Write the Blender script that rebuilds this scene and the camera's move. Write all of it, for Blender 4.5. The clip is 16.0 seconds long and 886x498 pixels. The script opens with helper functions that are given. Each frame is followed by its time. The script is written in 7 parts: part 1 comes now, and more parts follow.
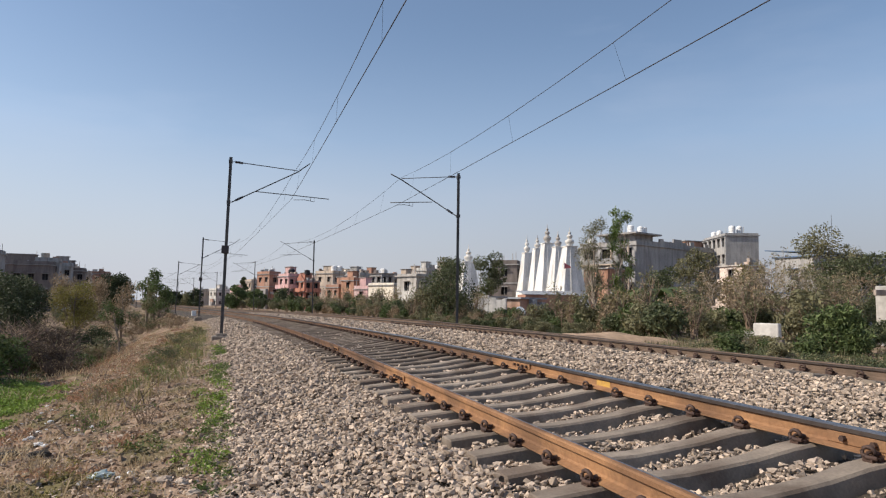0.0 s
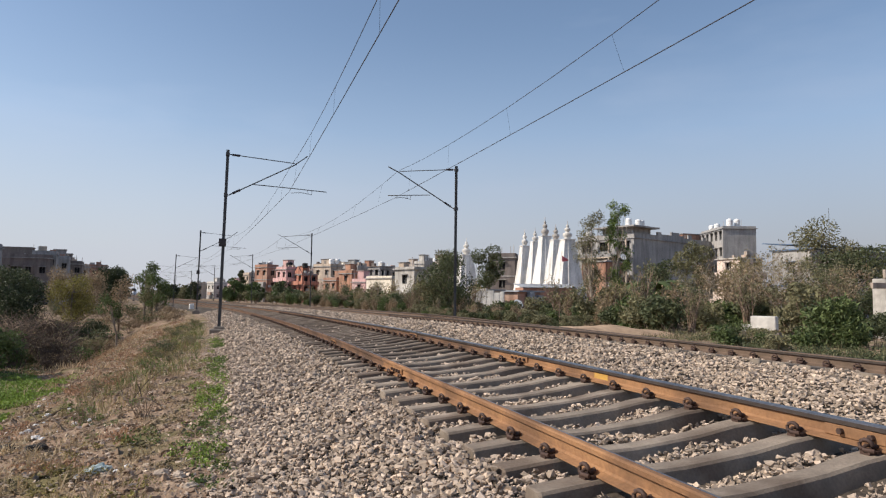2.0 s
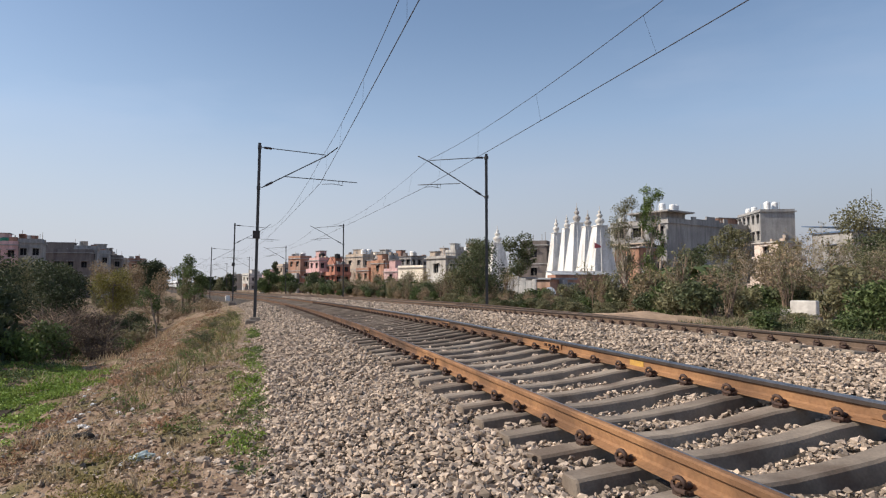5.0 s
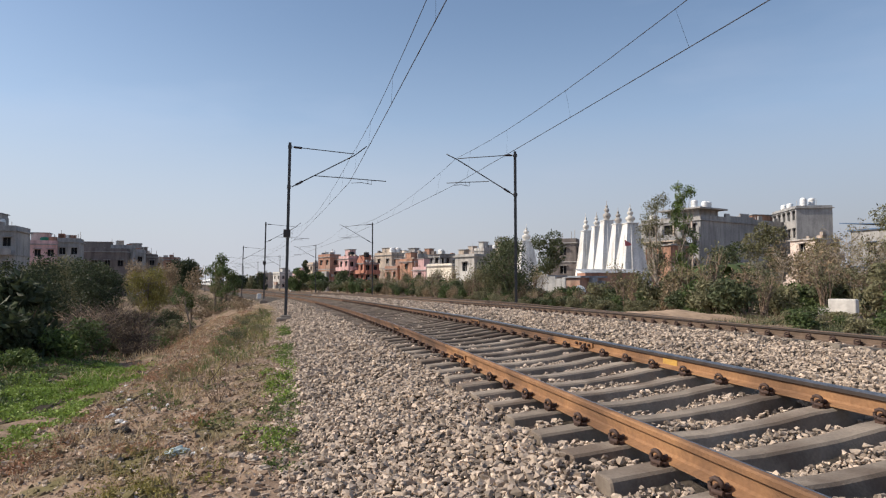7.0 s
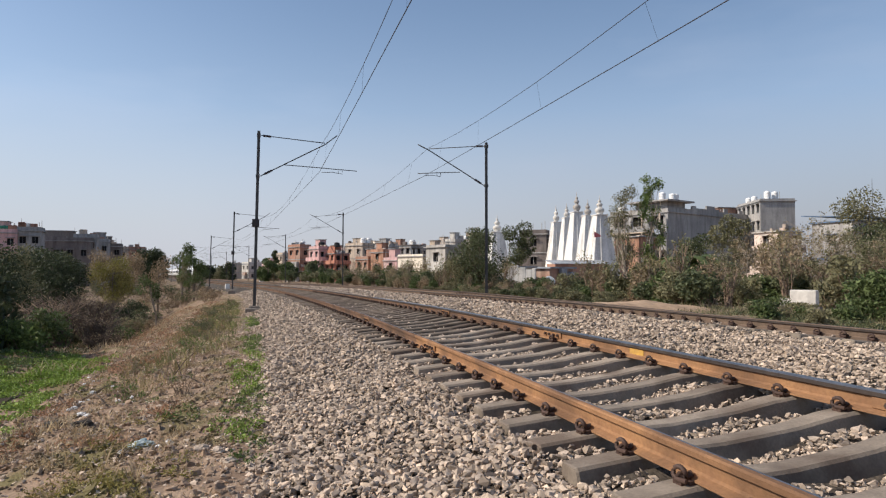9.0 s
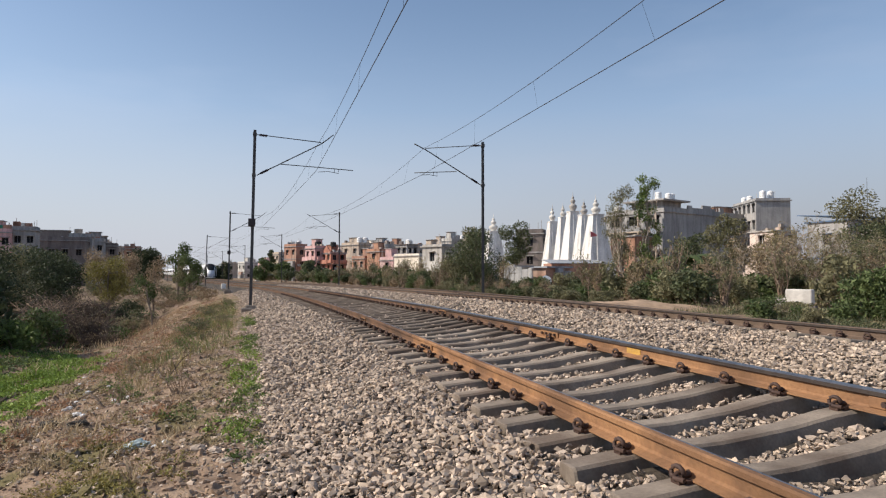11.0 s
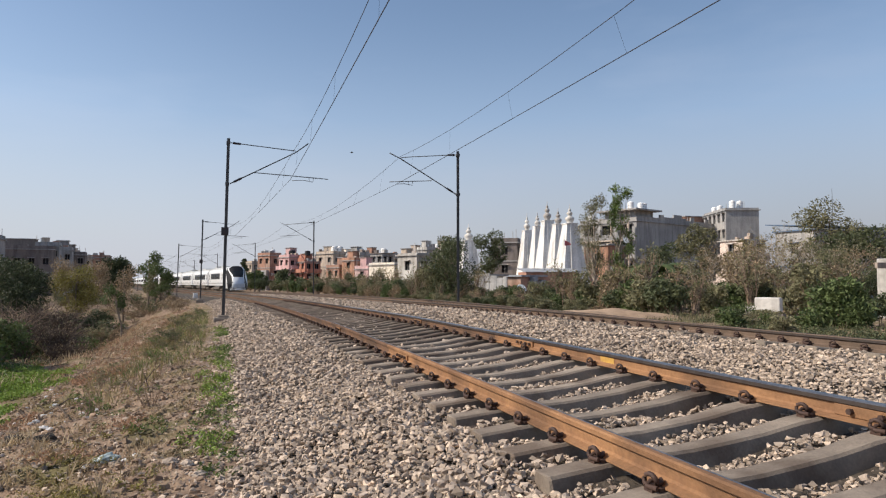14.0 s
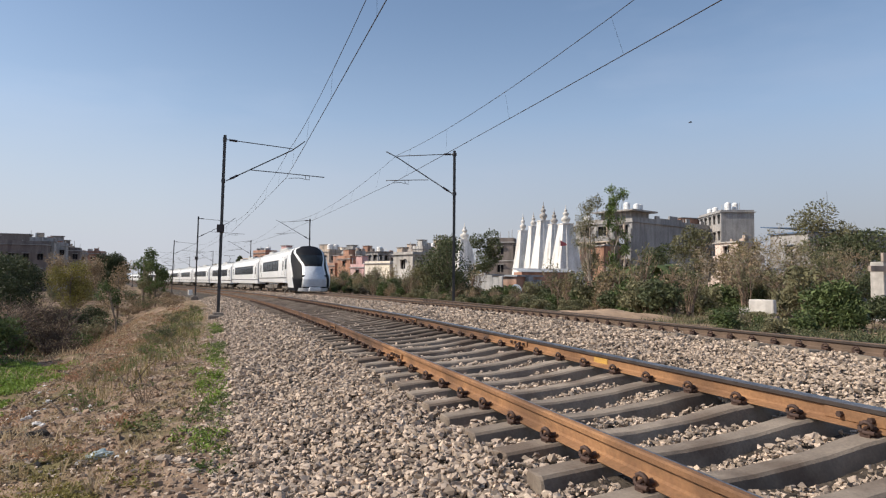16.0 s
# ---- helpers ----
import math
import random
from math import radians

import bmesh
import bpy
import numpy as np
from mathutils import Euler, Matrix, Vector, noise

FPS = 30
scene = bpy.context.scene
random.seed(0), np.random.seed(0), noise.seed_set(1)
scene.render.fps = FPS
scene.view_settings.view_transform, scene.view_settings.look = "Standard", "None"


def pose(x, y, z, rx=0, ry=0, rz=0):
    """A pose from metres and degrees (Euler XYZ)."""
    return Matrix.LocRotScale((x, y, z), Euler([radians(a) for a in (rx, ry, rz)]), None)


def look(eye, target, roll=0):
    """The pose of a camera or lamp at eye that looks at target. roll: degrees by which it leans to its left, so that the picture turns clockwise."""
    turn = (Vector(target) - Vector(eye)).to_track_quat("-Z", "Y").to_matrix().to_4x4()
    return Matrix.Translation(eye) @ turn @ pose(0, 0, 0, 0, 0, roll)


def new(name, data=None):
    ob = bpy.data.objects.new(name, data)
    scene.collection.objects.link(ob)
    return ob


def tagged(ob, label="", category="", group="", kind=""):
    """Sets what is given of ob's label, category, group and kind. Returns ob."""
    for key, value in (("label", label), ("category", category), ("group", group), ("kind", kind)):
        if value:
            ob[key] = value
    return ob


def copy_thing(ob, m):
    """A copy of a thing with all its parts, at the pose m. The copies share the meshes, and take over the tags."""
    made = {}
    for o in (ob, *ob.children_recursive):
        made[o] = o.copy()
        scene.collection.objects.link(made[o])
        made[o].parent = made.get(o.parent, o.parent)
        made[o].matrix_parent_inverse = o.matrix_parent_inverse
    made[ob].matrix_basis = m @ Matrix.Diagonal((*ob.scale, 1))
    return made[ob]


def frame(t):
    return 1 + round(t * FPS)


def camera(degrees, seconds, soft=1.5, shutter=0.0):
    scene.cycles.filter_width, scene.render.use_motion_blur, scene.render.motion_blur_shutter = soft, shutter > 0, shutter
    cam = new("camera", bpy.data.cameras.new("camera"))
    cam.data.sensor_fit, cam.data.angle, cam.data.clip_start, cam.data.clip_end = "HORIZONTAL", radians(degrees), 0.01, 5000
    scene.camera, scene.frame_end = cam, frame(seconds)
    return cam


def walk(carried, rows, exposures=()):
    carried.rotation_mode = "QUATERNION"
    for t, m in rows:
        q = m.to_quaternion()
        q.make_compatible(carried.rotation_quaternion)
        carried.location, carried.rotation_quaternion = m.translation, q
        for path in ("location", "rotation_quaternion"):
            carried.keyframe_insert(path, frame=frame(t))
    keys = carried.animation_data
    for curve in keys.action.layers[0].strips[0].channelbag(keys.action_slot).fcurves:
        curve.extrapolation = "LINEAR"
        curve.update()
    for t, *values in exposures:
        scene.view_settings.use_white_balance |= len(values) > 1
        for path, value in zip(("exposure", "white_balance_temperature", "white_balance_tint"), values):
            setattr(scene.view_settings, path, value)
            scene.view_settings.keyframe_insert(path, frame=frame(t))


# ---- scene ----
EYE = 1.076
cam = camera(67.98, 16.0, soft=1.2)
PATH = [
    (0.0, pose(0.000, -0.000, EYE + 0.000, 90 + 4.711, -0.638, -0.053)),
    (0.5, pose(-0.013, 0.001, EYE + -0.001, 90 + 4.626, -0.674, 0.030)),
    (1.0, pose(-0.006, 0.016, EYE + -0.002, 90 + 4.472, -0.674, 0.100)),
    (1.5, pose(-0.004, 0.021, EYE + -0.004, 90 + 4.299, -0.650, -0.020)),
    (2.0, pose(0.002, 0.021, EYE + -0.000, 90 + 4.108, -0.613, -0.240)),
    (2.5, pose(0.000, 0.019, EYE + -0.004, 90 + 3.927, -0.545, -0.326)),
    (3.0, pose(0.003, 0.011, EYE + -0.005, 90 + 3.701, -0.341, -0.077)),
    (5.5, pose(-0.009, 0.044, EYE + -0.010, 90 + 3.097, 0.179, 3.484)),
    (6.0, pose(-0.015, 0.050, EYE + -0.015, 90 + 3.200, 0.199, 4.503)),
    (6.5, pose(-0.021, 0.048, EYE + -0.014, 90 + 3.129, 0.163, 5.075)),
    (7.0, pose(-0.021, 0.052, EYE + -0.014, 90 + 2.979, 0.161, 5.006)),
    (7.5, pose(-0.021, 0.052, EYE + -0.012, 90 + 2.750, 0.211, 4.428)),
    (8.0, pose(-0.011, 0.050, EYE + -0.012, 90 + 2.481, 0.192, 3.613)),
    (8.5, pose(-0.011, 0.056, EYE + -0.012, 90 + 2.280, 0.172, 2.865)),
    (9.0, pose(-0.007, 0.074, EYE + -0.014, 90 + 2.159, 0.041, 2.484)),
    (11.5, pose(-0.020, 0.084, EYE + -0.015, 90 + 2.114, 0.136, 1.950)),
    (12.0, pose(-0.024, 0.082, EYE + -0.009, 90 + 2.155, 0.203, 1.596)),
    (12.5, pose(-0.023, 0.078, EYE + -0.008, 90 + 2.312, 0.190, 1.252)),
    (13.0, pose(-0.024, 0.072, EYE + -0.006, 90 + 2.510, 0.139, 0.903)),
    (13.5, pose(-0.026, 0.068, EYE + -0.007, 90 + 2.742, 0.166, 0.473)),
    (14.0, pose(-0.020, 0.059, EYE + -0.002, 90 + 2.872, 0.162, 0.001)),
    (14.5, pose(-0.015, 0.063, EYE + 0.002, 90 + 2.897, 0.136, -0.455)),
    (15.0, pose(-0.017, 0.055, EYE + -0.000, 90 + 2.891, -0.038, -0.745)),
    (15.5, pose(-0.009, 0.046, EYE + -0.001, 90 + 2.818, -0.197, -0.655)),
    (16.0, pose(-0.011, 0.043, EYE + 0.001, 90 + 2.796, -0.361, -0.376)),
]
walk(cam, PATH, exposures=((0.0, 0.0), (16.0, 0.0)))

# ---- light ----
SUN_AZ, SUN_EL = radians(262), radians(38)  # clockwise from +y
world = bpy.data.worlds.new("sky")
scene.world = world
world.use_nodes = True
wn = world.node_tree
sky = wn.nodes.new("ShaderNodeTexSky")
sky.sky_type, sky.sun_disc = "NISHITA", False
sky.sun_elevation, sky.sun_rotation = SUN_EL, SUN_AZ
sky.air_density, sky.dust_density, sky.ozone_density = 1.0, 0.8, 1.6
# pale haze towards the horizon all round, and faint high cloud
where = wn.nodes.new("ShaderNodeTexCoord").outputs["Generated"]
split = wn.nodes.new("ShaderNodeSeparateXYZ")
wn.links.new(where, split.inputs[0])
low = wn.nodes.new("ShaderNodeMapRange")
low.interpolation_type = "SMOOTHSTEP"
for key, value in (("From Min", -0.05), ("From Max", 0.42), ("To Min", 0.76), ("To Max", 0.04)):
    low.inputs[key].default_value = value
wn.links.new(split.outputs["Z"], low.inputs["Value"])
stretch = wn.nodes.new("ShaderNodeMapping")
stretch.inputs["Scale"].default_value = (1.6, 1.6, 6.0)
wn.links.new(where, stretch.inputs["Vector"])
cloud = wn.nodes.new("ShaderNodeTexNoise")
cloud.inputs["Scale"].default_value, cloud.inputs["Detail"].default_value, cloud.inputs["Roughness"].default_value = 1.7, 5.0, 0.55
wn.links.new(stretch.outputs[0], cloud.inputs["Vector"])
wisps = wn.nodes.new("ShaderNodeMapRange")
for key, value in (("From Min", 0.5), ("From Max", 0.78), ("To Min", 0.0), ("To Max", 0.2)):
    wisps.inputs[key].default_value = value
wn.links.new(cloud.outputs["Fac"], wisps.inputs["Value"])
both = wn.nodes.new("ShaderNodeMath")
both.operation, both.use_clamp = "ADD", True
wn.links.new(low.outputs[0], both.inputs[0])
wn.links.new(wisps.outputs[0], both.inputs[1])
haze = wn.nodes.new("ShaderNodeMix")
haze.data_type = "RGBA"
wn.links.new(both.outputs[0], haze.inputs["Factor"])
wn.links.new(sky.outputs[0], haze.inputs["A"])
rim = wn.nodes.new("ShaderNodeMapRange")
for key, value in (("From Min", 0.02), ("From Max", 0.24), ("To Min", 0.78), ("To Max", 0.0)):
    rim.inputs[key].default_value = value
wn.links.new(split.outputs["Z"], rim.inputs["Value"])
dust = wn.nodes.new("ShaderNodeMix")
dust.data_type = "RGBA"
side = wn.nodes.new("ShaderNodeMapRange")
for key, value in (("From Min", -0.4), ("From Max", 0.5)):
    side.inputs[key].default_value = value
wn.links.new(split.outputs["X"], side.inputs["Value"])
glow = wn.nodes.new("ShaderNodeMix")
glow.data_type = "RGBA"
glow.inputs["A"].default_value, glow.inputs["B"].default_value = (4.1, 4.85, 6.2, 1), (3.35, 3.95, 5.15, 1)
wn.links.new(side.outputs[0], glow.inputs["Factor"])
wn.links.new(glow.outputs["Result"], haze.inputs["B"])
veil = wn.nodes.new("ShaderNodeMix")
veil.data_type = "RGBA"
veil.inputs["A"].default_value, veil.inputs["B"].default_value = (4.35, 4.36, 4.62, 1), (2.75, 2.62, 2.78, 1)
wn.links.new(side.outputs[0], veil.inputs["Factor"])
wn.links.new(veil.outputs["Result"], dust.inputs["B"])
wn.links.new(rim.outputs[0], dust.inputs["Factor"])
wn.links.new(haze.outputs["Result"], dust.inputs["A"])
wn.links.new(dust.outputs["Result"], wn.nodes["Background"].inputs[0])
wn.nodes["Background"].inputs[1].default_value = 0.136
sun_dir = Vector((math.sin(SUN_AZ) * math.cos(SUN_EL), math.cos(SUN_AZ) * math.cos(SUN_EL), math.sin(SUN_EL)))
sun_data = bpy.data.lights.new("sun", "SUN")
sun_data.energy, sun_data.angle, sun_data.color = 4.65, radians(0.6), (1.0, 0.89, 0.75)
sun = new("sun", sun_data)
sun.matrix_world = look(sun_dir * 100, (0, 0, 0))


# ---- materials ----
def surf(name, c1, c2, scale=3.0, rough=0.8, bump=0.2, metal=0.0, fine=40.0, c3=None, coords="world", island=0.0, spec=0.4, obj_var=0.0, sheen=0.0):
    """Two colours mixed by coarse and fine noise, with fine relief."""
    m = bpy.data.materials.new(name)
    m.use_nodes = True
    n, l = m.node_tree.nodes, m.node_tree.links
    b = n["Principled BSDF"]
    if coords == "world":
        src = n.new("ShaderNodeNewGeometry").outputs["Position"]
    else:
        src = n.new("ShaderNodeTexCoord").outputs["Object"]

    def noise_at(sc, detail=4.0):
        t = n.new("ShaderNodeTexNoise")
        t.inputs["Scale"].default_value, t.inputs["Detail"].default_value = sc, detail
        l.new(src, t.inputs["Vector"])
        return t.outputs["Fac"]

    def ramp(fac, lo, hi):
        r = n.new("ShaderNodeMapRange")
        r.inputs["From Min"].default_value, r.inputs["From Max"].default_value = lo, hi
        l.new(fac, r.inputs["Value"])
        return r.outputs["Result"]

    def mix(fac, a, c):
        x = n.new("ShaderNodeMix")
        x.data_type = "RGBA"
        for sock, v in ((x.inputs["Factor"], fac), (x.inputs["A"], a), (x.inputs["B"], c)):
            if isinstance(v, (int, float)):
                sock.default_value = v
            elif isinstance(v, tuple):
                sock.default_value = (*v, 1)
            else:
                l.new(v, sock)
        return x.outputs["Result"]

    def scaled(col, fac, lo, hi):
        r = n.new("ShaderNodeMapRange")
        r.inputs["To Min"].default_value, r.inputs["To Max"].default_value = lo, hi
        l.new(fac, r.inputs["Value"])
        h = n.new("ShaderNodeHueSaturation")
        l.new(r.outputs["Result"], h.inputs["Value"])
        l.new(col, h.inputs["Color"])
        return h.outputs["Color"]

    col = mix(ramp(noise_at(scale), 0.35, 0.65), c1, c2)
    fn = noise_at(fine, 3.0)
    if c3:
        col = mix(ramp(noise_at(scale * 0.31, 6.0), 0.5, 0.62), col, c3)
    col = scaled(col, fn, 0.72, 1.28)
    if island:
        col = scaled(col, n.new("ShaderNodeNewGeometry").outputs["Random Per Island"], 1 - island, 1 + island)
    if obj_var:
        col = scaled(col, n.new("ShaderNodeObjectInfo").outputs["Random"], 1 - obj_var, 1 + obj_var)
    l.new(col, b.inputs["Base Color"])
    b.inputs["Roughness"].default_value, b.inputs["Metallic"].default_value = rough, metal
    b.inputs["Specular IOR Level"].default_value = spec
    if bump:
        bp = n.new("ShaderNodeBump")
        bp.inputs["Strength"].default_value, bp.inputs["Distance"].default_value = bump, 0.6 / fine
        l.new(fn, bp.inputs["Height"])
        l.new(bp.outputs["Normal"], b.inputs["Normal"])
    return m


M = {
    "soil": surf("soil", (0.195, 0.135, 0.096), (0.36, 0.262, 0.188), 3.4, 0.95, 0.9, fine=26, c3=(0.16, 0.135, 0.068), spec=0.1),
    "mud": surf("mud", (0.04, 0.034, 0.024), (0.07, 0.057, 0.04), 5, 0.95, 0.6, fine=30, spec=0.1),
    # bed is dark brown: shade between the loose stones put into its colour
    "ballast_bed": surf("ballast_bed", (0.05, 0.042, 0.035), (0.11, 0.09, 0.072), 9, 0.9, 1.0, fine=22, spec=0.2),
    "stone": surf("stone", (0.515, 0.408, 0.314), (0.35, 0.281, 0.225), 9, 0.85, 0.35, fine=60, island=0.5, spec=0.25),
    "stone_single": surf("stone_single", (0.48, 0.385, 0.295), (0.34, 0.275, 0.225), 1.6, 0.85, 0.3, fine=60, obj_var=0.42, spec=0.25),
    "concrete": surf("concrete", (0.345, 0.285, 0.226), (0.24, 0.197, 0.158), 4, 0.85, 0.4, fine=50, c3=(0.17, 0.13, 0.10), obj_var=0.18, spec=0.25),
    "old_concrete": surf("old_concrete", (0.28, 0.23, 0.18), (0.20, 0.17, 0.14), 4, 0.9, 0.3, fine=50, obj_var=0.18, spec=0.2),
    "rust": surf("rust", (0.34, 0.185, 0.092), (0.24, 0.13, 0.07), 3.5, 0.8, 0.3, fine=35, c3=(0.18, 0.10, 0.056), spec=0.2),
    # rust for the far webs: dimness at a distance put into the colour
    "far_rust": surf("far_rust", (0.175, 0.10, 0.062), (0.12, 0.072, 0.048), 3.5, 0.85, 0.3, fine=35, c3=(0.10, 0.062, 0.042), spec=0.2),
    # darker concrete for sleepers farther along: the distant look put into the colour
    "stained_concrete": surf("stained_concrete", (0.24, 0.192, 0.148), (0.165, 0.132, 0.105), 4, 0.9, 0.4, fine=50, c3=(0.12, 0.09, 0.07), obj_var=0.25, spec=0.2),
    "old_rust": surf("old_rust", (0.16, 0.11, 0.08), (0.12, 0.085, 0.062), 3.5, 0.85, 0.25, fine=35, spec=0.3),
    "rail_steel": surf("rail_steel", (0.235, 0.235, 0.245), (0.165, 0.165, 0.175), 6, 0.36, 0.05, metal=0.9, fine=30),
    "worn_steel": surf("worn_steel", (0.10, 0.08, 0.07), (0.07, 0.055, 0.05), 6, 0.62, 0.05, metal=0.5, fine=30),
    "clip_steel": surf("clip_steel", (0.05, 0.03, 0.025), (0.085, 0.048, 0.035), 12, 0.7, 0.2, fine=60),
    "yellow_paint": surf("yellow_paint", (0.58, 0.34, 0.07), (0.46, 0.27, 0.08), 20, 0.6, 0.2, fine=80),
    "mast_steel": surf("mast_steel", (0.060, 0.060, 0.065), (0.095, 0.09, 0.085), 2.5, 0.6, 0.15, metal=0.2, fine=30),
    "insulator": surf("insulator", (0.045, 0.03, 0.03), (0.03, 0.025, 0.03), 8, 0.3, 0.0),
    "wire": surf("wire", (0.05, 0.045, 0.05), (0.07, 0.06, 0.06), 5, 0.5, 0.0, metal=0.4),
    "footing": surf("footing", (0.27, 0.23, 0.19), (0.20, 0.17, 0.14), 4, 0.9, 0.4, fine=30),
    "train_white": surf("train_white", (0.82, 0.82, 0.82), (0.76, 0.77, 0.78), 0.6, 0.3, 0.02, fine=9, coords="object"),
    "train_grey": surf("train_grey", (0.60, 0.64, 0.70), (0.54, 0.58, 0.64), 0.8, 0.35, 0.02, fine=9, coords="object"),
    "train_dark": surf("train_dark", (0.008, 0.009, 0.012), (0.012, 0.012, 0.016), 1.0, 0.6, 0.0, fine=9, coords="object", spec=0.12),
    "train_glass": surf("train_glass", (0.012, 0.015, 0.018), (0.02, 0.024, 0.028), 1.0, 0.22, 0.0, fine=9, coords="object", spec=0.2),
    "train_roof": surf("train_roof", (0.55, 0.55, 0.53), (0.48, 0.48, 0.46), 1.0, 0.5, 0.05, fine=9, coords="object"),
    "underframe": surf("underframe", (0.13, 0.115, 0.10), (0.22, 0.19, 0.165), 1.5, 0.8, 0.2, fine=12, coords="object"),
}


# ---- building blocks ----
def mesh_of(name, bm, mats, smooth=False):
    me = bpy.data.meshes.new(name)
    bm.to_mesh(me)
    bm.free()
    for m in mats if isinstance(mats, (list, tuple)) else [mats]:
        me.materials.append(M[m] if isinstance(m, str) else m)
    if smooth:
        me.polygons.foreach_set("use_smooth", [True] * len(me.polygons))
    return me


def part(name, bm, mats, parent=None, label="", smooth=False, at=None):
    """Links a bmesh (or a ready mesh) as one mesh object, under a thing or a part."""
    me = bm if isinstance(bm, bpy.types.Mesh) else mesh_of(name, bm, mats, smooth)
    ob = new(name, me)
    if parent is not None:
        ob.parent = parent
    if at is not None:
        ob.matrix_basis = at
    return tagged(ob, label)


def thing(name, label, category, group="", kind="", at=None):
    ob = new(name)
    ob.empty_display_size = 0.2
    if at is not None:
        ob.matrix_basis = at
    return tagged(ob, label, category, group, kind)


def box(bm, x0, x1, y0, y1, z0, z1, bevel=0.0, mi=0):
    r = bmesh.ops.create_cube(bm, size=1, matrix=Matrix.Translation(((x0 + x1) / 2, (y0 + y1) / 2, (z0 + z1) / 2)) @ Matrix.Diagonal((x1 - x0, y1 - y0, z1 - z0, 1)))
    faces = {f for v in r["verts"] for f in v.link_faces}
    for f in faces:
        f.material_index = mi
    if bevel:
        edges = {e for v in r["verts"] for e in v.link_edges}
        res = bmesh.ops.bevel(bm, geom=list(edges), offset=bevel, segments=2, affect="EDGES", profile=0.5)
        for f in res["faces"]:
            f.material_index = mi
    return bm


def boxed(*a, bevel=0.0):
    return box(bmesh.new(), *a, bevel=bevel)


def tube(bm, pts, radii, sides=6, cap=True, mi=0):
    """A tube through points with a radius at each (one number serves all)."""
    pts = [Vector(p) for p in pts]
    if isinstance(radii, (int, float)):
        radii = [radii] * len(pts)
    rings = []
    for i, p in enumerate(pts):
        d = (pts[min(i + 1, len(pts) - 1)] - pts[max(i - 1, 0)]).normalized()
        a = d.orthogonal().normalized() if abs(d.z) > 0.95 else d.cross(Vector((0, 0, 1))).normalized()
        b = d.cross(a)
        rings.append([bm.verts.new(p + (a * math.cos(2 * math.pi * j / sides) + b * math.sin(2 * math.pi * j / sides)) * radii[i]) for j in range(sides)])
    for r0, r1 in zip(rings, rings[1:]):
        for j in range(sides):
            f = bm.faces.new((r0[j], r0[(j + 1) % sides], r1[(j + 1) % sides], r1[j]))
            f.material_index, f.smooth = mi, True
    if cap:
        for r in (rings[0], rings[-1]):
            bm.faces.new(r).material_index = mi
    return bm


def lathe(bm, profile, sides=12, centre=(0, 0, 0), mi=0):
    """A turned body from (radius, height) pairs."""
    c = Vector(centre)
    rings = [[bm.verts.new(c + Vector((r * math.cos(2 * math.pi * j / sides), r * math.sin(2 * math.pi * j / sides), z))) for j in range(sides)] for r, z in profile]
    for r0, r1 in zip(rings, rings[1:]):
        for j in range(sides):
            f = bm.faces.new((r0[j], r0[(j + 1) % sides], r1[(j + 1) % sides], r1[j]))
            f.material_index, f.smooth = mi, True
    bm.faces.new(rings[-1]).material_index = mi
    bm.faces.new(list(reversed(rings[0]))).material_index = mi
    return bm


def raw_mesh(name, verts, faces, mats, smooth=False, mat_index=None):
    """A mesh from arrays, for what is too large for a bmesh."""
    me = bpy.data.meshes.new(name)
    verts, faces = np.asarray(verts, float), np.asarray(faces, int)
    n = faces.shape[1]
    me.vertices.add(len(verts))
    me.vertices.foreach_set("co", verts.ravel())
    me.loops.add(faces.size)
    me.loops.foreach_set("vertex_index", faces.ravel())
    me.polygons.add(len(faces))
    me.polygons.foreach_set("loop_start", np.arange(0, faces.size, n))
    me.polygons.foreach_set("loop_total", np.full(len(faces), n))
    for m in mats if isinstance(mats, (list, tuple)) else [mats]:
        me.materials.append(M[m] if isinstance(m, str) else m)
    if mat_index is not None:
        me.polygons.foreach_set("material_index", np.asarray(mat_index, int))
    me.polygons.foreach_set("use_smooth", np.full(len(faces), smooth))
    me.update(calc_edges=True)
    me.validate()
    return me


# ---- the line of the railway: s runs along the near left rail, u to its right ----
X0, PSI, KAPPA, S_BACK, S_END = 2.2214, 0.2949, 0.00148, -30.0, 125.0
GAUGE = 1.748  # between the rails' centres
U1 = 0.1  # the near left rail
U2, Z2 = 5.4, 0.22  # the second line's left rail
CANT = 0.0865


def line(s, u=0.0, z=0.0):
    """World place of a point of the railway, and its heading."""
    c = min(max(s, S_BACK), S_END)
    a = PSI + KAPPA * c
    x = X0 + (math.cos(a) - math.cos(PSI)) / KAPPA - math.sin(a) * (s - c) + u * math.cos(a)
    y = (math.sin(a) - math.sin(PSI)) / KAPPA + math.cos(a) * (s - c) + u * math.sin(a)
    return Vector((x, y, z)), a


def on_line(s, u=0.0, z=0.0, lean=0.0):
    """A pose whose y runs along the railway; lean tilts it about that line, in radians."""
    p, a = line(s, u, z)
    return Matrix.Translation(p) @ Matrix.Rotation(a, 4, "Z") @ Matrix.Rotation(-lean, 4, "Y")


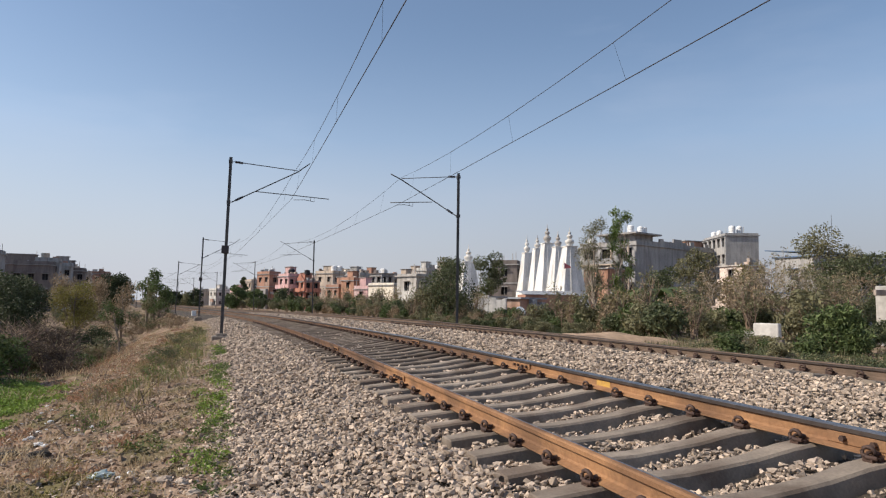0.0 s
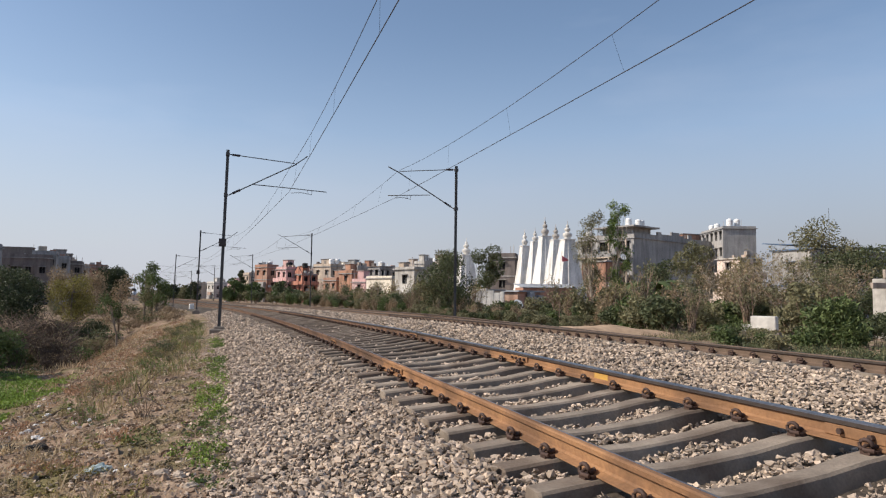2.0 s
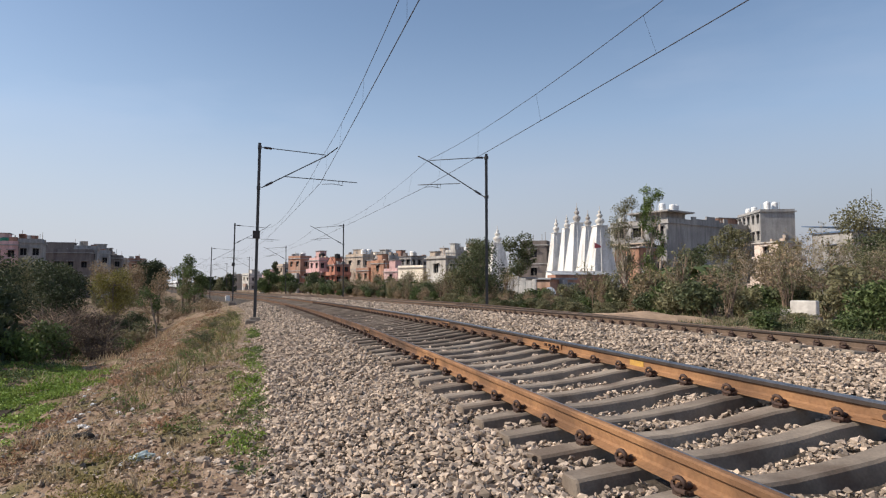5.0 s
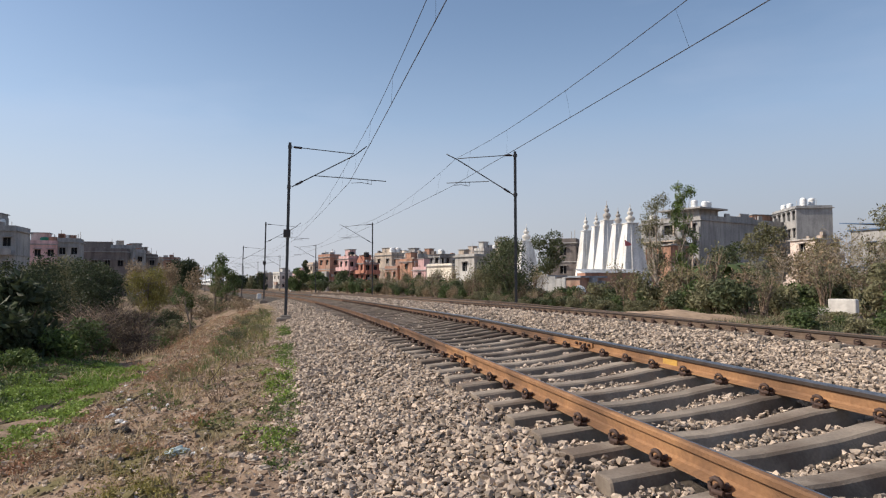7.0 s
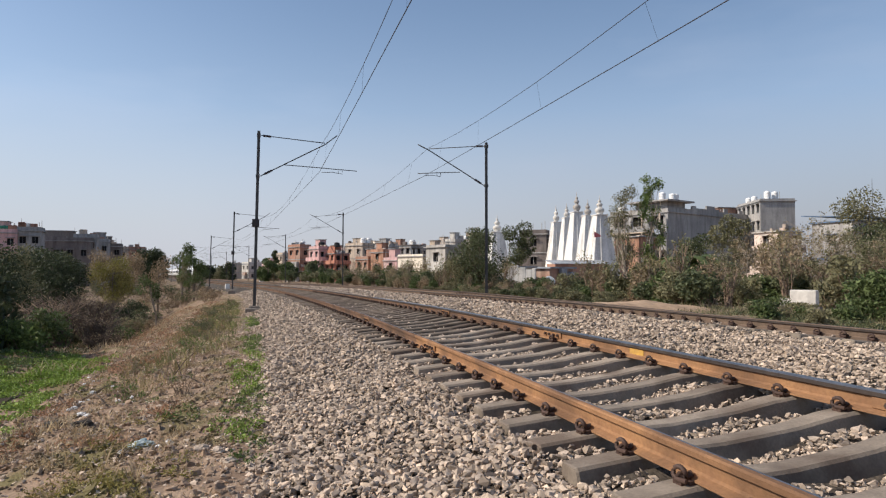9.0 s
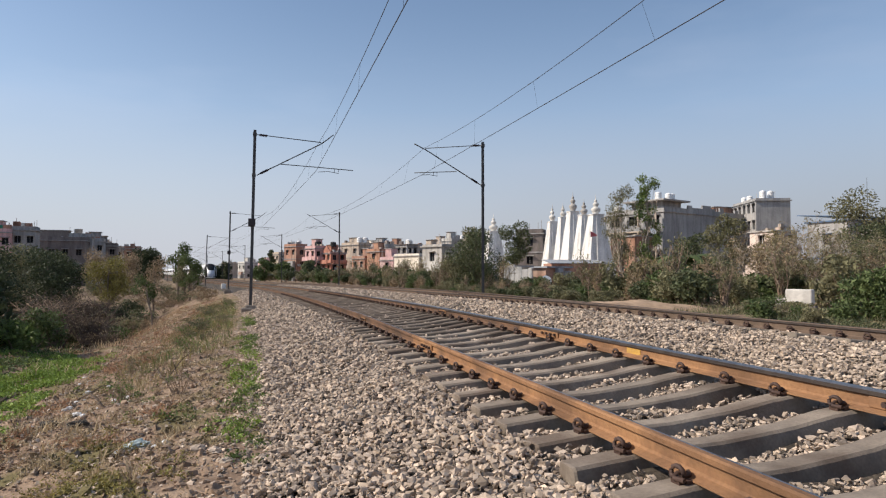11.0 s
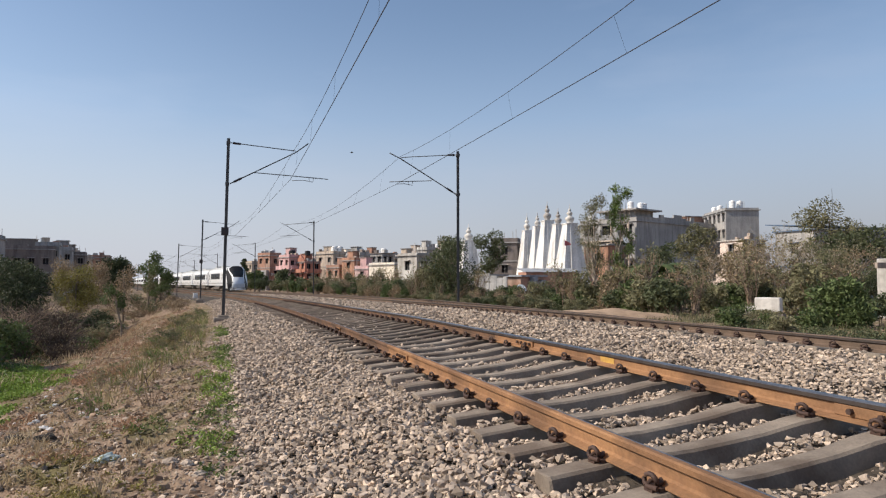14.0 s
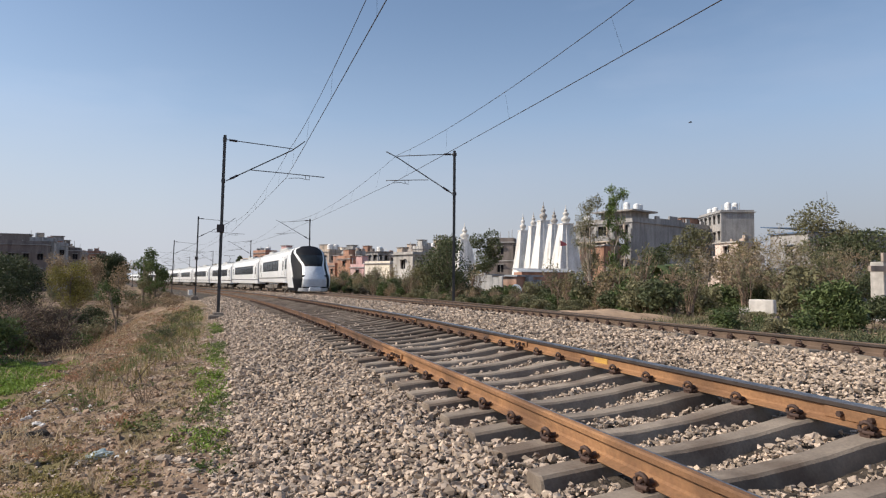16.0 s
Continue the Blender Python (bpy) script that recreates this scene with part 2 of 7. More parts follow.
def s_u(x, y):
    """Arrays of world places to s and u."""
    cx, cy = X0 - math.cos(PSI) / KAPPA, -math.sin(PSI) / KAPPA
    s = (np.arctan2(y - cy, x - cx) - PSI) / KAPPA
    u = np.hypot(x - cx, y - cy) - 1 / KAPPA
    for lim, beyond in ((S_END, s > S_END), (S_BACK, s < S_BACK)):
        p, a = line(lim)
        s = np.where(beyond, lim - (x - p.x) * math.sin(a) + (y - p.y) * math.cos(a), s)
        u = np.where(beyond, (x - p.x) * math.cos(a) + (y - p.y) * math.sin(a), u)
    return s, u


def cant2(s):
    """The second line leans outwards where it is nearest, and lies level farther on."""
    return -0.1 * (1 - min(max((s - 12) / 18, 0), 1))


def drop(s):
    """The line falls gently beyond the first masts."""
    return -0.0078 * np.clip(np.asarray(s, float) - 16, 0, 90)


GROUND_U = [-400, -60, -16, -10.5, -8.6, -6.4, -5.2, -3.4, -2.6, -2.2, 0, 7, 8.6, 9.6, 13, 25, 60, 400]
GROUND_Z = [-1.3, -1.2, -1.2, -1.45, -1.72, -1.52, -1.2, -0.68, -0.56, -0.52, -0.6, -0.4, -0.25, -0.12, -0.12, -0.5, -1.0, -1.2]


def ground_z(x, y):
    x, y = np.asarray(x, float), np.asarray(y, float)
    s, u = s_u(x, y)
    wob = 0.06 * np.sin(s * 0.83 + u * 1.3) + 0.05 * np.sin(s * 2.1 - u * 1.9 + 1) + 0.035 * np.sin(s * 4.3 + u * 3.7) + 0.02 * np.sin(s * 9.1 - u * 7.3)
    wob = wob * np.clip((-u - 2.2) / 1.5, 0, 1) + 0.5 * wob * np.clip((u - 10) / 3, 0, 1)
    edge = 0.35 * np.sin(s * 0.21) * np.clip((-u - 4) / 3, 0, 1)
    gully = -1.1 * np.clip((s - 27) / 8, 0, 1) * np.clip((95 - s) / 20, 0, 1) * np.clip((-u - 6.5) / 2.5, 0, 1) * np.clip((u + 20) / 4, 0, 1)
    return np.interp(u + edge, GROUND_U, GROUND_Z) + gully + wob + drop(s) * np.clip((34 - np.abs(u - 3)) / 20, 0, 1)


BED_U = [-2.32, -2.05, -1.5, -0.75, -0.42, 0.97, 2.3, 2.6, 3.5, 4.5, 5.0, 6.2, 7.6, 8.3, 9.2]
BED_Z = [-0.60, -0.48, -0.335, -0.165, -0.145, -0.068, 0.05, 0.08, 0.15, 0.185, 0.175, 0.12, 0.02, -0.08, -0.32]


def bed_z(s, u):
    s, u = np.asarray(s, float), np.asarray(u, float)
    return np.interp(u, BED_U, BED_Z) + 0.018 * np.sin(s * 3.1 + u * 5) + 0.014 * np.sin(s * 7.7 - u * 4.1) + drop(s)


# ---- ground ----
def spaced(near0, near1, step, far, ratio=1.25):
    mid = list(np.arange(near0, near1, step))
    up, down, d = [near1], [near0 - step], step
    while up[-1] < far:
        d *= ratio
        up.append(up[-1] + d)
    d = step
    while down[-1] > -far:
        d *= ratio
        down.append(down[-1] - d)
    return np.array(down[::-1] + mid + up)


def build_ground():
    gx, gy = spaced(-34, 26, 0.3, 3500), spaced(-2, 62, 0.3, 4000)
    xx, yy = np.meshgrid(gx, gy)
    zz = ground_z(xx, yy)
    nx, ny = len(gx), len(gy)
    i = np.arange(nx * ny).reshape(ny, nx)
    f = np.stack([i[:-1, :-1], i[:-1, 1:], i[1:, 1:], i[1:, :-1]], -1).reshape(-1, 4)
    me = raw_mesh("ground", np.stack([xx, yy, zz], -1).reshape(-1, 3), f, "soil", True)
    tagged(new("ground", me), "dry brown earth embankment with patches of weeds", "ground", kind="structure")


build_ground()


# ---- ballast ----
def grid_sheet(name, ss, us, zf, mat):
    pts, n = [], len(us)
    for s in ss:
        for u, z in zip(us, zf(s, us)):
            pts.append(line(s, u, z)[0])
    i = np.arange(len(ss) * n).reshape(len(ss), n)
    f = np.stack([i[:-1, :-1], i[:-1, 1:], i[1:, 1:], i[1:, :-1]], -1).reshape(-1, 4)
    return raw_mesh(name, [tuple(p) for p in pts], f, mat, True)


def stone_shape(seed):
    """A broken, angular stone: the hull of a few random points."""
    rnd = random.Random(seed)
    bm = bmesh.new()
    for _ in range(9):
        d = Vector((rnd.gauss(0, 1), rnd.gauss(0, 1), rnd.gauss(0, 1))).normalized() * rnd.uniform(0.82, 1.18)
        bm.verts.new((d.x * rnd.uniform(1.1, 1.4), d.y * 0.95, d.z * 0.82))
    hull = bmesh.ops.convex_hull(bm, input=bm.verts[:])
    bmesh.ops.delete(bm, geom=[g for g in hull["geom_interior"] if isinstance(g, bmesh.types.BMVert)], context="VERTS")
    bmesh.ops.triangulate(bm, faces=bm.faces[:])
    bm.verts.index_update()
    v = np.array([tuple(p.co) for p in bm.verts])
    f = np.array([[q.index for q in p.verts] for p in bm.faces])
    bm.free()
    return v, f


STONES = [stone_shape(k) for k in range(14)]


def scatter_mesh(name, places, sizes, mat, seed, flat=1.0):
    """Many small stones in one mesh: places (n, 3), sizes (n)."""
    rng = np.random.default_rng(seed)
    verts, faces, base = [], [], 0
    kind = rng.integers(0, len(STONES), len(places))
    for k, (sv, sf) in enumerate(STONES):
        idx = np.where(kind == k)[0]
        n = len(idx)
        if not n:
            continue
        a, t = rng.uniform(0, 2 * np.pi, n), rng.uniform(-1.1, 1.1, n)
        ca, sa, ct, st = np.cos(a), np.sin(a), np.cos(t), np.sin(t)
        v = sv[None] * sizes[idx][:, None, None] * np.array([1, 1, flat])
        x, y, z = v[..., 0], v[..., 1], v[..., 2]
        y, z = y * ct[:, None] - z * st[:, None], y * st[:, None] + z * ct[:, None]
        x, y = x * ca[:, None] - y * sa[:, None], x * sa[:, None] + y * ca[:, None]
        v = np.stack([x, y, z], -1) + places[idx][:, None, :]
        verts.append(v.reshape(-1, 3))
        faces.append((sf[None] + base + np.arange(n)[:, None, None] * len(sv)).reshape(-1, 3))
        base += n * len(sv)
    return raw_mesh(name, np.concatenate(verts), np.concatenate(faces), mat)


def many_line(s, u, z):
    """Arrays of s, u, z to world places."""
    c = np.clip(s, S_BACK, S_END)
    a = PSI + KAPPA * c
    x = X0 + (np.cos(a) - math.cos(PSI)) / KAPPA - np.sin(a) * (s - c) + u * np.cos(a)
    y = (np.sin(a) - math.sin(PSI)) / KAPPA + np.cos(a) * (s - c) + u * np.sin(a)
    return np.stack([x, y, z], -1)


def sleeper_gap(s, u, first, pitch):
    """How far a place lies from the middle of the nearest sleeper."""
    return np.abs((s - first + pitch / 2) % pitch - pitch / 2)


FIRST1, PITCH1, FIRST2, PITCH2 = 4.39 - 0.602 * 18, 0.602, 6.983 - 0.43 * 28, 0.43


def build_ballast():
    ss = np.concatenate([np.arange(-300, -10, 10.0), np.arange(-8, 60, 0.25), np.arange(60, 125, 1.0), np.arange(125, 620, 15.0)])
    us = np.array(sorted(set(np.round(np.concatenate([np.arange(-2.3, 9.2, 0.17), BED_U]), 3))))
    bed = tagged(new("ballast", grid_sheet("ballast", ss, us, lambda s, u: bed_z(s, u) - 0.02, "ballast_bed")), "bed of grey-brown crushed stone under the tracks, darkened like shaded gaps", "ballast", kind="structure")
    rng = np.random.default_rng(5)
    zones = (  # s from, s to, u from, u to, stones per square metre, size
        (-6, 2.2, -2.3, 5.2, 260, 0.03), (-6, 2.2, 5.2, 9.0, 120, 0.03), (2.2, 9.5, -2.28, -0.42, 1250, 0.0245), (9.5, 20, -2.28, -0.42, 640, 0.028), (20, 36, -2.28, -0.42, 280, 0.036), (36, 70, -2.28, -0.42, 90, 0.05),
        (2.2, 8, -0.42, 2.2, 1000, 0.0205), (8, 14, -0.42, 2.2, 640, 0.024), (14, 26, -0.42, 2.2, 280, 0.031),
        (2.2, 9, 2.2, 5.2, 1000, 0.0215), (9, 16, 2.2, 5.2, 620, 0.026), (16, 34, 2.2, 5.2, 240, 0.036), (34, 80, 2.2, 5.2, 60, 0.05),
        (3, 18, 5.2, 9.2, 190, 0.032), (18, 40, 7.3, 9.2, 60, 0.04))
    S, U, R = [], [], []
    for s0, s1, u0, u1, dens, size in zones:
        n = int((s1 - s0) * (u1 - u0) * dens)
        S.append(rng.uniform(s0, s1, n))
        U.append(rng.uniform(u0, u1, n))
        R.append(0.92 * size * (0.5 + 1.05 * rng.uniform(0, 1, n) ** 1.4))
    S.append(rng.uniform(3, 30, 900))
    U.append(-2.25 - np.abs(rng.normal(0, 0.22, 900)))
    R.append(rng.uniform(0.014, 0.035, 900))
    S, U, R = np.concatenate(S), np.concatenate(U), np.concatenate(R)
    keep = ~((U > -0.42) & (U < 2.35) & (sleeper_gap(S - 0.06 * (U - 0.97), U, FIRST1, PITCH1) < 0.125))
    keep &= ~((U > 4.9) & (U < 7.6) & (sleeper_gap(S, U, FIRST2, PITCH2) < 0.12))
    keep &= ~(np.abs(U - U1) < 0.09) & ~(np.abs(U - U1 - GAUGE) < 0.09) & ~(np.abs(U - U2) < 0.09)
    S, U, R = S[keep], U[keep], R[keep]
    z = bed_z(S, U) + R * rng.uniform(-0.15, 0.95, len(R)) + 0.02 * (rng.uniform(0, 1, len(R)) > 0.8)
    P = many_line(S, U, z)
    P[:, 2] = np.where(U < -2.25, ground_z(P[:, 0], P[:, 1]) + R * 0.3, P[:, 2])
    ob = new("loose_stones", scatter_mesh("loose_stones", P, R, "stone", 7))
    ob.parent = bed
    tagged(ob, "loose grey and tan crushed stones", kind="stuff")
    shapes = []
    for k, (sv, sf) in enumerate(STONES[:8]):
        shapes.append(raw_mesh("stone", sv, sf, "stone_single"))
    rnd = random.Random(3)
    for _ in range(280):
        s, u = rnd.uniform(2.6, 6.0), rnd.uniform(-2.15, -0.6)
        r = rnd.uniform(0.022, 0.042)
        m = Matrix.Translation(line(s, u, float(bed_z(s, u)) + 0.024)[0]) @ Euler((rnd.uniform(-0.6, 0.6), rnd.uniform(-0.6, 0.6), rnd.uniform(0, 6.3))).to_matrix().to_4x4() @ Matrix.Diagonal((r, r, r, 1))
        part("stone", rnd.choice(shapes), None, bed, at=m)


# ---- tracks ----
RAIL = ((-0.075, 0), (0.075, 0), (0.075, 0.011), (0.02, 0.026), (0.0085, 0.04), (0.0085, 0.1), (0.034, 0.112), (0.036, 0.141), (0.026, 0.152), (0.008, 0.153),
        (-0.026, 0.152), (-0.036, 0.141), (-0.034, 0.112), (-0.0085, 0.1), (-0.0085, 0.04), (-0.02, 0.026), (-0.075, 0.011))


def rail_mesh(u, zf, web, worn, bright):
    ss = np.concatenate([np.arange(-300, -10, 10.0), np.arange(-8, 60, 0.6), np.arange(60, 125, 2.5), np.arange(125, 620, 20.0)])
    v = [tuple(line(s, u + a, zf(s) + b + float(drop(s)))[0]) for s in ss for a, b in RAIL]
    n, f, mi = len(RAIL), [], []
    for i in range(len(ss) - 1):
        for j in range(n):
            k = (j + 1) % n
            f.append((i * n + j, i * n + k, (i + 1) * n + k, (i + 1) * n + j))
            # webs past 10.5 m, tops past 24 m: far dimness put into the colour
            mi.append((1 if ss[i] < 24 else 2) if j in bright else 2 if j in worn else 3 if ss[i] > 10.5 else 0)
    return raw_mesh("rail", v, f, [web, "rail_steel", "worn_steel", "far_rust" if web == "rust" else web], False, mi)


def sleeper_mesh(mat):
    """Prestressed concrete sleeper: trapezoid section, waisted in the middle."""
    bm = bmesh.new()
    rows = []
    for x, w, top in ((-1.375, 0.085, -0.006), (-1.36, 0.096, 0.0), (-1.0, 0.098, 0.0), (-0.62, 0.094, -0.004), (-0.3, 0.084, -0.028), (0, 0.082, -0.03),
                      (0.3, 0.084, -0.028), (0.62, 0.094, -0.004), (1.0, 0.098, 0.0), (1.36, 0.096, 0.0), (1.375, 0.085, -0.006)):
        rows.append([bm.verts.new(p) for p in ((x, -w - 0.035, -0.21), (x, -w, top - 0.018), (x, -w + 0.016, top), (x, w - 0.016, top), (x, w, top - 0.018), (x, w + 0.035, -0.21))])
    for a, b in zip(rows, rows[1:]):
        for j in range(5):
            bm.faces.new((a[j], a[j + 1], b[j + 1], b[j]))
    bm.faces.new(rows[0][::-1])
    bm.faces.new(rows[-1])
    bmesh.ops.recalc_face_normals(bm, faces=bm.faces)
    return mesh_of("sleeper", bm, mat)


def clip_mesh():
    """Elastic rail clip: a bent round bar standing on the sleeper beside the rail's foot."""
    bm = bmesh.new()
    pts = [(-0.03, -0.05, 0.02), (-0.045, 0.0, 0.022)]
    for k in range(9):
        t = -0.5 + k * 0.62
        pts.append((-0.035 + 0.03 * k / 8, 0.033 * math.cos(t) + 0.004, 0.046 + 0.03 * math.sin(t)))
    pts += [(0.022, -0.026, 0.036), (0.048, 0.018, 0.03)]
    tube(bm, pts, 0.0125, 6)
    tube(bm, [(-0.052, 0.012, 0.02), (-0.02, 0.006, 0.044), (0.03, -0.004, 0.034)], 0.011, 5)
    box(bm, -0.045, 0.01, -0.03, 0.03, -0.005, 0.02)
    box(bm, -0.01, 0.03, -0.05, 0.05, -0.005, 0.016)
    for v in bm.verts:
        v.co *= 1.12
    return mesh_of("clip", bm, "clip_steel")


def build_track(name, label, u0, z0, cant, first, pitch, count, near, web, smat, skew=0.0):
    track = thing(name, label, "railway track", "two parallel tracks")
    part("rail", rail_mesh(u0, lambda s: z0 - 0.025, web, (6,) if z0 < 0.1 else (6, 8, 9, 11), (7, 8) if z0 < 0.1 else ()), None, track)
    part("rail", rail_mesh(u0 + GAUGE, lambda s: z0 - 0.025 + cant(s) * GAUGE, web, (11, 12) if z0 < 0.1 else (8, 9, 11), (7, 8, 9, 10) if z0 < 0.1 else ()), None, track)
    sl, cl = sleeper_mesh(smat), clip_mesh()
    far_sl = sleeper_mesh("stained_concrete" if smat == "concrete" else smat)
    rnd = random.Random(11)
    far = bmesh.new()
    for k in range(count):
        s = first + k * pitch
        s += 0.066 * max(0, 4.99 - s) if z0 < 0.1 else 0
        lean = math.atan(cant(s))
        m = on_line(s + rnd.uniform(-0.012, 0.012), u0 + GAUGE / 2, z0 - 0.03 + cant(s) * GAUGE / 2 + float(drop(s)), lean) @ Matrix.Rotation(skew + rnd.uniform(-0.008, 0.008), 4, "Z")
        if k < near:
            ob = part("sleeper", far_sl if s > 11 + rnd.uniform(-4, 4) else sl, None, track, at=m)
            for x, flip in ((-GAUGE / 2 - 0.1, 0), (-GAUGE / 2 + 0.1, 1), (GAUGE / 2 - 0.1, 0), (GAUGE / 2 + 0.1, 1)):
                if k < 84:
                    part("clip", cl, None, ob, at=pose(x, 0, 0.004, 0, 0, 180 * flip))
        else:
            far.from_mesh(sl)
            far.verts.ensure_lookup_table()
            for v in far.verts[-len(sl.vertices):]:
                v.co = m @ v.co
    if len(far.verts):
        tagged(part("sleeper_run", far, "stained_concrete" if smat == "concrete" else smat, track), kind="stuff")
    return track


def fishplates(track, s, u, z, lean=0.0, wide=0.5):
    """A bolted joint: a plate on each side of the web, with four bolts."""
    for side in (-1, 1):
        bm = bmesh.new()
        box(bm, side * 0.012 if side > 0 else -0.03, 0.03 if side > 0 else -0.012, -wide, wide, 0.03, 0.104, bevel=0.004)
        plate = part("fishplate", bm, "rust", track, "rusty bolted joint plate", at=on_line(s, u, z))
        for y in (-0.36, -0.13, 0.13, 0.36):
            bb = bmesh.new()
            bmesh.ops.create_cone(bb, cap_ends=True, segments=6, radius1=0.022, radius2=0.02, depth=0.035, matrix=Matrix.Translation((side * 0.045, y * wide / 0.5, 0.068)) @ Matrix.Rotation(radians(90), 4, "Y"))
            part("bolt", bb, "clip_steel", plate)


near_track = build_track("railway_track", "rust-brown rails on grey concrete sleepers, curving away", U1, 0.0, lambda s: CANT, FIRST1, PITCH1, 300, 214, "rust", "concrete", 0.06)
second_track = build_track("railway_track", "weathered brown rails on half-buried concrete sleepers", U2, Z2, cant2, FIRST2, PITCH2, 320, 220, "old_rust", "old_concrete")
ZR = -0.025 + CANT * GAUGE
fishplates(near_track, 3.82, U1 + GAUGE, ZR)
for s_j in (9.35,):
    fishplates(near_track, s_j + 0.35, U1, -0.025, wide=0.28)
    fishplates(near_track, s_j + 0.1, U1 + GAUGE, ZR, wide=0.28)
fishplates(near_track, 15.1, U1 + GAUGE, ZR, wide=0.28)
fishplates(near_track, 15.4, U1, -0.025, wide=0.28)
bm = bmesh.new()
box(bm, -0.0125, -0.0088, -0.14, 0.14, 0.036, 0.098)
part("paint_mark", bm, "yellow_paint", near_track, "yellow painted mark on the web", at=on_line(7.27, U1 + GAUGE, ZR))
build_ballast()


# ---- overhead line ----
MAST_S = (-8.0, 32.3, 72.7, 112.5, 152.5, 192.5, 232.5)
MAST_DROP = ((0, 0), (0, 0.1), (-0.15, 0.1), (-0.5, -0.05), (-0.6, -0.3), (-0.65, -0.4), (-0.65, -0.5))
ARM, Z_MESS, Z_CONT = 3.05, 7.30, 5.72
C_NEAR, C_SECOND = 2.92, 3.3  # how far out the contact wires hang


def build_mast(side, with_box):
    """A steel mast with its bracket along +x: side 1 stands by the near track, side -1 by the second."""
    mast = thing("catenary_mast", "dark grey steel mast with a bracket for overhead wires", "railway mast", "masts along the tracks")
    bm = bmesh.new()
    w = 0.066 if side > 0 else 0.055
    box(bm, -w, w, -w, -w + 0.012, -1.0, 7.70)
    box(bm, -w, w, w - 0.012, w, -1.0, 7.70)
    box(bm, -0.008, 0.008, -w + 0.012, w - 0.012, -1.0, 7.68)
    part("column", bm, "mast_steel", mast)
    foot = bmesh.new()
    box(foot, -0.24, 0.24, -0.24, 0.24, -0.9, -0.40, bevel=0.05)
    box(foot, -0.42, 0.3, -0.34, 0.3, -0.9, -0.50, bevel=0.06)
    part("footing", foot, "footing", mast, "rough concrete footing")
    near = side > 0
    head, foot_z, tip = (Z_MESS, 5.6, 7.76) if near else (Z_MESS - 0.16, 5.47, 7.38)
    tie = bmesh.new()
    tube(tie, [(0.1, 0, 7.50), (0.35, 0, 7.49), (ARM, 0, head + 0.05)], 0.021, 6)
    part("tie_rod", tie, "mast_steel", mast)
    strut = bmesh.new()
    tube(strut, [(0.12, 0, foot_z), (ARM, 0, head - 0.02), (ARM + 0.58, 0, tip)], 0.028, 6)
    part("bracket_tube", strut, "mast_steel", mast)
    reg = bmesh.new()
    tube(reg, [(1.15, 0, 6.19), (2.9, 0, 6.15), (4.6, 0, 6.1)] if near else [(1.42, 0, 6.1), (2.5, 0, 6.02), (3.63, 0, 5.93)], 0.021, 6)
    part("registration_tube", reg, "mast_steel", mast)
    arm = bmesh.new()
    x1, x0, z1 = (3.9, C_NEAR, 6.12) if near else (2.45, C_SECOND, 6.02)
    low = Z_CONT + (0.2 if near else 0.1)
    tube(arm, [(x1, 0, z1), (x1, 0, z1 - 0.2), (x1 + (x0 - x1) * 0.5, 0, low + 0.06), (x0, 0, low + 0.01)], 0.014, 5)
    tube(arm, [(x1 - 0.2 if near else x1 + 0.2, 0, z1 + 0.02), (x1 - 0.18 if near else x1 + 0.18, 0, z1 - 0.17)], 0.01, 5)
    part("steady_arm", arm, "mast_steel", mast)
    for p, d in (((0.2, 0, 7.495), (0.55, 0, 7.475)), ((0.3, 0, foot_z + 0.105), (0.62, 0, foot_z + 0.29))):
        ins = bmesh.new()
        a, b = Vector(p), Vector(d)
        pts = [a.lerp(b, k / 12) for k in range(13)]
        tube(ins, pts, [0.04 if k % 2 else 0.065 for k in range(13)], 8)
        part("insulator", ins, "insulator", mast, "dark ribbed insulator")
    for z in (foot_z, 7.5):
        part("bracket_clamp", boxed(-0.085, 0.085, -0.085, 0.085, z - 0.08, z + 0.07), "mast_steel", mast)
    if with_box:
        bx = bmesh.new()
        box(bx, -0.2, 0.12, -0.18, -0.07, 3.22, 3.58, bevel=0.015)
        part("junction_box", bx, "insulator", mast, "small dark box clamped to the column")
    return mast


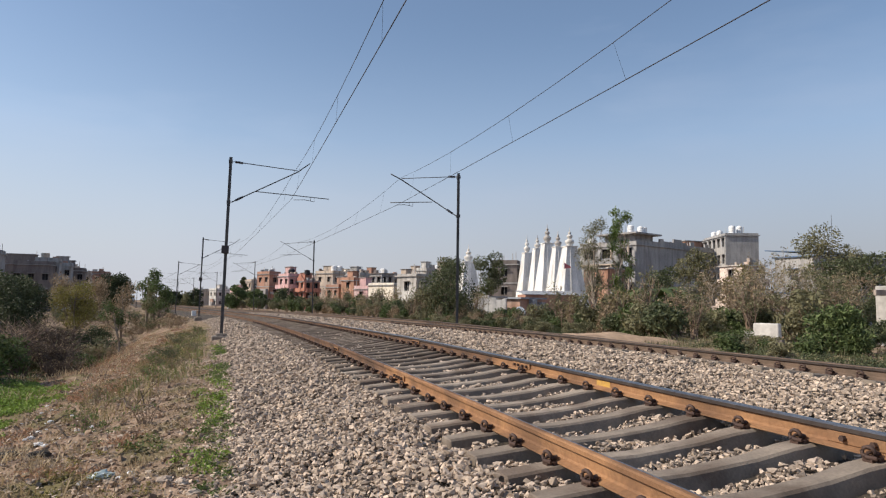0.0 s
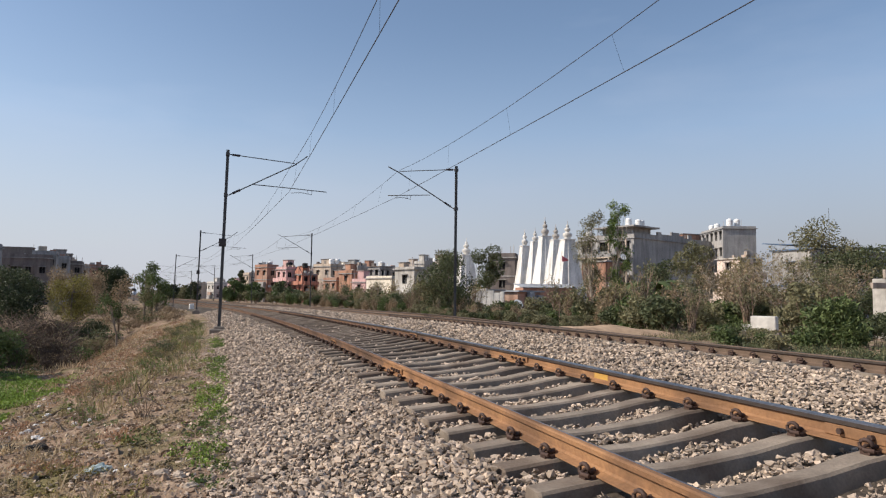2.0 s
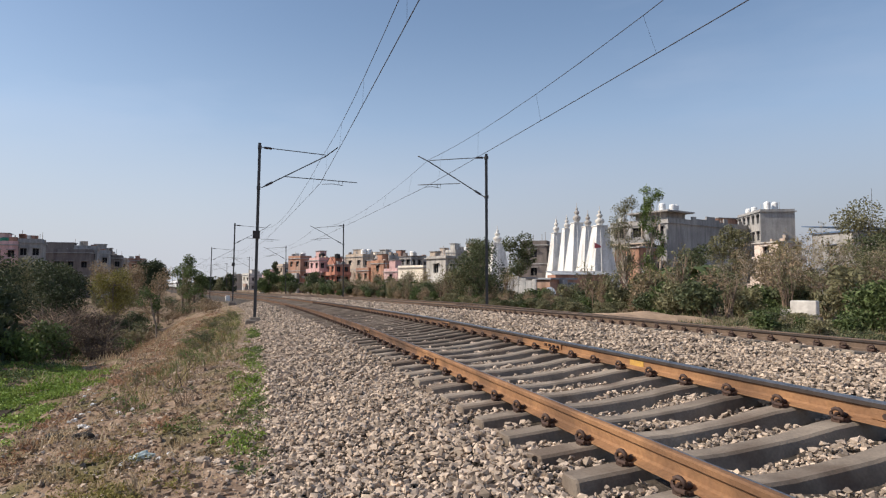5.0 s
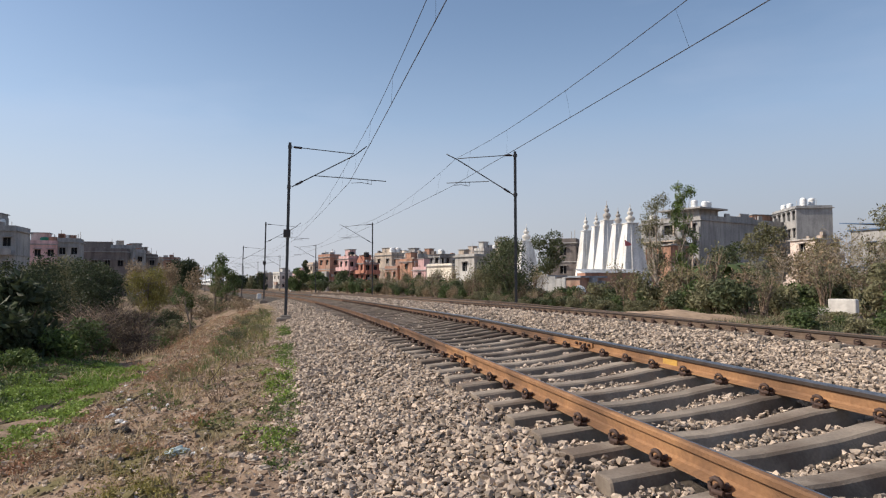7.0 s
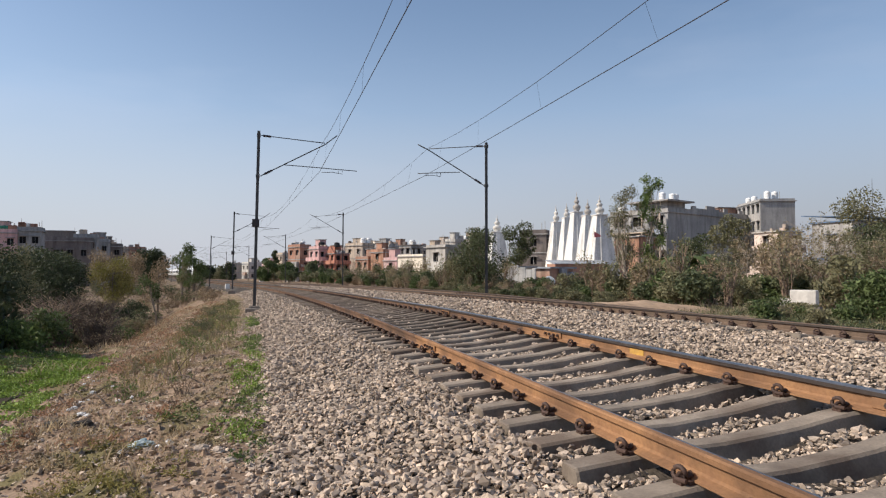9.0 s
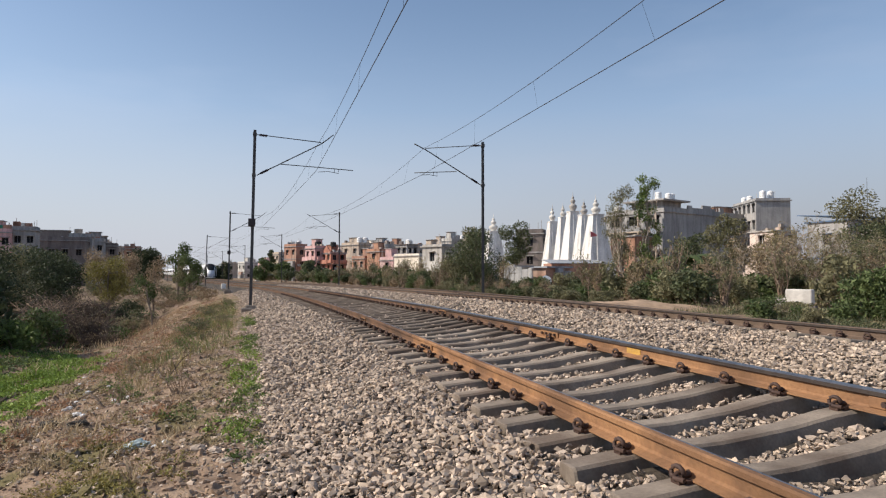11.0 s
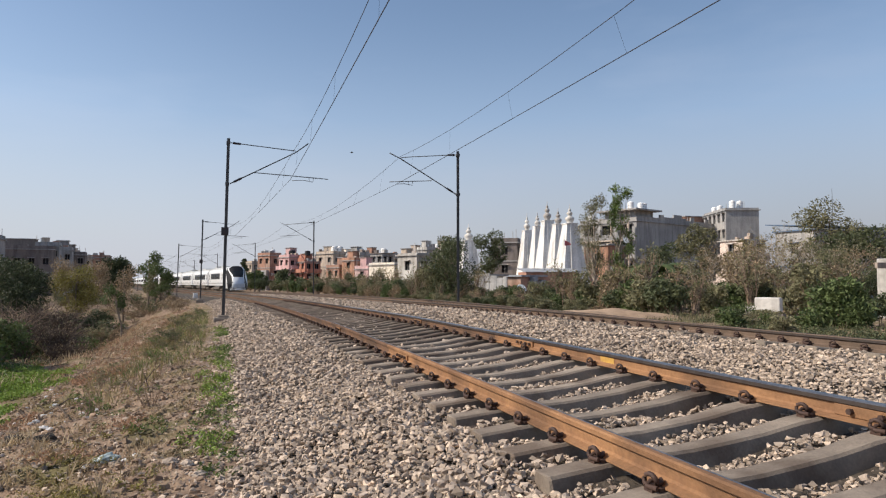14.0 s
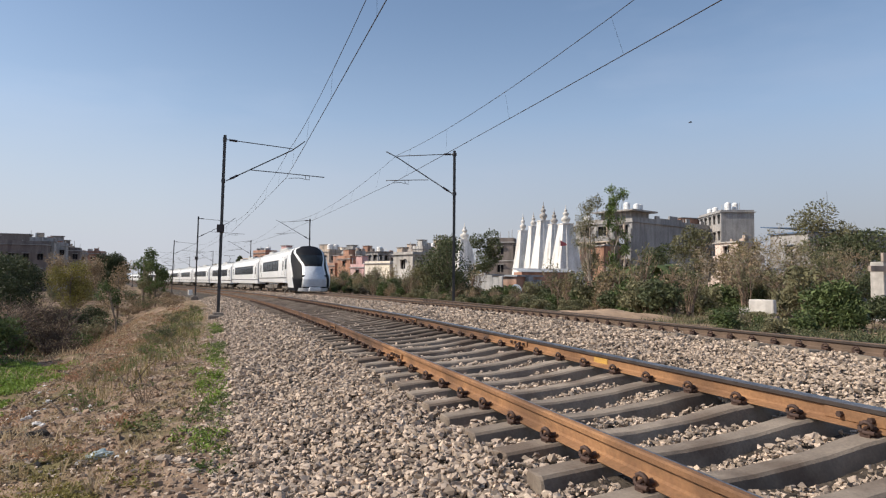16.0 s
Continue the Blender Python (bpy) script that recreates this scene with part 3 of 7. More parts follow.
def build_overhead():
    left_box = build_mast(1, True)
    left = build_mast(1, False)
    right = build_mast(-1, False)
    rnd = random.Random(2)
    for k, s in enumerate(MAST_S):
        zl, zr = MAST_DROP[k]
        lean = Matrix.Rotation(radians((0.8, 0.9, 0.9, 1.4, 1.2, 1, 1)[k]), 4, "Y")
        m = on_line(s, (-2.2, -2.2, -2.4, -2.75, -2.9, -3.0, -3.0)[k], zl) @ lean
        if k == 1:
            left_box.matrix_basis = m
        else:
            copy_thing(left_box if k == 2 else left, m)
        copy_thing(right, on_line(s - 0.1, 9.15, zr) @ Matrix.Rotation(math.pi, 4, "Z") @ Matrix.Rotation(radians(-0.1), 4, "Y"))
    left.matrix_basis = on_line(-48.0, -2.2)
    right.matrix_basis = on_line(-48.1, 9.15) @ Matrix.Rotation(math.pi, 4, "Z")
    for u_mid, sign, what in ((-2.2, 1, "near"), (9.15, -1, "second")):
        cat = thing("overhead_wires", "thin dark contact and carrying wires above a track", "overhead wires", "wires above the tracks")
        stops = [-48.0] + list(MAST_S)
        for a, b in zip(stops, stops[1:]):
            n = 14
            um = u_mid + sign * ARM
            shift = {-8.0: (-0.55, 0.5) if sign > 0 else (-1.3, 0.28)}
            tail = {-8.0: (-0.3, -0.08) if sign > 0 else (-0.24, -0.16)}
            low_a, low_b = ((dict(zip(MAST_S, MAST_DROP)).get(q, (0, 0)))[0 if sign > 0 else 1] for q in (a, b))
            (da, ha), (db, hb) = shift.get(a, (0, low_a)), shift.get(b, (0, low_b))
            (ea, ka), (eb, kb) = tail.get(a, (0, low_a)), tail.get(b, (0, low_b))
            pa, pb = line(a, um + da, ha)[0], line(b, um + db, hb)[0]
            out, up = (C_NEAR, 0.2) if sign > 0 else (C_SECOND, 0.1)
            ca, cb = line(a, u_mid + sign * out + ea, ka + up)[0], line(b, u_mid + sign * out + eb, kb + up)[0]
            if sign < 0:
                pa.z, pb.z = pa.z - 0.05, pb.z - 0.05
            top, low = [], []
            for k in range(n + 1):
                t = k / n
                p = pa.lerp(pb, t)
                p.z += Z_MESS - 4 * 0.95 * t * (1 - t)
                q = ca.lerp(cb, t)
                q.z += Z_CONT - 4 * 0.06 * t * (1 - t)
                top.append(p)
                low.append(q)
            part("carrying_wire", tube(bmesh.new(), top, 0.0085, 5), "wire", cat)
            part("contact_wire", tube(bmesh.new(), low, 0.0105, 5), "wire", cat)
            for k in range(1, n, 2):
                part("dropper", tube(bmesh.new(), [top[k], low[k]], 0.0032, 4), "wire", cat)


build_overhead()


# ---- train ----
COACH = 23.6
TRAIN_U = U2 + GAUGE / 2
RAIL_TOP = Z2 + 0.02


def half_width(z):
    zs = (0.3, 0.9, 1.3, 2.0, 2.7, 3.2, 3.55, 3.8, 3.95, 4.02)
    ws = (1.40, 1.52, 1.58, 1.62, 1.61, 1.55, 1.40, 1.10, 0.65, 0.0)
    return float(np.interp(z, zs, ws))


def outline(low=0.92):
    zs = [low, 1.0, 1.1, 1.3, 1.65, 2.0, 2.35, 2.7, 3.0, 3.2, 3.4, 3.55, 3.7, 3.8, 3.9, 3.96, 4.0]
    right = [(half_width(z), z) for z in zs]
    return right + [(0.0, 4.02)] + [(-x, z) for x, z in reversed(right)]


def body_shell(y0, y1):
    bm = bmesh.new()
    out = outline()
    rings = [[bm.verts.new((x, y, z)) for x, z in out] for y in np.linspace(y0, y1, 6)]
    for a, b in zip(rings, rings[1:]):
        for j in range(len(out) - 1):
            f = bm.faces.new((a[j], a[j + 1], b[j + 1], b[j]))
            f.smooth = True
            f.material_index = 1 if min(v.co.z for v in f.verts) > 3.5 else 0
        bm.faces.new((a[-1], a[0], b[0], b[-1]))
    bm.faces.new(rings[0])
    bm.faces.new(rings[-1][::-1])
    bmesh.ops.recalc_face_normals(bm, faces=bm.faces)
    return bm


def side_panel(y0, y1, z0, z1, side, proud, mi=0):
    """A panel that follows the body's curved side."""
    bm = bmesh.new()
    zs = np.linspace(z0, z1, 5)
    cols = [[bm.verts.new((side * (half_width(z) + p), y, z)) for z in zs for p in (proud,)] for y in (y0, y1)]
    back = [[bm.verts.new((side * (half_width(z) - 0.03), y, z)) for z in zs] for y in (y0, y1)]
    for j in range(4):
        bm.faces.new((cols[0][j], cols[1][j], cols[1][j + 1], cols[0][j + 1]))
        for a in (0, 1):
            bm.faces.new((cols[a][j], cols[a][j + 1], back[a][j + 1], back[a][j]))
    for j in (0, 4):
        bm.faces.new((cols[0][j], cols[1][j], back[1][j], back[0][j]))
    bmesh.ops.recalc_face_normals(bm, faces=bm.faces)
    return bm


def bogie():
    bm = bmesh.new()
    for x in (-1.05, 1.05):
        box(bm, x - 0.08, x + 0.08, -1.7, 1.7, 0.42, 0.66, bevel=0.03)
        for y in (-1.25, 1.25):
            box(bm, x - 0.13, x + 0.13, y - 0.22, y + 0.22, 0.3, 0.6, bevel=0.04)
    box(bm, -1.0, 1.0, -0.25, 0.25, 0.4, 0.95)
    return bm


def wheel():
    bm = bmesh.new()
    lathe(bm, [(0.46, -0.07), (0.46, 0.04), (0.49, 0.05), (0.49, 0.075)], 16)
    bmesh.ops.rotate(bm, verts=bm.verts, matrix=Matrix.Rotation(radians(90), 3, "Y"))
    return bm


NOSE = 4.6


def nose_mesh():
    """The rounded, raked front: dark windscreen, white bands beside it, dark flanks (shade painted over all of one),
    smooth hood and skirt.
    """
    bm = bmesh.new()
    coarse = [(half_width(z), z) for z in (0.3, 0.6, 0.9, 1.3, 1.7, 2.0, 2.35, 2.7, 3.0, 3.2, 3.4, 3.55, 3.7, 3.8, 3.9, 3.96, 4.0)]
    coarse = coarse + [(0.0, 4.02)] + [(-x, z) for x, z in reversed(coarse)] + [(-0.9, 0.28), (0.0, 0.26), (0.9, 0.28)]
    loop = []
    for (ax, az), (bx, bz) in zip(coarse, coarse[1:] + coarse[:1]):
        for q in range(7):
            loop.append((ax + (bx - ax) * q / 7, az + (bz - az) * q / 7))
    c = Vector((0, 2.0))

    def depth(x, z, r):
        h = max(0.0, (z - 1.25) / 2.75)
        rake = 3.1 * h ** 1.2 + (0.25 * ((1.25 - z) / 0.9) ** 2 if z < 1.25 else 0)
        side = 1.5 * (abs(x) / 1.62) ** 2.4
        return -(rake + side) * (0.55 + 0.45 * r)

    steps = 64
    rings = []
    for k in range(1, steps + 1):
        r = k / steps
        ring = []
        for x, z in loop:
            p = c.lerp(Vector((x, z)), r)
            ring.append(bm.verts.new((p.x, depth(p.x, p.y, r), p.y)))
        rings.append(ring)
    for k in range(1, 7):
        ring = []
        for (x, z), v in zip(loop, rings[steps - 1]):
            ring.append(bm.verts.new((x, v.co.y + (-NOSE - v.co.y) * k / 6, z)))
        rings.append(ring)
    mid = bm.verts.new((0, depth(0, 2.0, 0), 2.0))
    n = len(loop)

    def kind(co, k):
        x, y, z = abs(co.x), co.y, co.z
        glass = float(np.interp(z, (0.3, 0.75, 1.5, 2.1, 2.4, 2.9, 3.4, 3.7, 3.9), (0.98, 0.96, 0.88, 0.78, 0.76, 1.0, 1.16, 1.08, 0.7)))
        line_w = float(np.interp(z, (0.3, 1.5, 2.4, 3.4, 3.9), (0.05, 0.12, 0.17, 0.15, 0.1)))
        flank = float(np.interp(z, (0.3, 0.9, 1.6, 2.4, 3.0, 3.6, 3.9), (-2.1, -2.0, -1.75, -2.1, -2.8, -3.6, -3.2)))
        if z > 3.93:
            return 0 if y < -3.2 else 2
        if z < 0.55:
            return 0 if x < 1.25 and y > -1.2 else 2
        if k >= steps - 1 and y < flank:
            return 0
        if x < glass:
            if z > 2.28:
                return 1 if 2.45 < z < 3.2 and x < glass - 0.14 else 2
            return 3 if z > 0.66 else 2
        if x < glass + line_w:
            return 0
        # black band both sides; on +x it spreads to stand for the flank's shade
        return 2 if x < glass + line_w + 0.27 + 0.08 * (z < 1.6) or co.x > 0 else 0

    for j in range(n):
        f = bm.faces.new((mid, rings[0][j], rings[0][(j + 1) % n]))
        f.material_index, f.smooth = kind(f.calc_center_median(), 0), True
    for k, (a, b) in enumerate(zip(rings, rings[1:])):
        for j in range(n):
            f = bm.faces.new((a[j], b[j], b[(j + 1) % n], a[(j + 1) % n]))
            f.smooth = True
            f.material_index = kind(f.calc_center_median(), k + 1)
    bmesh.ops.recalc_face_normals(bm, faces=bm.faces)
    return bm


def equip_underframe(coach, y0, y1, rnd):
    mid = (y0 + y1) / 2
    for yb in (y0 + 3.6, y1 - 3.6):
        b = part("bogie", bogie(), "underframe", coach, at=pose(0, yb, 0))
        for x in (-0.84, 0.84):
            for y in (-1.25, 1.25):
                part("wheel", wheel(), "underframe", b, at=pose(x, y, 0.49, 0, 0, 0 if x > 0 else 180))
    y = y0 + 6.0
    while y < y1 - 7.0:
        w = rnd.uniform(1.0, 2.4)
        bx = boxed(-1.32, 1.32, y, y + w, rnd.uniform(0.32, 0.45), 0.94, bevel=0.03)
        part("equipment_box", bx, "underframe", coach)
        y += w + rnd.uniform(0.2, 0.6)


def build_coach(front):
    """Origin at the rails' level under the coach's middle; y points the way it runs."""
    rnd = random.Random(4)
    h = COACH / 2
    coach = thing("train_coach", "white express train power car with a dark raked windscreen" if front else "white express train coach with a dark window band", "train", "coaches of one train")
    y1 = h - NOSE - 0.1 if front else h - 0.35
    y0 = -h + 0.35
    part("body", body_shell(y0, y1), ["train_white", "train_roof"], coach)
    for side in (-1, 1):
        w1 = y1 - (4.6 if front else 3.4)
        w0 = y0 + 3.4
        band = part("window_band", side_panel(w0, w1, 2.0, 2.95, side, 0.012), "train_dark", coach, "dark glossy window band")
        count = int((w1 - w0) / 1.75)
        for k in range(count):
            a = w0 + 0.15 + k * (w1 - w0) / count
            part("window", side_panel(a, a + (w1 - w0) / count - 0.3, 2.08, 2.86, side, 0.02), "train_glass", band)
        for yd in (y0 + 1.6, y1 - (1.9 if front else 1.6)):
            d = part("door", side_panel(yd - 0.62, yd + 0.62, 0.95, 3.1, side, 0.008), "train_white", coach, "white sliding door")
            part("door_window", side_panel(yd - 0.22, yd + 0.22, 2.0, 2.8, side, 0.016), "train_glass", d)
            for e in (-0.66, 0.66):
                part("door_seam", side_panel(yd + e - 0.03, yd + e + 0.03, 0.9, 3.2, side, 0.006), "train_dark", d)
        part("stripe", side_panel(y0, y1, 1.32, 1.40, side, 0.008), "train_dark", coach, "thin dark line along the side")
        part("skirt", boxed(side * 1.3 - 0.05, side * 1.3 + 0.05, y0 + 6.2, y1 - 6.2, 0.78, 0.93), "train_roof", coach)
    equip_underframe(coach, y0, y1, rnd)
    part("roof_unit", boxed(-0.75, 0.75, -2.2, 2.2, 3.9, 4.14, bevel=0.06), "train_roof", coach)
    part("roof_unit", boxed(-0.7, 0.7, y0 + 1.5, y0 + 4.2, 3.9, 4.12, bevel=0.06), "train_roof", coach)
    part("gangway", boxed(-0.75, 0.75, -h, y0 + 0.05, 0.75, 3.6, bevel=0.08), "train_dark", coach, "black corridor bellows")
    if front:
        part("nose", nose_mesh(), ["train_white", "train_glass", "train_dark", "train_grey"], coach, "rounded streamlined front", at=pose(0, h, 0))
        for x in (-1, 1):
            part("headlight", boxed(x * 0.86 - 0.16, x * 0.86 + 0.16, h - 0.55, h - 0.4, 1.42, 1.58, bevel=0.03), "train_glass", coach)
            part("cab_side_window", side_panel(y1 - 0.75, y1 - 0.1, 2.1, 3.0, x, 0.014), "train_glass", coach)
        part("coupler_cover", boxed(-0.5, 0.5, h - 0.5, h - 0.05, 0.3, 0.62, bevel=0.06), "train_white", coach)
    else:
        part("gangway", boxed(-0.75, 0.75, y1 - 0.05, h, 0.75, 3.6, bevel=0.08), "train_dark", coach, "black corridor bellows")
    return coach


TRAIN = [build_coach(True)]
middle = build_coach(False)
TRAIN.append(middle)
for _ in range(14):
    TRAIN.append(copy_thing(middle, pose(0, 0, 0)))
for k in (2, 6, 10):
    pan = bmesh.new()
    tube(pan, [(0, -0.9, 4.2), (0, 0.7, 4.75), (0, -0.6, 5.2)], 0.035, 5)
    tube(pan, [(-0.9, -0.6, 5.22), (0.9, -0.6, 5.22)], 0.03, 5)
    box(pan, -0.6, 0.6, -1.2, 1.0, 4.1, 4.22)
    part("pantograph", pan, "mast_steel", TRAIN[k], "folded roof current collector")

S_FRONT, SPEED = 55.6, 27.3  # the nose at 16 s, and metres a second


def run_train():
    times = [0.5 * k for k in range(33)]
    for k, coach in enumerate(TRAIN):
        coach.scale = (1, 1, 1.06)
        rows = []
        for t in times:
            s = S_FRONT + SPEED * (16.0 - t) + COACH * (k + 0.5)
            a, b = line(s - 8, TRAIN_U, RAIL_TOP + float(drop(s)))[0], line(s + 8, TRAIN_U, RAIL_TOP + float(drop(s)))[0]
            d = a - b
            rows.append((t, Matrix.Translation((a + b) / 2) @ Matrix.Rotation(math.atan2(-d.x, d.y), 4, "Z")))
        walk(coach, rows)


# ---- a bird crossing the sky ----
M["feather"] = surf("feather", (0.05, 0.045, 0.04), (0.08, 0.07, 0.06), 8, 0.8, 0.1, coords="object")
bird = thing("bird", "dark bird gliding across the sky", "bird")
part("body", lathe(bmesh.new(), [(0.01, -0.16), (0.045, -0.08), (0.06, 0.02), (0.045, 0.1), (0.03, 0.14), (0.01, 0.17)], 8), "feather", bird, at=pose(0, 0, 0, 0, 90, 0))
for side in (-1, 1):
    wing = bmesh.new()
    wv = [wing.verts.new(p) for p in ((0.08, 0, 0), (-0.06, 0, 0), (-0.03, side * 0.22, 0.05), (0.06, side * 0.2, 0.06), (-0.06, side * 0.4, 0.02))]
    wing.faces.new((wv[0], wv[1], wv[2], wv[3]))
    wing.faces.new((wv[3], wv[2], wv[4]))
    bmesh.ops.solidify(wing, geom=wing.faces[:], thickness=0.012)
    part("wing", wing, "feather", bird)


# ---- town ----
def plaster(name, c1, c2, streak=0.32, **k):
    """Weathered render: patches, and dark rain streaks that run down from the roofline."""
    m = M[name] = surf(name, c1, c2, 0.35, 0.9, 0.25, fine=5, spec=0.2, **k)
    n, l = m.node_tree.nodes, m.node_tree.links
    b = n["Principled BSDF"]
    pos, flat, grain, fade, tone = (n.new("ShaderNode" + q) for q in ("NewGeometry", "Mapping", "TexNoise", "MapRange", "HueSaturation"))
    flat.inputs["Scale"].default_value = (1.5, 1.5, 0.22)
    l.new(pos.outputs["Position"], flat.inputs["Vector"])
    l.new(flat.outputs[0], grain.inputs["Vector"])
    grain.inputs["Scale"].default_value, grain.inputs["Detail"].default_value = 1.0, 6.0
    for key, value in (("From Min", 0.42), ("From Max", 0.7), ("To Min", 1.08), ("To Max", 1.0 - streak)):
        fade.inputs[key].default_value = value
    l.new(grain.outputs["Fac"], fade.inputs["Value"])
    l.new(fade.outputs["Result"], tone.inputs["Value"])
    l.new(b.inputs["Base Color"].links[0].from_socket, tone.inputs["Color"])
    l.new(tone.outputs["Color"], b.inputs["Base Color"])


plaster("brick", (0.42, 0.235, 0.17), (0.31, 0.185, 0.14), c3=(0.44, 0.36, 0.30), streak=0.4)
plaster("pink_plaster", (0.66, 0.42, 0.41), (0.58, 0.38, 0.36), c3=(0.58, 0.50, 0.47))
plaster("red_plaster", (0.50, 0.23, 0.165), (0.43, 0.205, 0.15), streak=0.4)
plaster("beige_plaster", (0.58, 0.47, 0.37), (0.48, 0.40, 0.33), c3=(0.42, 0.35, 0.30), streak=0.4)
plaster("grey_cement", (0.36, 0.35, 0.345), (0.28, 0.275, 0.27), c3=(0.42, 0.40, 0.38), streak=0.3)
plaster("orange_brick", (0.50, 0.275, 0.19), (0.40, 0.235, 0.165), c3=(0.48, 0.38, 0.32), streak=0.5)
plaster("cream_plaster", (0.80, 0.72, 0.60), (0.74, 0.665, 0.56), c3=(0.70, 0.63, 0.54), streak=0.2)
plaster("white_lime", (0.70, 0.675, 0.63), (0.60, 0.575, 0.535), c3=(0.44, 0.41, 0.38), streak=0.4)
plaster("brown_wall", (0.17, 0.145, 0.135), (0.22, 0.19, 0.175))
plaster("salmon_plaster", (0.70, 0.58, 0.50), (0.62, 0.50, 0.43))
plaster("temple_lime", (0.76, 0.74, 0.71), (0.66, 0.645, 0.62), streak=0.28)
plaster("blue_sheet", (0.10, 0.16, 0.26), (0.13, 0.19, 0.29))
plaster("tin_sheet", (0.35, 0.37, 0.40), (0.28, 0.30, 0.33))
plaster("tank_white", (0.80, 0.80, 0.79), (0.74, 0.74, 0.73), streak=0.1)
plaster("tank_black", (0.03, 0.03, 0.035), (0.05, 0.05, 0.05))
plaster("tank_green", (0.05, 0.20, 0.13), (0.06, 0.24, 0.16))
plaster("pane_dark", (0.03, 0.032, 0.036), (0.05, 0.05, 0.055))
plaster("sand", (0.44, 0.31, 0.21), (0.38, 0.265, 0.175), c3=(0.29, 0.225, 0.14))


def wall_face(bm, o, ux, nrm, length, z0, h, storeys, cols, win=(1.0, 1.2), skip=()):
    """One wall with real window recesses. Returns the panes' rectangles."""
    o, ux, nrm, up = Vector(o), Vector(ux), Vector(nrm), Vector((0, 0, 1))
    w, wh = min(win[0], length / max(cols, 1) * 0.55), win[1]
    fh = h / storeys
    xs, zs = [0.0], [0.0]
    for c in range(cols):
        m = (c + 0.5) * length / cols
        xs += [m - w / 2, m + w / 2]
    xs.append(length)
    for k in range(storeys):
        zs += [k * fh + fh * 0.36, k * fh + fh * 0.36 + min(wh, fh * 0.5)]
    zs.append(h)
    panes = []

    def quad(pts):
        bm.faces.new([bm.verts.new(p) for p in pts])

    for i in range(len(xs) - 1):
        for j in range(len(zs) - 1):
            a, b, c, d = (o + ux * xs[i + di] + up * (z0 + zs[j + dj]) for di, dj in ((0, 0), (1, 0), (1, 1), (0, 1)))
            if i % 2 and j % 2 and (i // 2, j // 2) not in skip:
                q = [p - nrm * 0.22 for p in (a, b, c, d)]
                for p0, p1, q0, q1 in ((a, b, q[0], q[1]), (b, c, q[1], q[2]), (c, d, q[2], q[3]), (d, a, q[3], q[0])):
                    quad((p0, p1, q1, q0))
                panes.append(q)
            else:
                quad((a, b, c, d))
    return panes


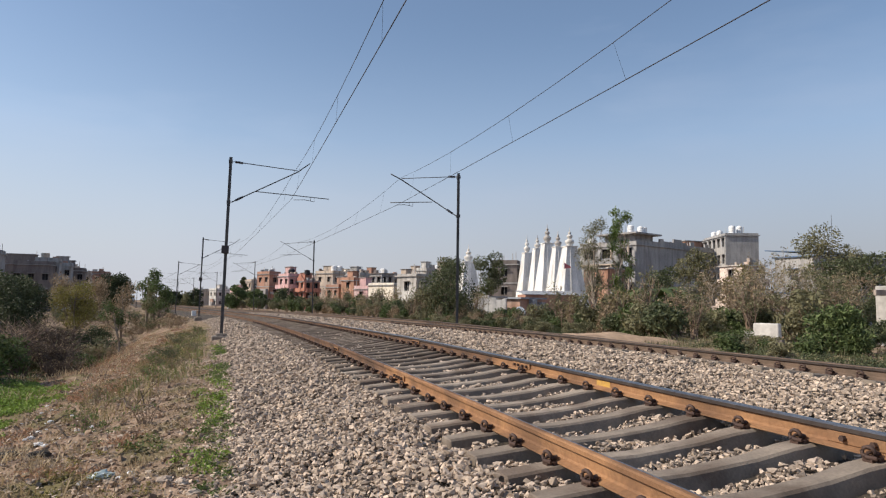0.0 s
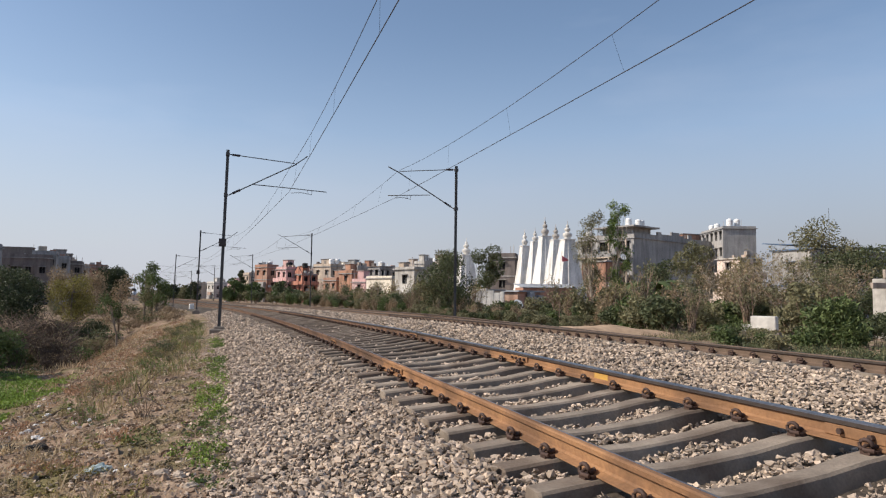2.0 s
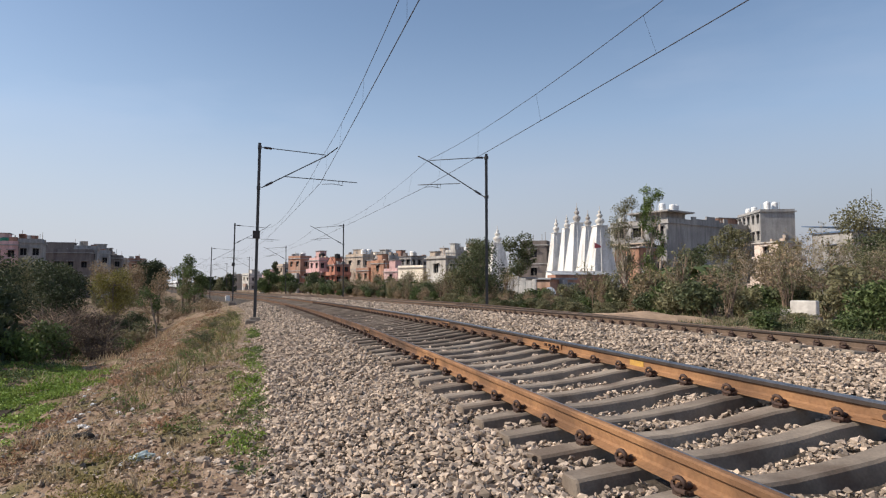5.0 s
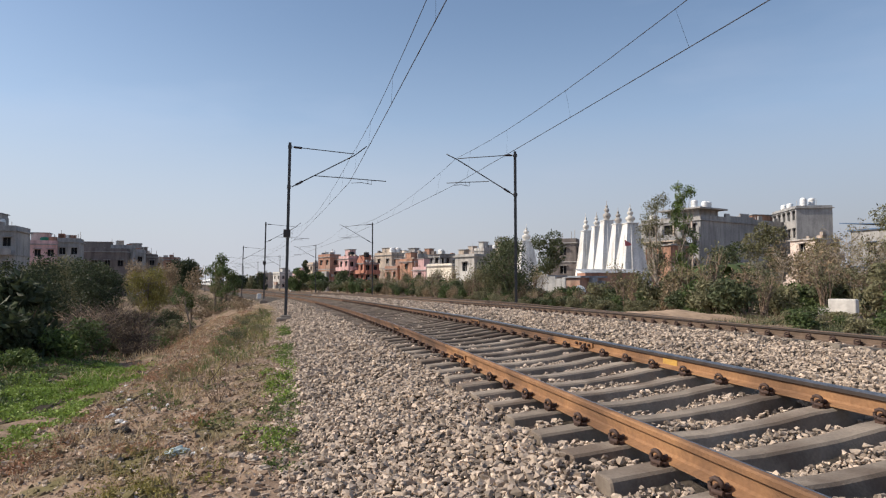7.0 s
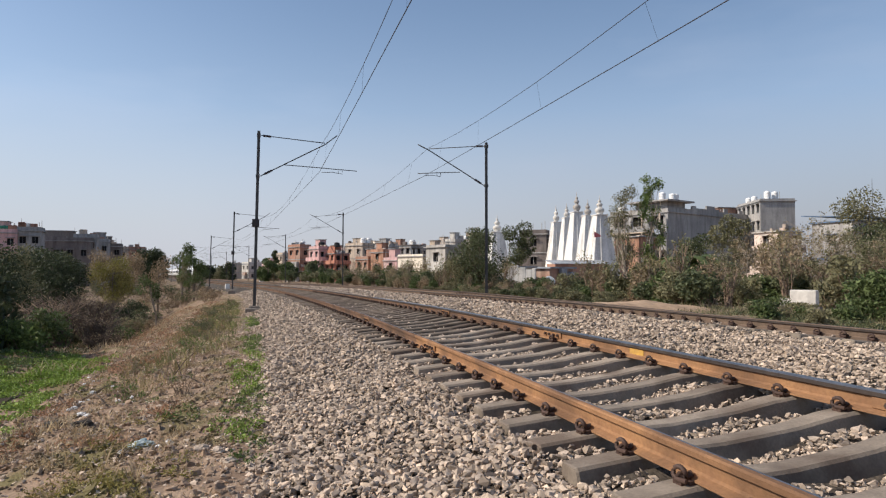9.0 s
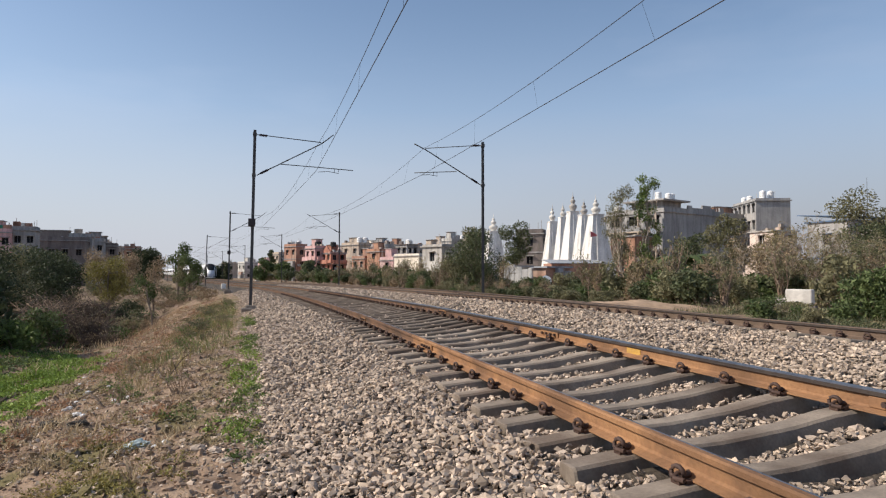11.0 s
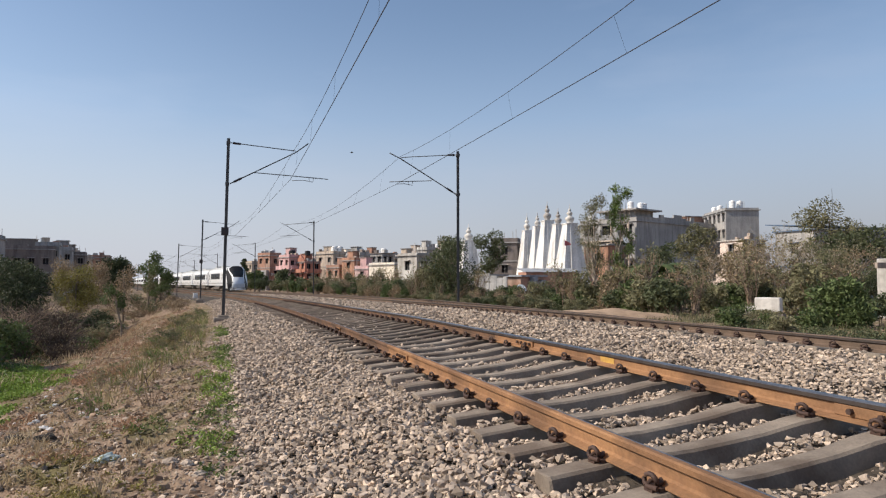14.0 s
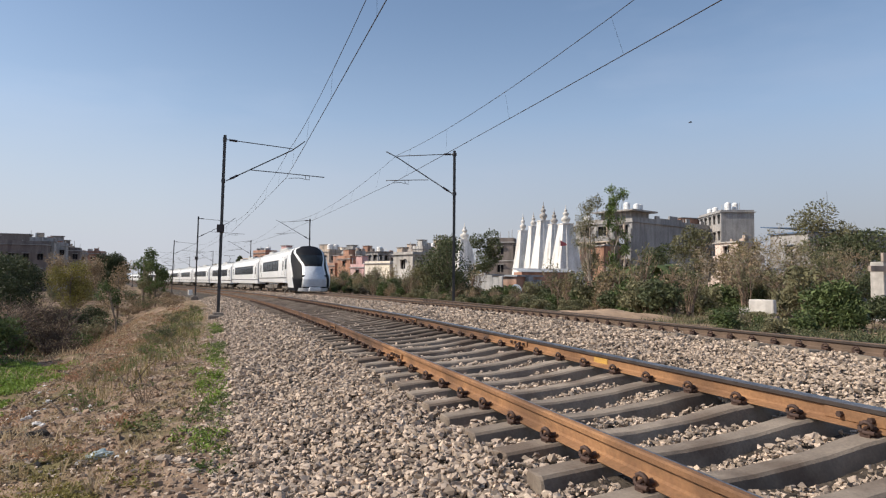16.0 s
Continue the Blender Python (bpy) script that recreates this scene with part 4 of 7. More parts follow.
def build_house(label, x, y, yaw, wide, deep, top, storeys, mat, cols=(2, 2), parapet=0.8, slab=True, balcony=False, base=-1.4, category="house", trim="grey_cement", win=(1.0, 1.2), plain=False):
    """Nearest corner at x, y. One face runs along local +x, the other along local +y."""
    wide, deep = max(wide, 2.0), max(deep, 2.0)
    h = top - parapet - base
    home = thing("house", label, category, "houses of the town", at=Matrix.Translation((x, y, 0)) @ Matrix.Rotation(radians(yaw), 4, "Z"))
    bm = bmesh.new()
    panes = wall_face(bm, (0, 0, 0), (1, 0, 0), (0, -1, 0), wide, base, h, storeys, cols[0], win)
    panes += wall_face(bm, (0, deep, 0), (0, -1, 0), (-1, 0, 0), deep, base, h, storeys, cols[1], win)
    for pts in (((wide, 0), (wide, deep)), ((wide, deep), (0, deep))):
        (ax, ay), (bx, by) = pts
        bm.faces.new([bm.verts.new(p) for p in ((ax, ay, base), (bx, by, base), (bx, by, base + h), (ax, ay, base + h))])
    part("wall", bm, mat, home)
    r = boxed(-0.25, wide + 0.25, -0.25, deep + 0.25, base + h, base + h + 0.16)
    part("roof", r, trim, home)
    if parapet > 0.2:
        t = bmesh.new()
        for a in ((0, wide, 0, 0.14), (0, wide, deep - 0.14, deep), (0, 0.14, 0.14, deep - 0.14), (wide - 0.14, wide, 0.14, deep - 0.14)):
            box(t, *a, base + h + 0.16, top)
        part("parapet", t, mat, home)
    rr = random.Random(int(x * 7 + y * 13))
    if parapet > 0.2 and wide > 2.8 and category == "house" and not plain and rr.random() < 0.7:
        f = rr.uniform(0.1, 0.4)
        rw, rd, rz = wide * 0.45, deep * 0.45, rr.uniform(1.3, 2.1)
        room = part("roof_room", boxed(wide * f, wide * f + rw, deep * 0.4, deep * 0.4 + rd, base + h + 0.16, top + rz), mat, home)
        part("roof_room_slab", boxed(wide * f - 0.2, wide * f + rw + 0.2, deep * 0.4 - 0.2, deep * 0.4 + rd + 0.2, top + rz, top + rz + 0.12), trim, room)
    for _ in range(3 if parapet > 0.2 else 0):
        px, py, ph = rr.uniform(0.2, wide - 0.2), rr.uniform(0.2, deep - 0.2), rr.uniform(0.5, 1.6)
        part("pipe", tube(bmesh.new(), [(px, py, top - 0.7), (px, py, top + ph)], 0.05, 5), trim, home)
    for _ in range(2):
        bx, bz = rr.uniform(0.2, max(0.3, wide - 1.0)), base + h * rr.uniform(0.35, 0.85)
        part("cooler_box", boxed(bx, bx + 0.75, -0.5, -0.02, bz, bz + 0.65, bevel=0.02), trim, home)
    if category == "house" and wide > 2.8 and not plain:
        for _ in range(4):
            cx, cy, cw = rr.uniform(0.1, wide - 1.2), rr.choice((0.1, deep - 1.1)), rr.uniform(0.4, 1.3)
            part("roof_clutter", boxed(cx, cx + cw, cy, cy + rr.uniform(0.3, 1.0), base + h + 0.16, top + rr.uniform(-0.1, 0.9)), rr.choice(("brick", "grey_cement", "white_lime", "brown_wall", "beige_plaster")), home)
        for _ in range(2):
            cy, cw, cz = rr.uniform(0, deep * 0.6), rr.uniform(1.2, 2.4), rr.uniform(0.3, 0.62)
            part("annex", boxed(-rr.uniform(0.5, 1.3), -0.01, cy, cy + cw, base, base + h * cz), rr.choice(("brick", mat, "grey_cement", "beige_plaster")), home)
    for q in panes:
        p = bmesh.new()
        d = (q[1] - q[0]).normalized()
        n = d.cross(Vector((0, 0, 1))) * 0.22
        shade_ = bmesh.new()
        hi = [q[3] - d * 0.15 + Vector((0, 0, 0.06)) + n, q[2] + d * 0.15 + Vector((0, 0, 0.06)) + n]
        ring = [shade_.verts.new(v + o) for v in hi for o in (Vector(), n * 2.0, n * 2.0 + Vector((0, 0, 0.09)), Vector((0, 0, 0.09)))]
        for ids in ((0, 1, 2, 3), (7, 6, 5, 4), (0, 4, 5, 1), (1, 5, 6, 2), (2, 6, 7, 3), (3, 7, 4, 0)):
            shade_.faces.new([ring[i] for i in ids])
        part("sunshade", shade_, trim, home)
        p.faces.new([p.verts.new(v) for v in q])
        bmesh.ops.solidify(p, geom=p.faces[:], thickness=0.03)
        win = part("window", p, "pane_dark", home, "dark window")
        c = sum(q, Vector()) / 4
        bar = bmesh.new()
        d = (q[1] - q[0]).normalized()
        n = d.cross(Vector((0, 0, 1)))
        mid = [(q[0] + q[1]) / 2 + n * 0.04, (q[3] + q[2]) / 2 + n * 0.04]
        tube(bar, mid, 0.035, 4)
        part("mullion", bar, trim, win)
    if slab:
        for k in range(1, storeys):
            z = base + k * h / storeys
            part("floor_slab", boxed(-0.12, wide + 0.1, -0.12, deep + 0.1, z - 0.09, z + 0.09), trim, home)
    if balcony:
        for k in range(1, storeys):
            z = base + k * h / storeys
            b = bmesh.new()
            box(b, -1.0, -0.05, 0.2, deep - 0.2, z - 0.08, z + 0.06)
            box(b, -1.0, -0.9, 0.2, deep - 0.2, z + 0.06, z + 0.85)
            part("balcony", b, mat, home)
            b = bmesh.new()
            box(b, 0.2, wide - 0.2, -0.9, -0.05, z - 0.08, z + 0.06)
            box(b, 0.2, wide - 0.2, -0.9, -0.8, z + 0.06, z + 0.85)
            part("balcony", b, mat, home)
    return home


def water_tank(x, y, z, r, h, mat, label):
    bm = lathe(bmesh.new(), [(r * 0.98, 0), (r, h * 0.08), (r, h * 0.3), (r * 0.96, h * 0.33), (r, h * 0.36), (r, h * 0.62), (r * 0.96, h * 0.65), (r, h * 0.68), (r, h * 0.82), (r * 0.8, h * 0.93), (r * 0.3, h * 0.97), (r * 0.28, h)], 14, (0, 0, 0))
    ob = part("water_tank", bm, mat, None, label, True, at=pose(x, y, z))
    tagged(ob, category="water tank", group="rooftop water tanks")


def on_house(x, y, yaw, a, b):
    p = Matrix.Rotation(radians(yaw), 4, "Z") @ Vector((a, b, 0))
    return x + p.x, y + p.y


# the row across the tracks
build_house("unplastered brick house with a cluttered roof", -43.5, 165, 49, 3.4, 5.4, 8.6, 3, "brick", (1, 2))
build_house("pink three-storey house with balconies", -37.5, 160, 44, 4.0, 4.8, 7.9, 3, "pink_plaster", (2, 2), balcony=True)
build_house("red plastered house with balconies and a gable", -33.2, 158, 39, 4.2, 4.9, 6.2, 3, "red_plaster", (2, 2), parapet=0.3, balcony=True)
build_house("beige flat-roofed house with white tanks", -29.2, 175, 54, 5.2, 6.7, 9.4, 3, "beige_plaster", (2, 2))
build_house("long bare brick house with orange walls", -23.7, 150, 44, 7.0, 5.2, 5.1, 2, "brick", (3, 2), slab=False)
build_house("grey cement house with a roof tank", -21.5, 170, 54, 4.0, 5.0, 8.8, 3, "grey_cement", (2, 2))
build_house("cream blank-walled cube of a house", -8.9, 120, 49, 3.4, 6.8, 4.7, 2, "cream_plaster", (1, 0), slab=False, parapet=0.5, win=(2.6, 1.8), plain=True)
build_house("grey house with a dark flat roof", -13.9, 150, 54, 3.9, 3.7, 7.7, 3, "grey_cement", (2, 2), parapet=0.1, trim="brown_wall")
build_house("beige house with a stepped roof", -7.7, 150, 54, 4.3, 3.5, 7.2, 3, "beige_plaster", (2, 1))
build_house("whitewashed house with a roof terrace", -4.1, 165, 54, 4.6, 3.2, 9.9, 3, "white_lime", (2, 1))
build_house("wide grey house behind the trees", -0.2, 180, 49, 10.5, 5.0, 10.6, 3, "beige_plaster", (4, 2))
build_house("brick house with a grey front", -15.9, 140, 54, 4.6, 4.0, 4.6, 2, "pink_plaster", (2, 1))
build_house("small weathered white house", -3.6, 90, 45, 2.7, 4.0, 5.1, 2, "white_lime", (1, 1), slab=False, parapet=0.4)
build_house("dark brown house beside the temple", 11.9, 105, 74, 3.0, 4.2, 8.1, 3, "brown_wall", (1, 1), plain=True)
build_house("low whitewashed shed among the bushes", 4.1, 60, 35, 2.0, 2.0, 1.7, 1, "white_lime", (1, 1), slab=False, parapet=0.1, category="shed")
build_house("low bare brick shed with a tin roof", 7.3, 62, 50, 4.2, 2.0, 1.6, 1, "brick", (1, 0), slab=False, parapet=0.05, trim="tin_sheet", category="shed")
gable = bmesh.new()
gv = [gable.verts.new(p) for p in ((0, 0, 0), (4.2, 0, 0), (2.1, 0, 1.9), (0, 0.3, 0), (4.2, 0.3, 0), (2.1, 0.3, 1.9))]
for f in ((0, 1, 2), (5, 4, 3), (0, 3, 4, 1), (1, 4, 5, 2), (2, 5, 3, 0)):
    gable.faces.new([gv[i] for i in f])
ob = part("gable_wall", gable, "red_plaster", None, "red plastered gable on a house roof", at=Matrix.Translation((-33.05, 158.0, 6.06)) @ Matrix.Rotation(radians(39 + 90), 4, "Z"))
tagged(ob, category="gable")
build_house("bare orange brick house wall beside the pink one", -19.7, 146, 52, 4.4, 4.0, 6.6, 3, "orange_brick", (1, 1), slab=False)
# a second row rising behind the first
for k, (hx, hw, top, mat, word) in enumerate(((-58.5, 5.0, 7.6, "beige_plaster", "beige"), (-50.5, 4.0, 8.6, "white_lime", "white"), (-41.5, 4.6, 9.4, "pink_plaster", "pale pink"), (-36.0, 4.2, 9.0, "brick", "brick"),
                                              (-31.0, 4.5, 9.6, "cream_plaster", "cream"), (-26.5, 4.0, 8.8, "beige_plaster", "beige"), (-21.5, 4.6, 9.7, "brick", "brown"), (-17.0, 3.6, 10.2, "grey_cement", "grey"),
                                              (-13.0, 3.8, 9.3, "white_lime", "white"), (-9.0, 4.4, 10.6, "beige_plaster", "beige"), (-4.0, 4.0, 11.3, "white_lime", "white"))):
    build_house("%s house behind the first row" % word, hx + 0.9, 198 + 5 * (k % 3), 42 + 5 * (k % 4), hw, 4.5, top, 3, mat, (2, 2), trim=("grey_cement", "white_lime", "brown_wall")[k % 3])
# farther houses along the bend
for k, (hx, hy, top, mat, word) in enumerate(((-84, 245, 5.6, "white_lime", "white"), (-73, 235, 4.8, "pink_plaster", "pink"), (-68, 250, 6.4, "beige_plaster", "beige"), (-58, 230, 5.6, "grey_cement", "grey"),
                                             (-96, 260, 5.5, "beige_plaster", "beige"), (-62, 215, 6.0, "brick", "brick"))):
    build_house("small distant %s house beyond the bend" % word, hx, hy, 48, 6.0, 5.5, top, 2, mat, (2, 2))
# the grey building with its frame, and its neighbours
GREY = build_house("large grey building with a blank wall and open balconies", 32.5, 110, 39, 28.0, 12.0, 12.1, 4, "grey_cement", (0, 3), slab=False, parapet=0.9, category="building", win=(2.8, 2.2))
part("roof_room", boxed(0.3, 5.6, 0.5, 6.6, 11.4, 13.05), "grey_cement", GREY)
part("roof_slab", boxed(-1.3, 6.3, -0.9, 7.4, 13.05, 13.32, bevel=0.03), "grey_cement", GREY, "overhanging concrete roof slab")
for k in range(1, 4):
    z = -1.4 + k * 3.15
    ledge = part("balcony", boxed(-1.3, -0.03, 0.6, 11.6, z - 0.12, z + 0.1), "beige_plaster", GREY, "open concrete balcony")
    for y0 in (0.7, 4.2, 7.8, 11.3):
        part("post", boxed(-1.25, -1.0, y0, y0 + 0.25, z + 0.1, z + 3.03), "beige_plaster", ledge)
    part("rail_wall", boxed(-1.28, -1.16, 1.0, 11.2, z + 0.1, z + 0.75), "grey_cement", ledge)
for x0, x1, z1 in ((7.0, 8.2, 12.7), (8.2, 11.4, 12.35), (11.4, 14.0, 12.95), (14.0, 15.4, 12.5), (17.0, 18.2, 12.8), (22.0, 23.2, 12.7)):
    part("parapet_block", boxed(x0, x1, 0.02, 0.3, 11.9, z1), "grey_cement", GREY)
build_house("narrow bare brick house beside the temple", 23.9, 95, 35, 3.9, 4.6, 6.5, 2, "orange_brick", (0, 1), slab=False, parapet=0.2)
build_house("orange brick top floor, half built", 48.5, 131, 20, 9.0, 5.0, 14.2, 4, "orange_brick", (3, 1), parapet=0.2, category="building")
build_house("unfinished concrete frame with wide openings", 51.8, 120, -2, 6.0, 11.0, 14.5, 5, "grey_cement", (0, 5), parapet=0.5, slab=False, category="building", win=(1.5, 1.9))
build_house("salmon house with white balcony bands", 38.8, 85, 20, 3.8, 4.0, 6.5, 3, "salmon_plaster", (2, 1), parapet=0.15, balcony=True, trim="white_lime")
build_house("long building with a blue sheet roof", 42.4, 75, 25, 18.0, 5.0, 7.0, 2, "grey_cement", (5, 1), parapet=0.1, trim="blue_sheet", category="building")
build_house("small white house behind the scrub", 45.0, 73, 25, 2.4, 2.5, 6.4, 2, "white_lime", (1, 0), slab=False, parapet=0.2)
roof = bmesh.new()
for k in range(60):
    box(roof, k * 0.32, k * 0.32 + 0.24, -0.8, 6.2, 0.0, 0.07)
box(roof, 0, 19.1, -0.8, 6.2, -0.04, 0.0)
ob = part("sheet_roof", roof, "blue_sheet", None, "corrugated blue metal roof sheets", at=Matrix.Translation((42.0, 74.6, 7.35)) @ Matrix.Rotation(radians(25), 4, "Z") @ Matrix.Rotation(radians(5), 4, "X"))
tagged(ob, category="roof")
# houses behind the trees on the other side
for row in (("pink three-storey house with dark balconies", -85.8, 110, 25, 6.2, 6.0, 9.0, 3, "pink_plaster", (3, 2), True), ("grey house beside the pink one", -80.6, 113, 25, 3.8, 4.0, 9.5, 3, "grey_cement", (2, 2), False),
            ("long dark brown house with few windows", -88.0, 125, 20, 12.0, 6.0, 8.4, 2, "brown_wall", (5, 2), False), ("grey house with a raised roof room", -82.0, 130, 25, 5.2, 5.0, 9.3, 3, "grey_cement", (3, 2), False),
            ("beige house behind bare trees", -100.6, 170, 25, 8.5, 6.0, 8.4, 3, "beige_plaster", (4, 2), False), ("tan house with a dark top floor", -103.5, 190, 25, 6.5, 6.0, 9.2, 3, "brick", (3, 2), False),
            ("grey house with a water tank", -74.5, 85, 20, 6.5, 6.0, 9.4, 3, "grey_cement", (3, 2), True), ("brown brick house behind the trees", -88.5, 150, 25, 6.0, 6.0, 8.3, 3, "brown_wall", (3, 2), False),
            ("grey cement house behind the trees", -86, 142, 25, 5.0, 5.0, 9.0, 3, "grey_cement", (3, 2), False), ("weathered brick house behind the trees", -97, 158, 25, 6.0, 5.0, 8.6, 3, "brick", (3, 2), False),
            ("tall brick house behind the trees", -108, 180, 25, 6.0, 5.0, 10.4, 3, "brick", (3, 2), False)):
    build_house(*row[:10], balcony=row[10])
for x, y, z, r, h, m, word in ((-29.5, 178, 9.4, 0.75, 1.5, "tank_white", "white"), (-28.0, 178.6, 9.4, 0.75, 1.5, "tank_white", "white"), (-37.5, 163, 7.7, 0.8, 1.4, "tank_black", "black"), (-43.5, 168, 8.4, 0.6, 1.1, "tank_white", "white"),
                               (-33, 160, 7.6, 0.7, 1.2, "tank_black", "black"), (-21.5, 173, 8.6, 0.7, 1.3, "tank_white", "white"), (-13.8, 153, 7.7, 0.7, 1.3, "tank_white", "white"), (-20, 153, 4.9, 0.7, 1.2, "tank_green", "green"),
                               (-4.2, 168, 9.6, 0.6, 1.2, "tank_white", "white"), (-1.6, 184, 10.4, 0.6, 1.3, "tank_white", "white"), (0.6, 185.5, 10.4, 0.6, 1.3, "tank_white", "white"),
                               (31.9, 111.1, 13.32, 0.55, 1.35, "tank_white", "white"), (32.5, 113.1, 13.32, 0.55, 1.35, "tank_white", "white"), (34.1, 112.8, 13.32, 0.55, 1.35, "tank_white", "white"), (34.8, 113.4, 13.32, 0.55, 1.35, "tank_white", "white"), (26.9, 118.6, 11.4, 0.75, 1.7, "tank_white", "white"), (52.9, 127.5, 14.2, 0.55, 1.3, "tank_white", "white"), (52.8, 124.8, 14.2, 0.55, 1.3, "tank_white", "white"), (53.4, 120.8, 14.2, 0.55, 1.8, "tank_white", "white"), (55.0, 121.3, 14.2, 0.55, 1.8, "tank_white", "white"),
                               (-83.5, 114, 8.3, 0.9, 1.5, "tank_green", "green"), (-84, 130, 7.7, 0.6, 1.2, "tank_black", "black"), (-82, 130.6, 7.7, 0.6, 1.2, "tank_black", "black"), (-72.5, 89, 8.7, 0.9, 2.0, "tank_white", "white")):
    water_tank(x, y, z, r, h, m, "%s plastic water tank on a flat roof" % word)
bm = tube(bmesh.new(), [(0, 0, 0), (0, 0, 6.2)], [0.05, 0.02], 5)
ob = part("antenna_mast", bm, "mast_steel", None, "thin grey antenna mast on a roof", at=pose(47.6, 80.0, 6.2))
tagged(ob, category="antenna")


# ---- temple ----
def spire(temple, x, y, base, cap, tip, half, yaw):
    """A square spire with a shallow raised rib on each face, flaring at the foot, under a stacked ball finial."""
    h = cap - base
    bm = bmesh.new()
    rings = []
    corner = ((-1, -1), (-0.42, -1), (-0.36, -1.05), (0.36, -1.05), (0.42, -1))
    for q in range(13):
        f = q / 12
        r = half * (1 - 0.62 * f ** 0.86)
        ring = []
        for k in range(4):
            c, s = round(math.cos(k * math.pi / 2)), round(math.sin(k * math.pi / 2))
            ring += [bm.verts.new(((ax * c - ay * s) * r, (ax * s + ay * c) * r, base + h * f)) for ax, ay in corner]
        rings.append(ring)
    n = len(rings[0])
    for a, b in zip(rings, rings[1:]):
        for j in range(n):
            bm.faces.new((a[j], a[(j + 1) % n], b[(j + 1) % n], b[j]))
    bm.faces.new(rings[-1])
    m = Matrix.Translation((x, y, 0)) @ Matrix.Rotation(radians(yaw), 4, "Z")
    sp = part("spire", bm, "temple_lime", temple, at=m)
    r = half * 0.38
    part("cornice", boxed(-r * 1.16, r * 1.16, -r * 1.16, r * 1.16, cap, cap + 0.13, bevel=0.03), "temple_lime", sp)
    f = tip - cap
    part("finial", lathe(bmesh.new(), [(r * 0.62, 0.13), (r * 0.5, f * 0.09), (r * 0.66, f * 0.16), (r * 0.8, f * 0.22), (r * 0.84, f * 0.28), (r * 0.72, f * 0.35), (r * 0.42, f * 0.40), (r * 0.3, f * 0.43), (r * 0.46, f * 0.48), (r * 0.56, f * 0.54),
                                     (r * 0.46, f * 0.6), (r * 0.24, f * 0.64), (r * 0.2, f * 0.67), (r * 0.32, f * 0.71), (r * 0.2, f * 0.76), (0.05, f * 0.8), (0.025, f)], 16, (0, 0, cap)), "white_lime", sp, "stacked ball finial")


temple = thing("temple", "whitewashed temple with five tapering spires", "temple")
for row in ((13.32, 104, 1.0, 9.07, 11.9, 1.55, 15), (14.55, 101, 1.0, 9.5, 11.8, 1.42, 15), (15.44, 97, 1.0, 10.0, 13.0, 1.8, 15), (16.34, 93, 1.0, 9.13, 11.5, 1.62, 15), (17.12, 88.5, 0.8, 8.8, 11.5, 1.98, 15)):
    spire(temple, *row)
part("hall", boxed(-3.6, 3.0, -4.0, 12.0, -1.3, 2.0, bevel=0.05), "white_lime", temple, at=Matrix.Translation((15.6, 93, 0)) @ Matrix.Rotation(radians(14), 4, "Z"))
small = thing("shrine", "small weathered shrine with one pointed spire", "shrine")
spire(small, 3.9, 100, -1.2, 7.3, 10.0, 2.1, 15)
tin = bmesh.new()
for k in range(22):
    box(tin, k * 0.3, k * 0.3 + 0.22, 0, 3.0, 0, 0.05)
box(tin, 0, 6.6, 0, 3.0, -0.03, 0.0)
ob = part("sheet_roof", tin, "tin_sheet", None, "grey corrugated tin roof", at=Matrix.Translation((8.8, 70, 2.1)) @ Matrix.Rotation(radians(14), 4, "Z") @ Matrix.Rotation(radians(8), 4, "X"))
tagged(ob, category="roof")
bm = boxed(0, 6.2, 0.2, 2.6, -1.4, 2.1)
ob = part("brick_shed", bm, "brick", None, "bare brick shed under a tin roof", at=Matrix.Translation((8.9, 70, 0)) @ Matrix.Rotation(radians(14), 4, "Z"))
tagged(ob, category="shed")


def dish(x, y, z, r):
    d = thing("satellite_dish", "pale round satellite dish on a short pole", "satellite dish", "satellite dishes", at=pose(x, y, z))
    bm = lathe(bmesh.new(), [(0.02, 0), (r * 0.5, r * 0.06), (r * 0.8, r * 0.16), (r, r * 0.26), (r * 0.98, r * 0.28)], 16)
    part("reflector", bm, "tank_white", d, at=pose(0, 0, 0, 60, 0, 20))
    part("pole", tube(bmesh.new(), [(0, 0.05, -1.6), (0, 0.05, 0)], 0.03, 6), "mast_steel", d)


dish(5.3, 45, 0.55, 0.36)
dish(25.6, 92, 6.8, 0.5)

# ---- walls beside the line ----
wall = thing("broken_wall", "broken whitewashed wall stub half hidden in scrub", "wall", at=pose(11.75, 24, -0.1, 0, 0, -48))
part("wall_block", boxed(-0.4, 0.5, -0.15, 0.15, 0.05, 0.58, bevel=0.05), "white_lime", wall)
part("broken_end", boxed(-0.75, -0.4, -0.13, 0.13, 0.0, 0.26, bevel=0.04), "white_lime", wall)
part("base", boxed(-0.7, 0.6, -0.13, 0.13, -0.6, 0.0), "brown_wall", wall, "dark brown base")
gate = thing("gate_pillar", "whitewashed gate pillar with a brown cross beam", "pillar", at=pose(17.55, 26, 0, 0, 0, 15))
part("pillar", boxed(-0.25, 0.5, -0.3, 0.3, -0.6, 1.95, bevel=0.04), "white_lime", gate)
part("side_wall", boxed(0.5, 3.0, -0.15, 0.15, -0.6, 1.5, bevel=0.03), "white_lime", gate)
part("cross_beam", boxed(-1.0, 0.0, -0.42, -0.3, 1.55, 1.78, bevel=0.02), "beige_plaster", gate)
part("post", boxed(-0.26, -0.12, -0.32, -0.2, 1.95, 2.3, bevel=0.01), "beige_plaster", gate)

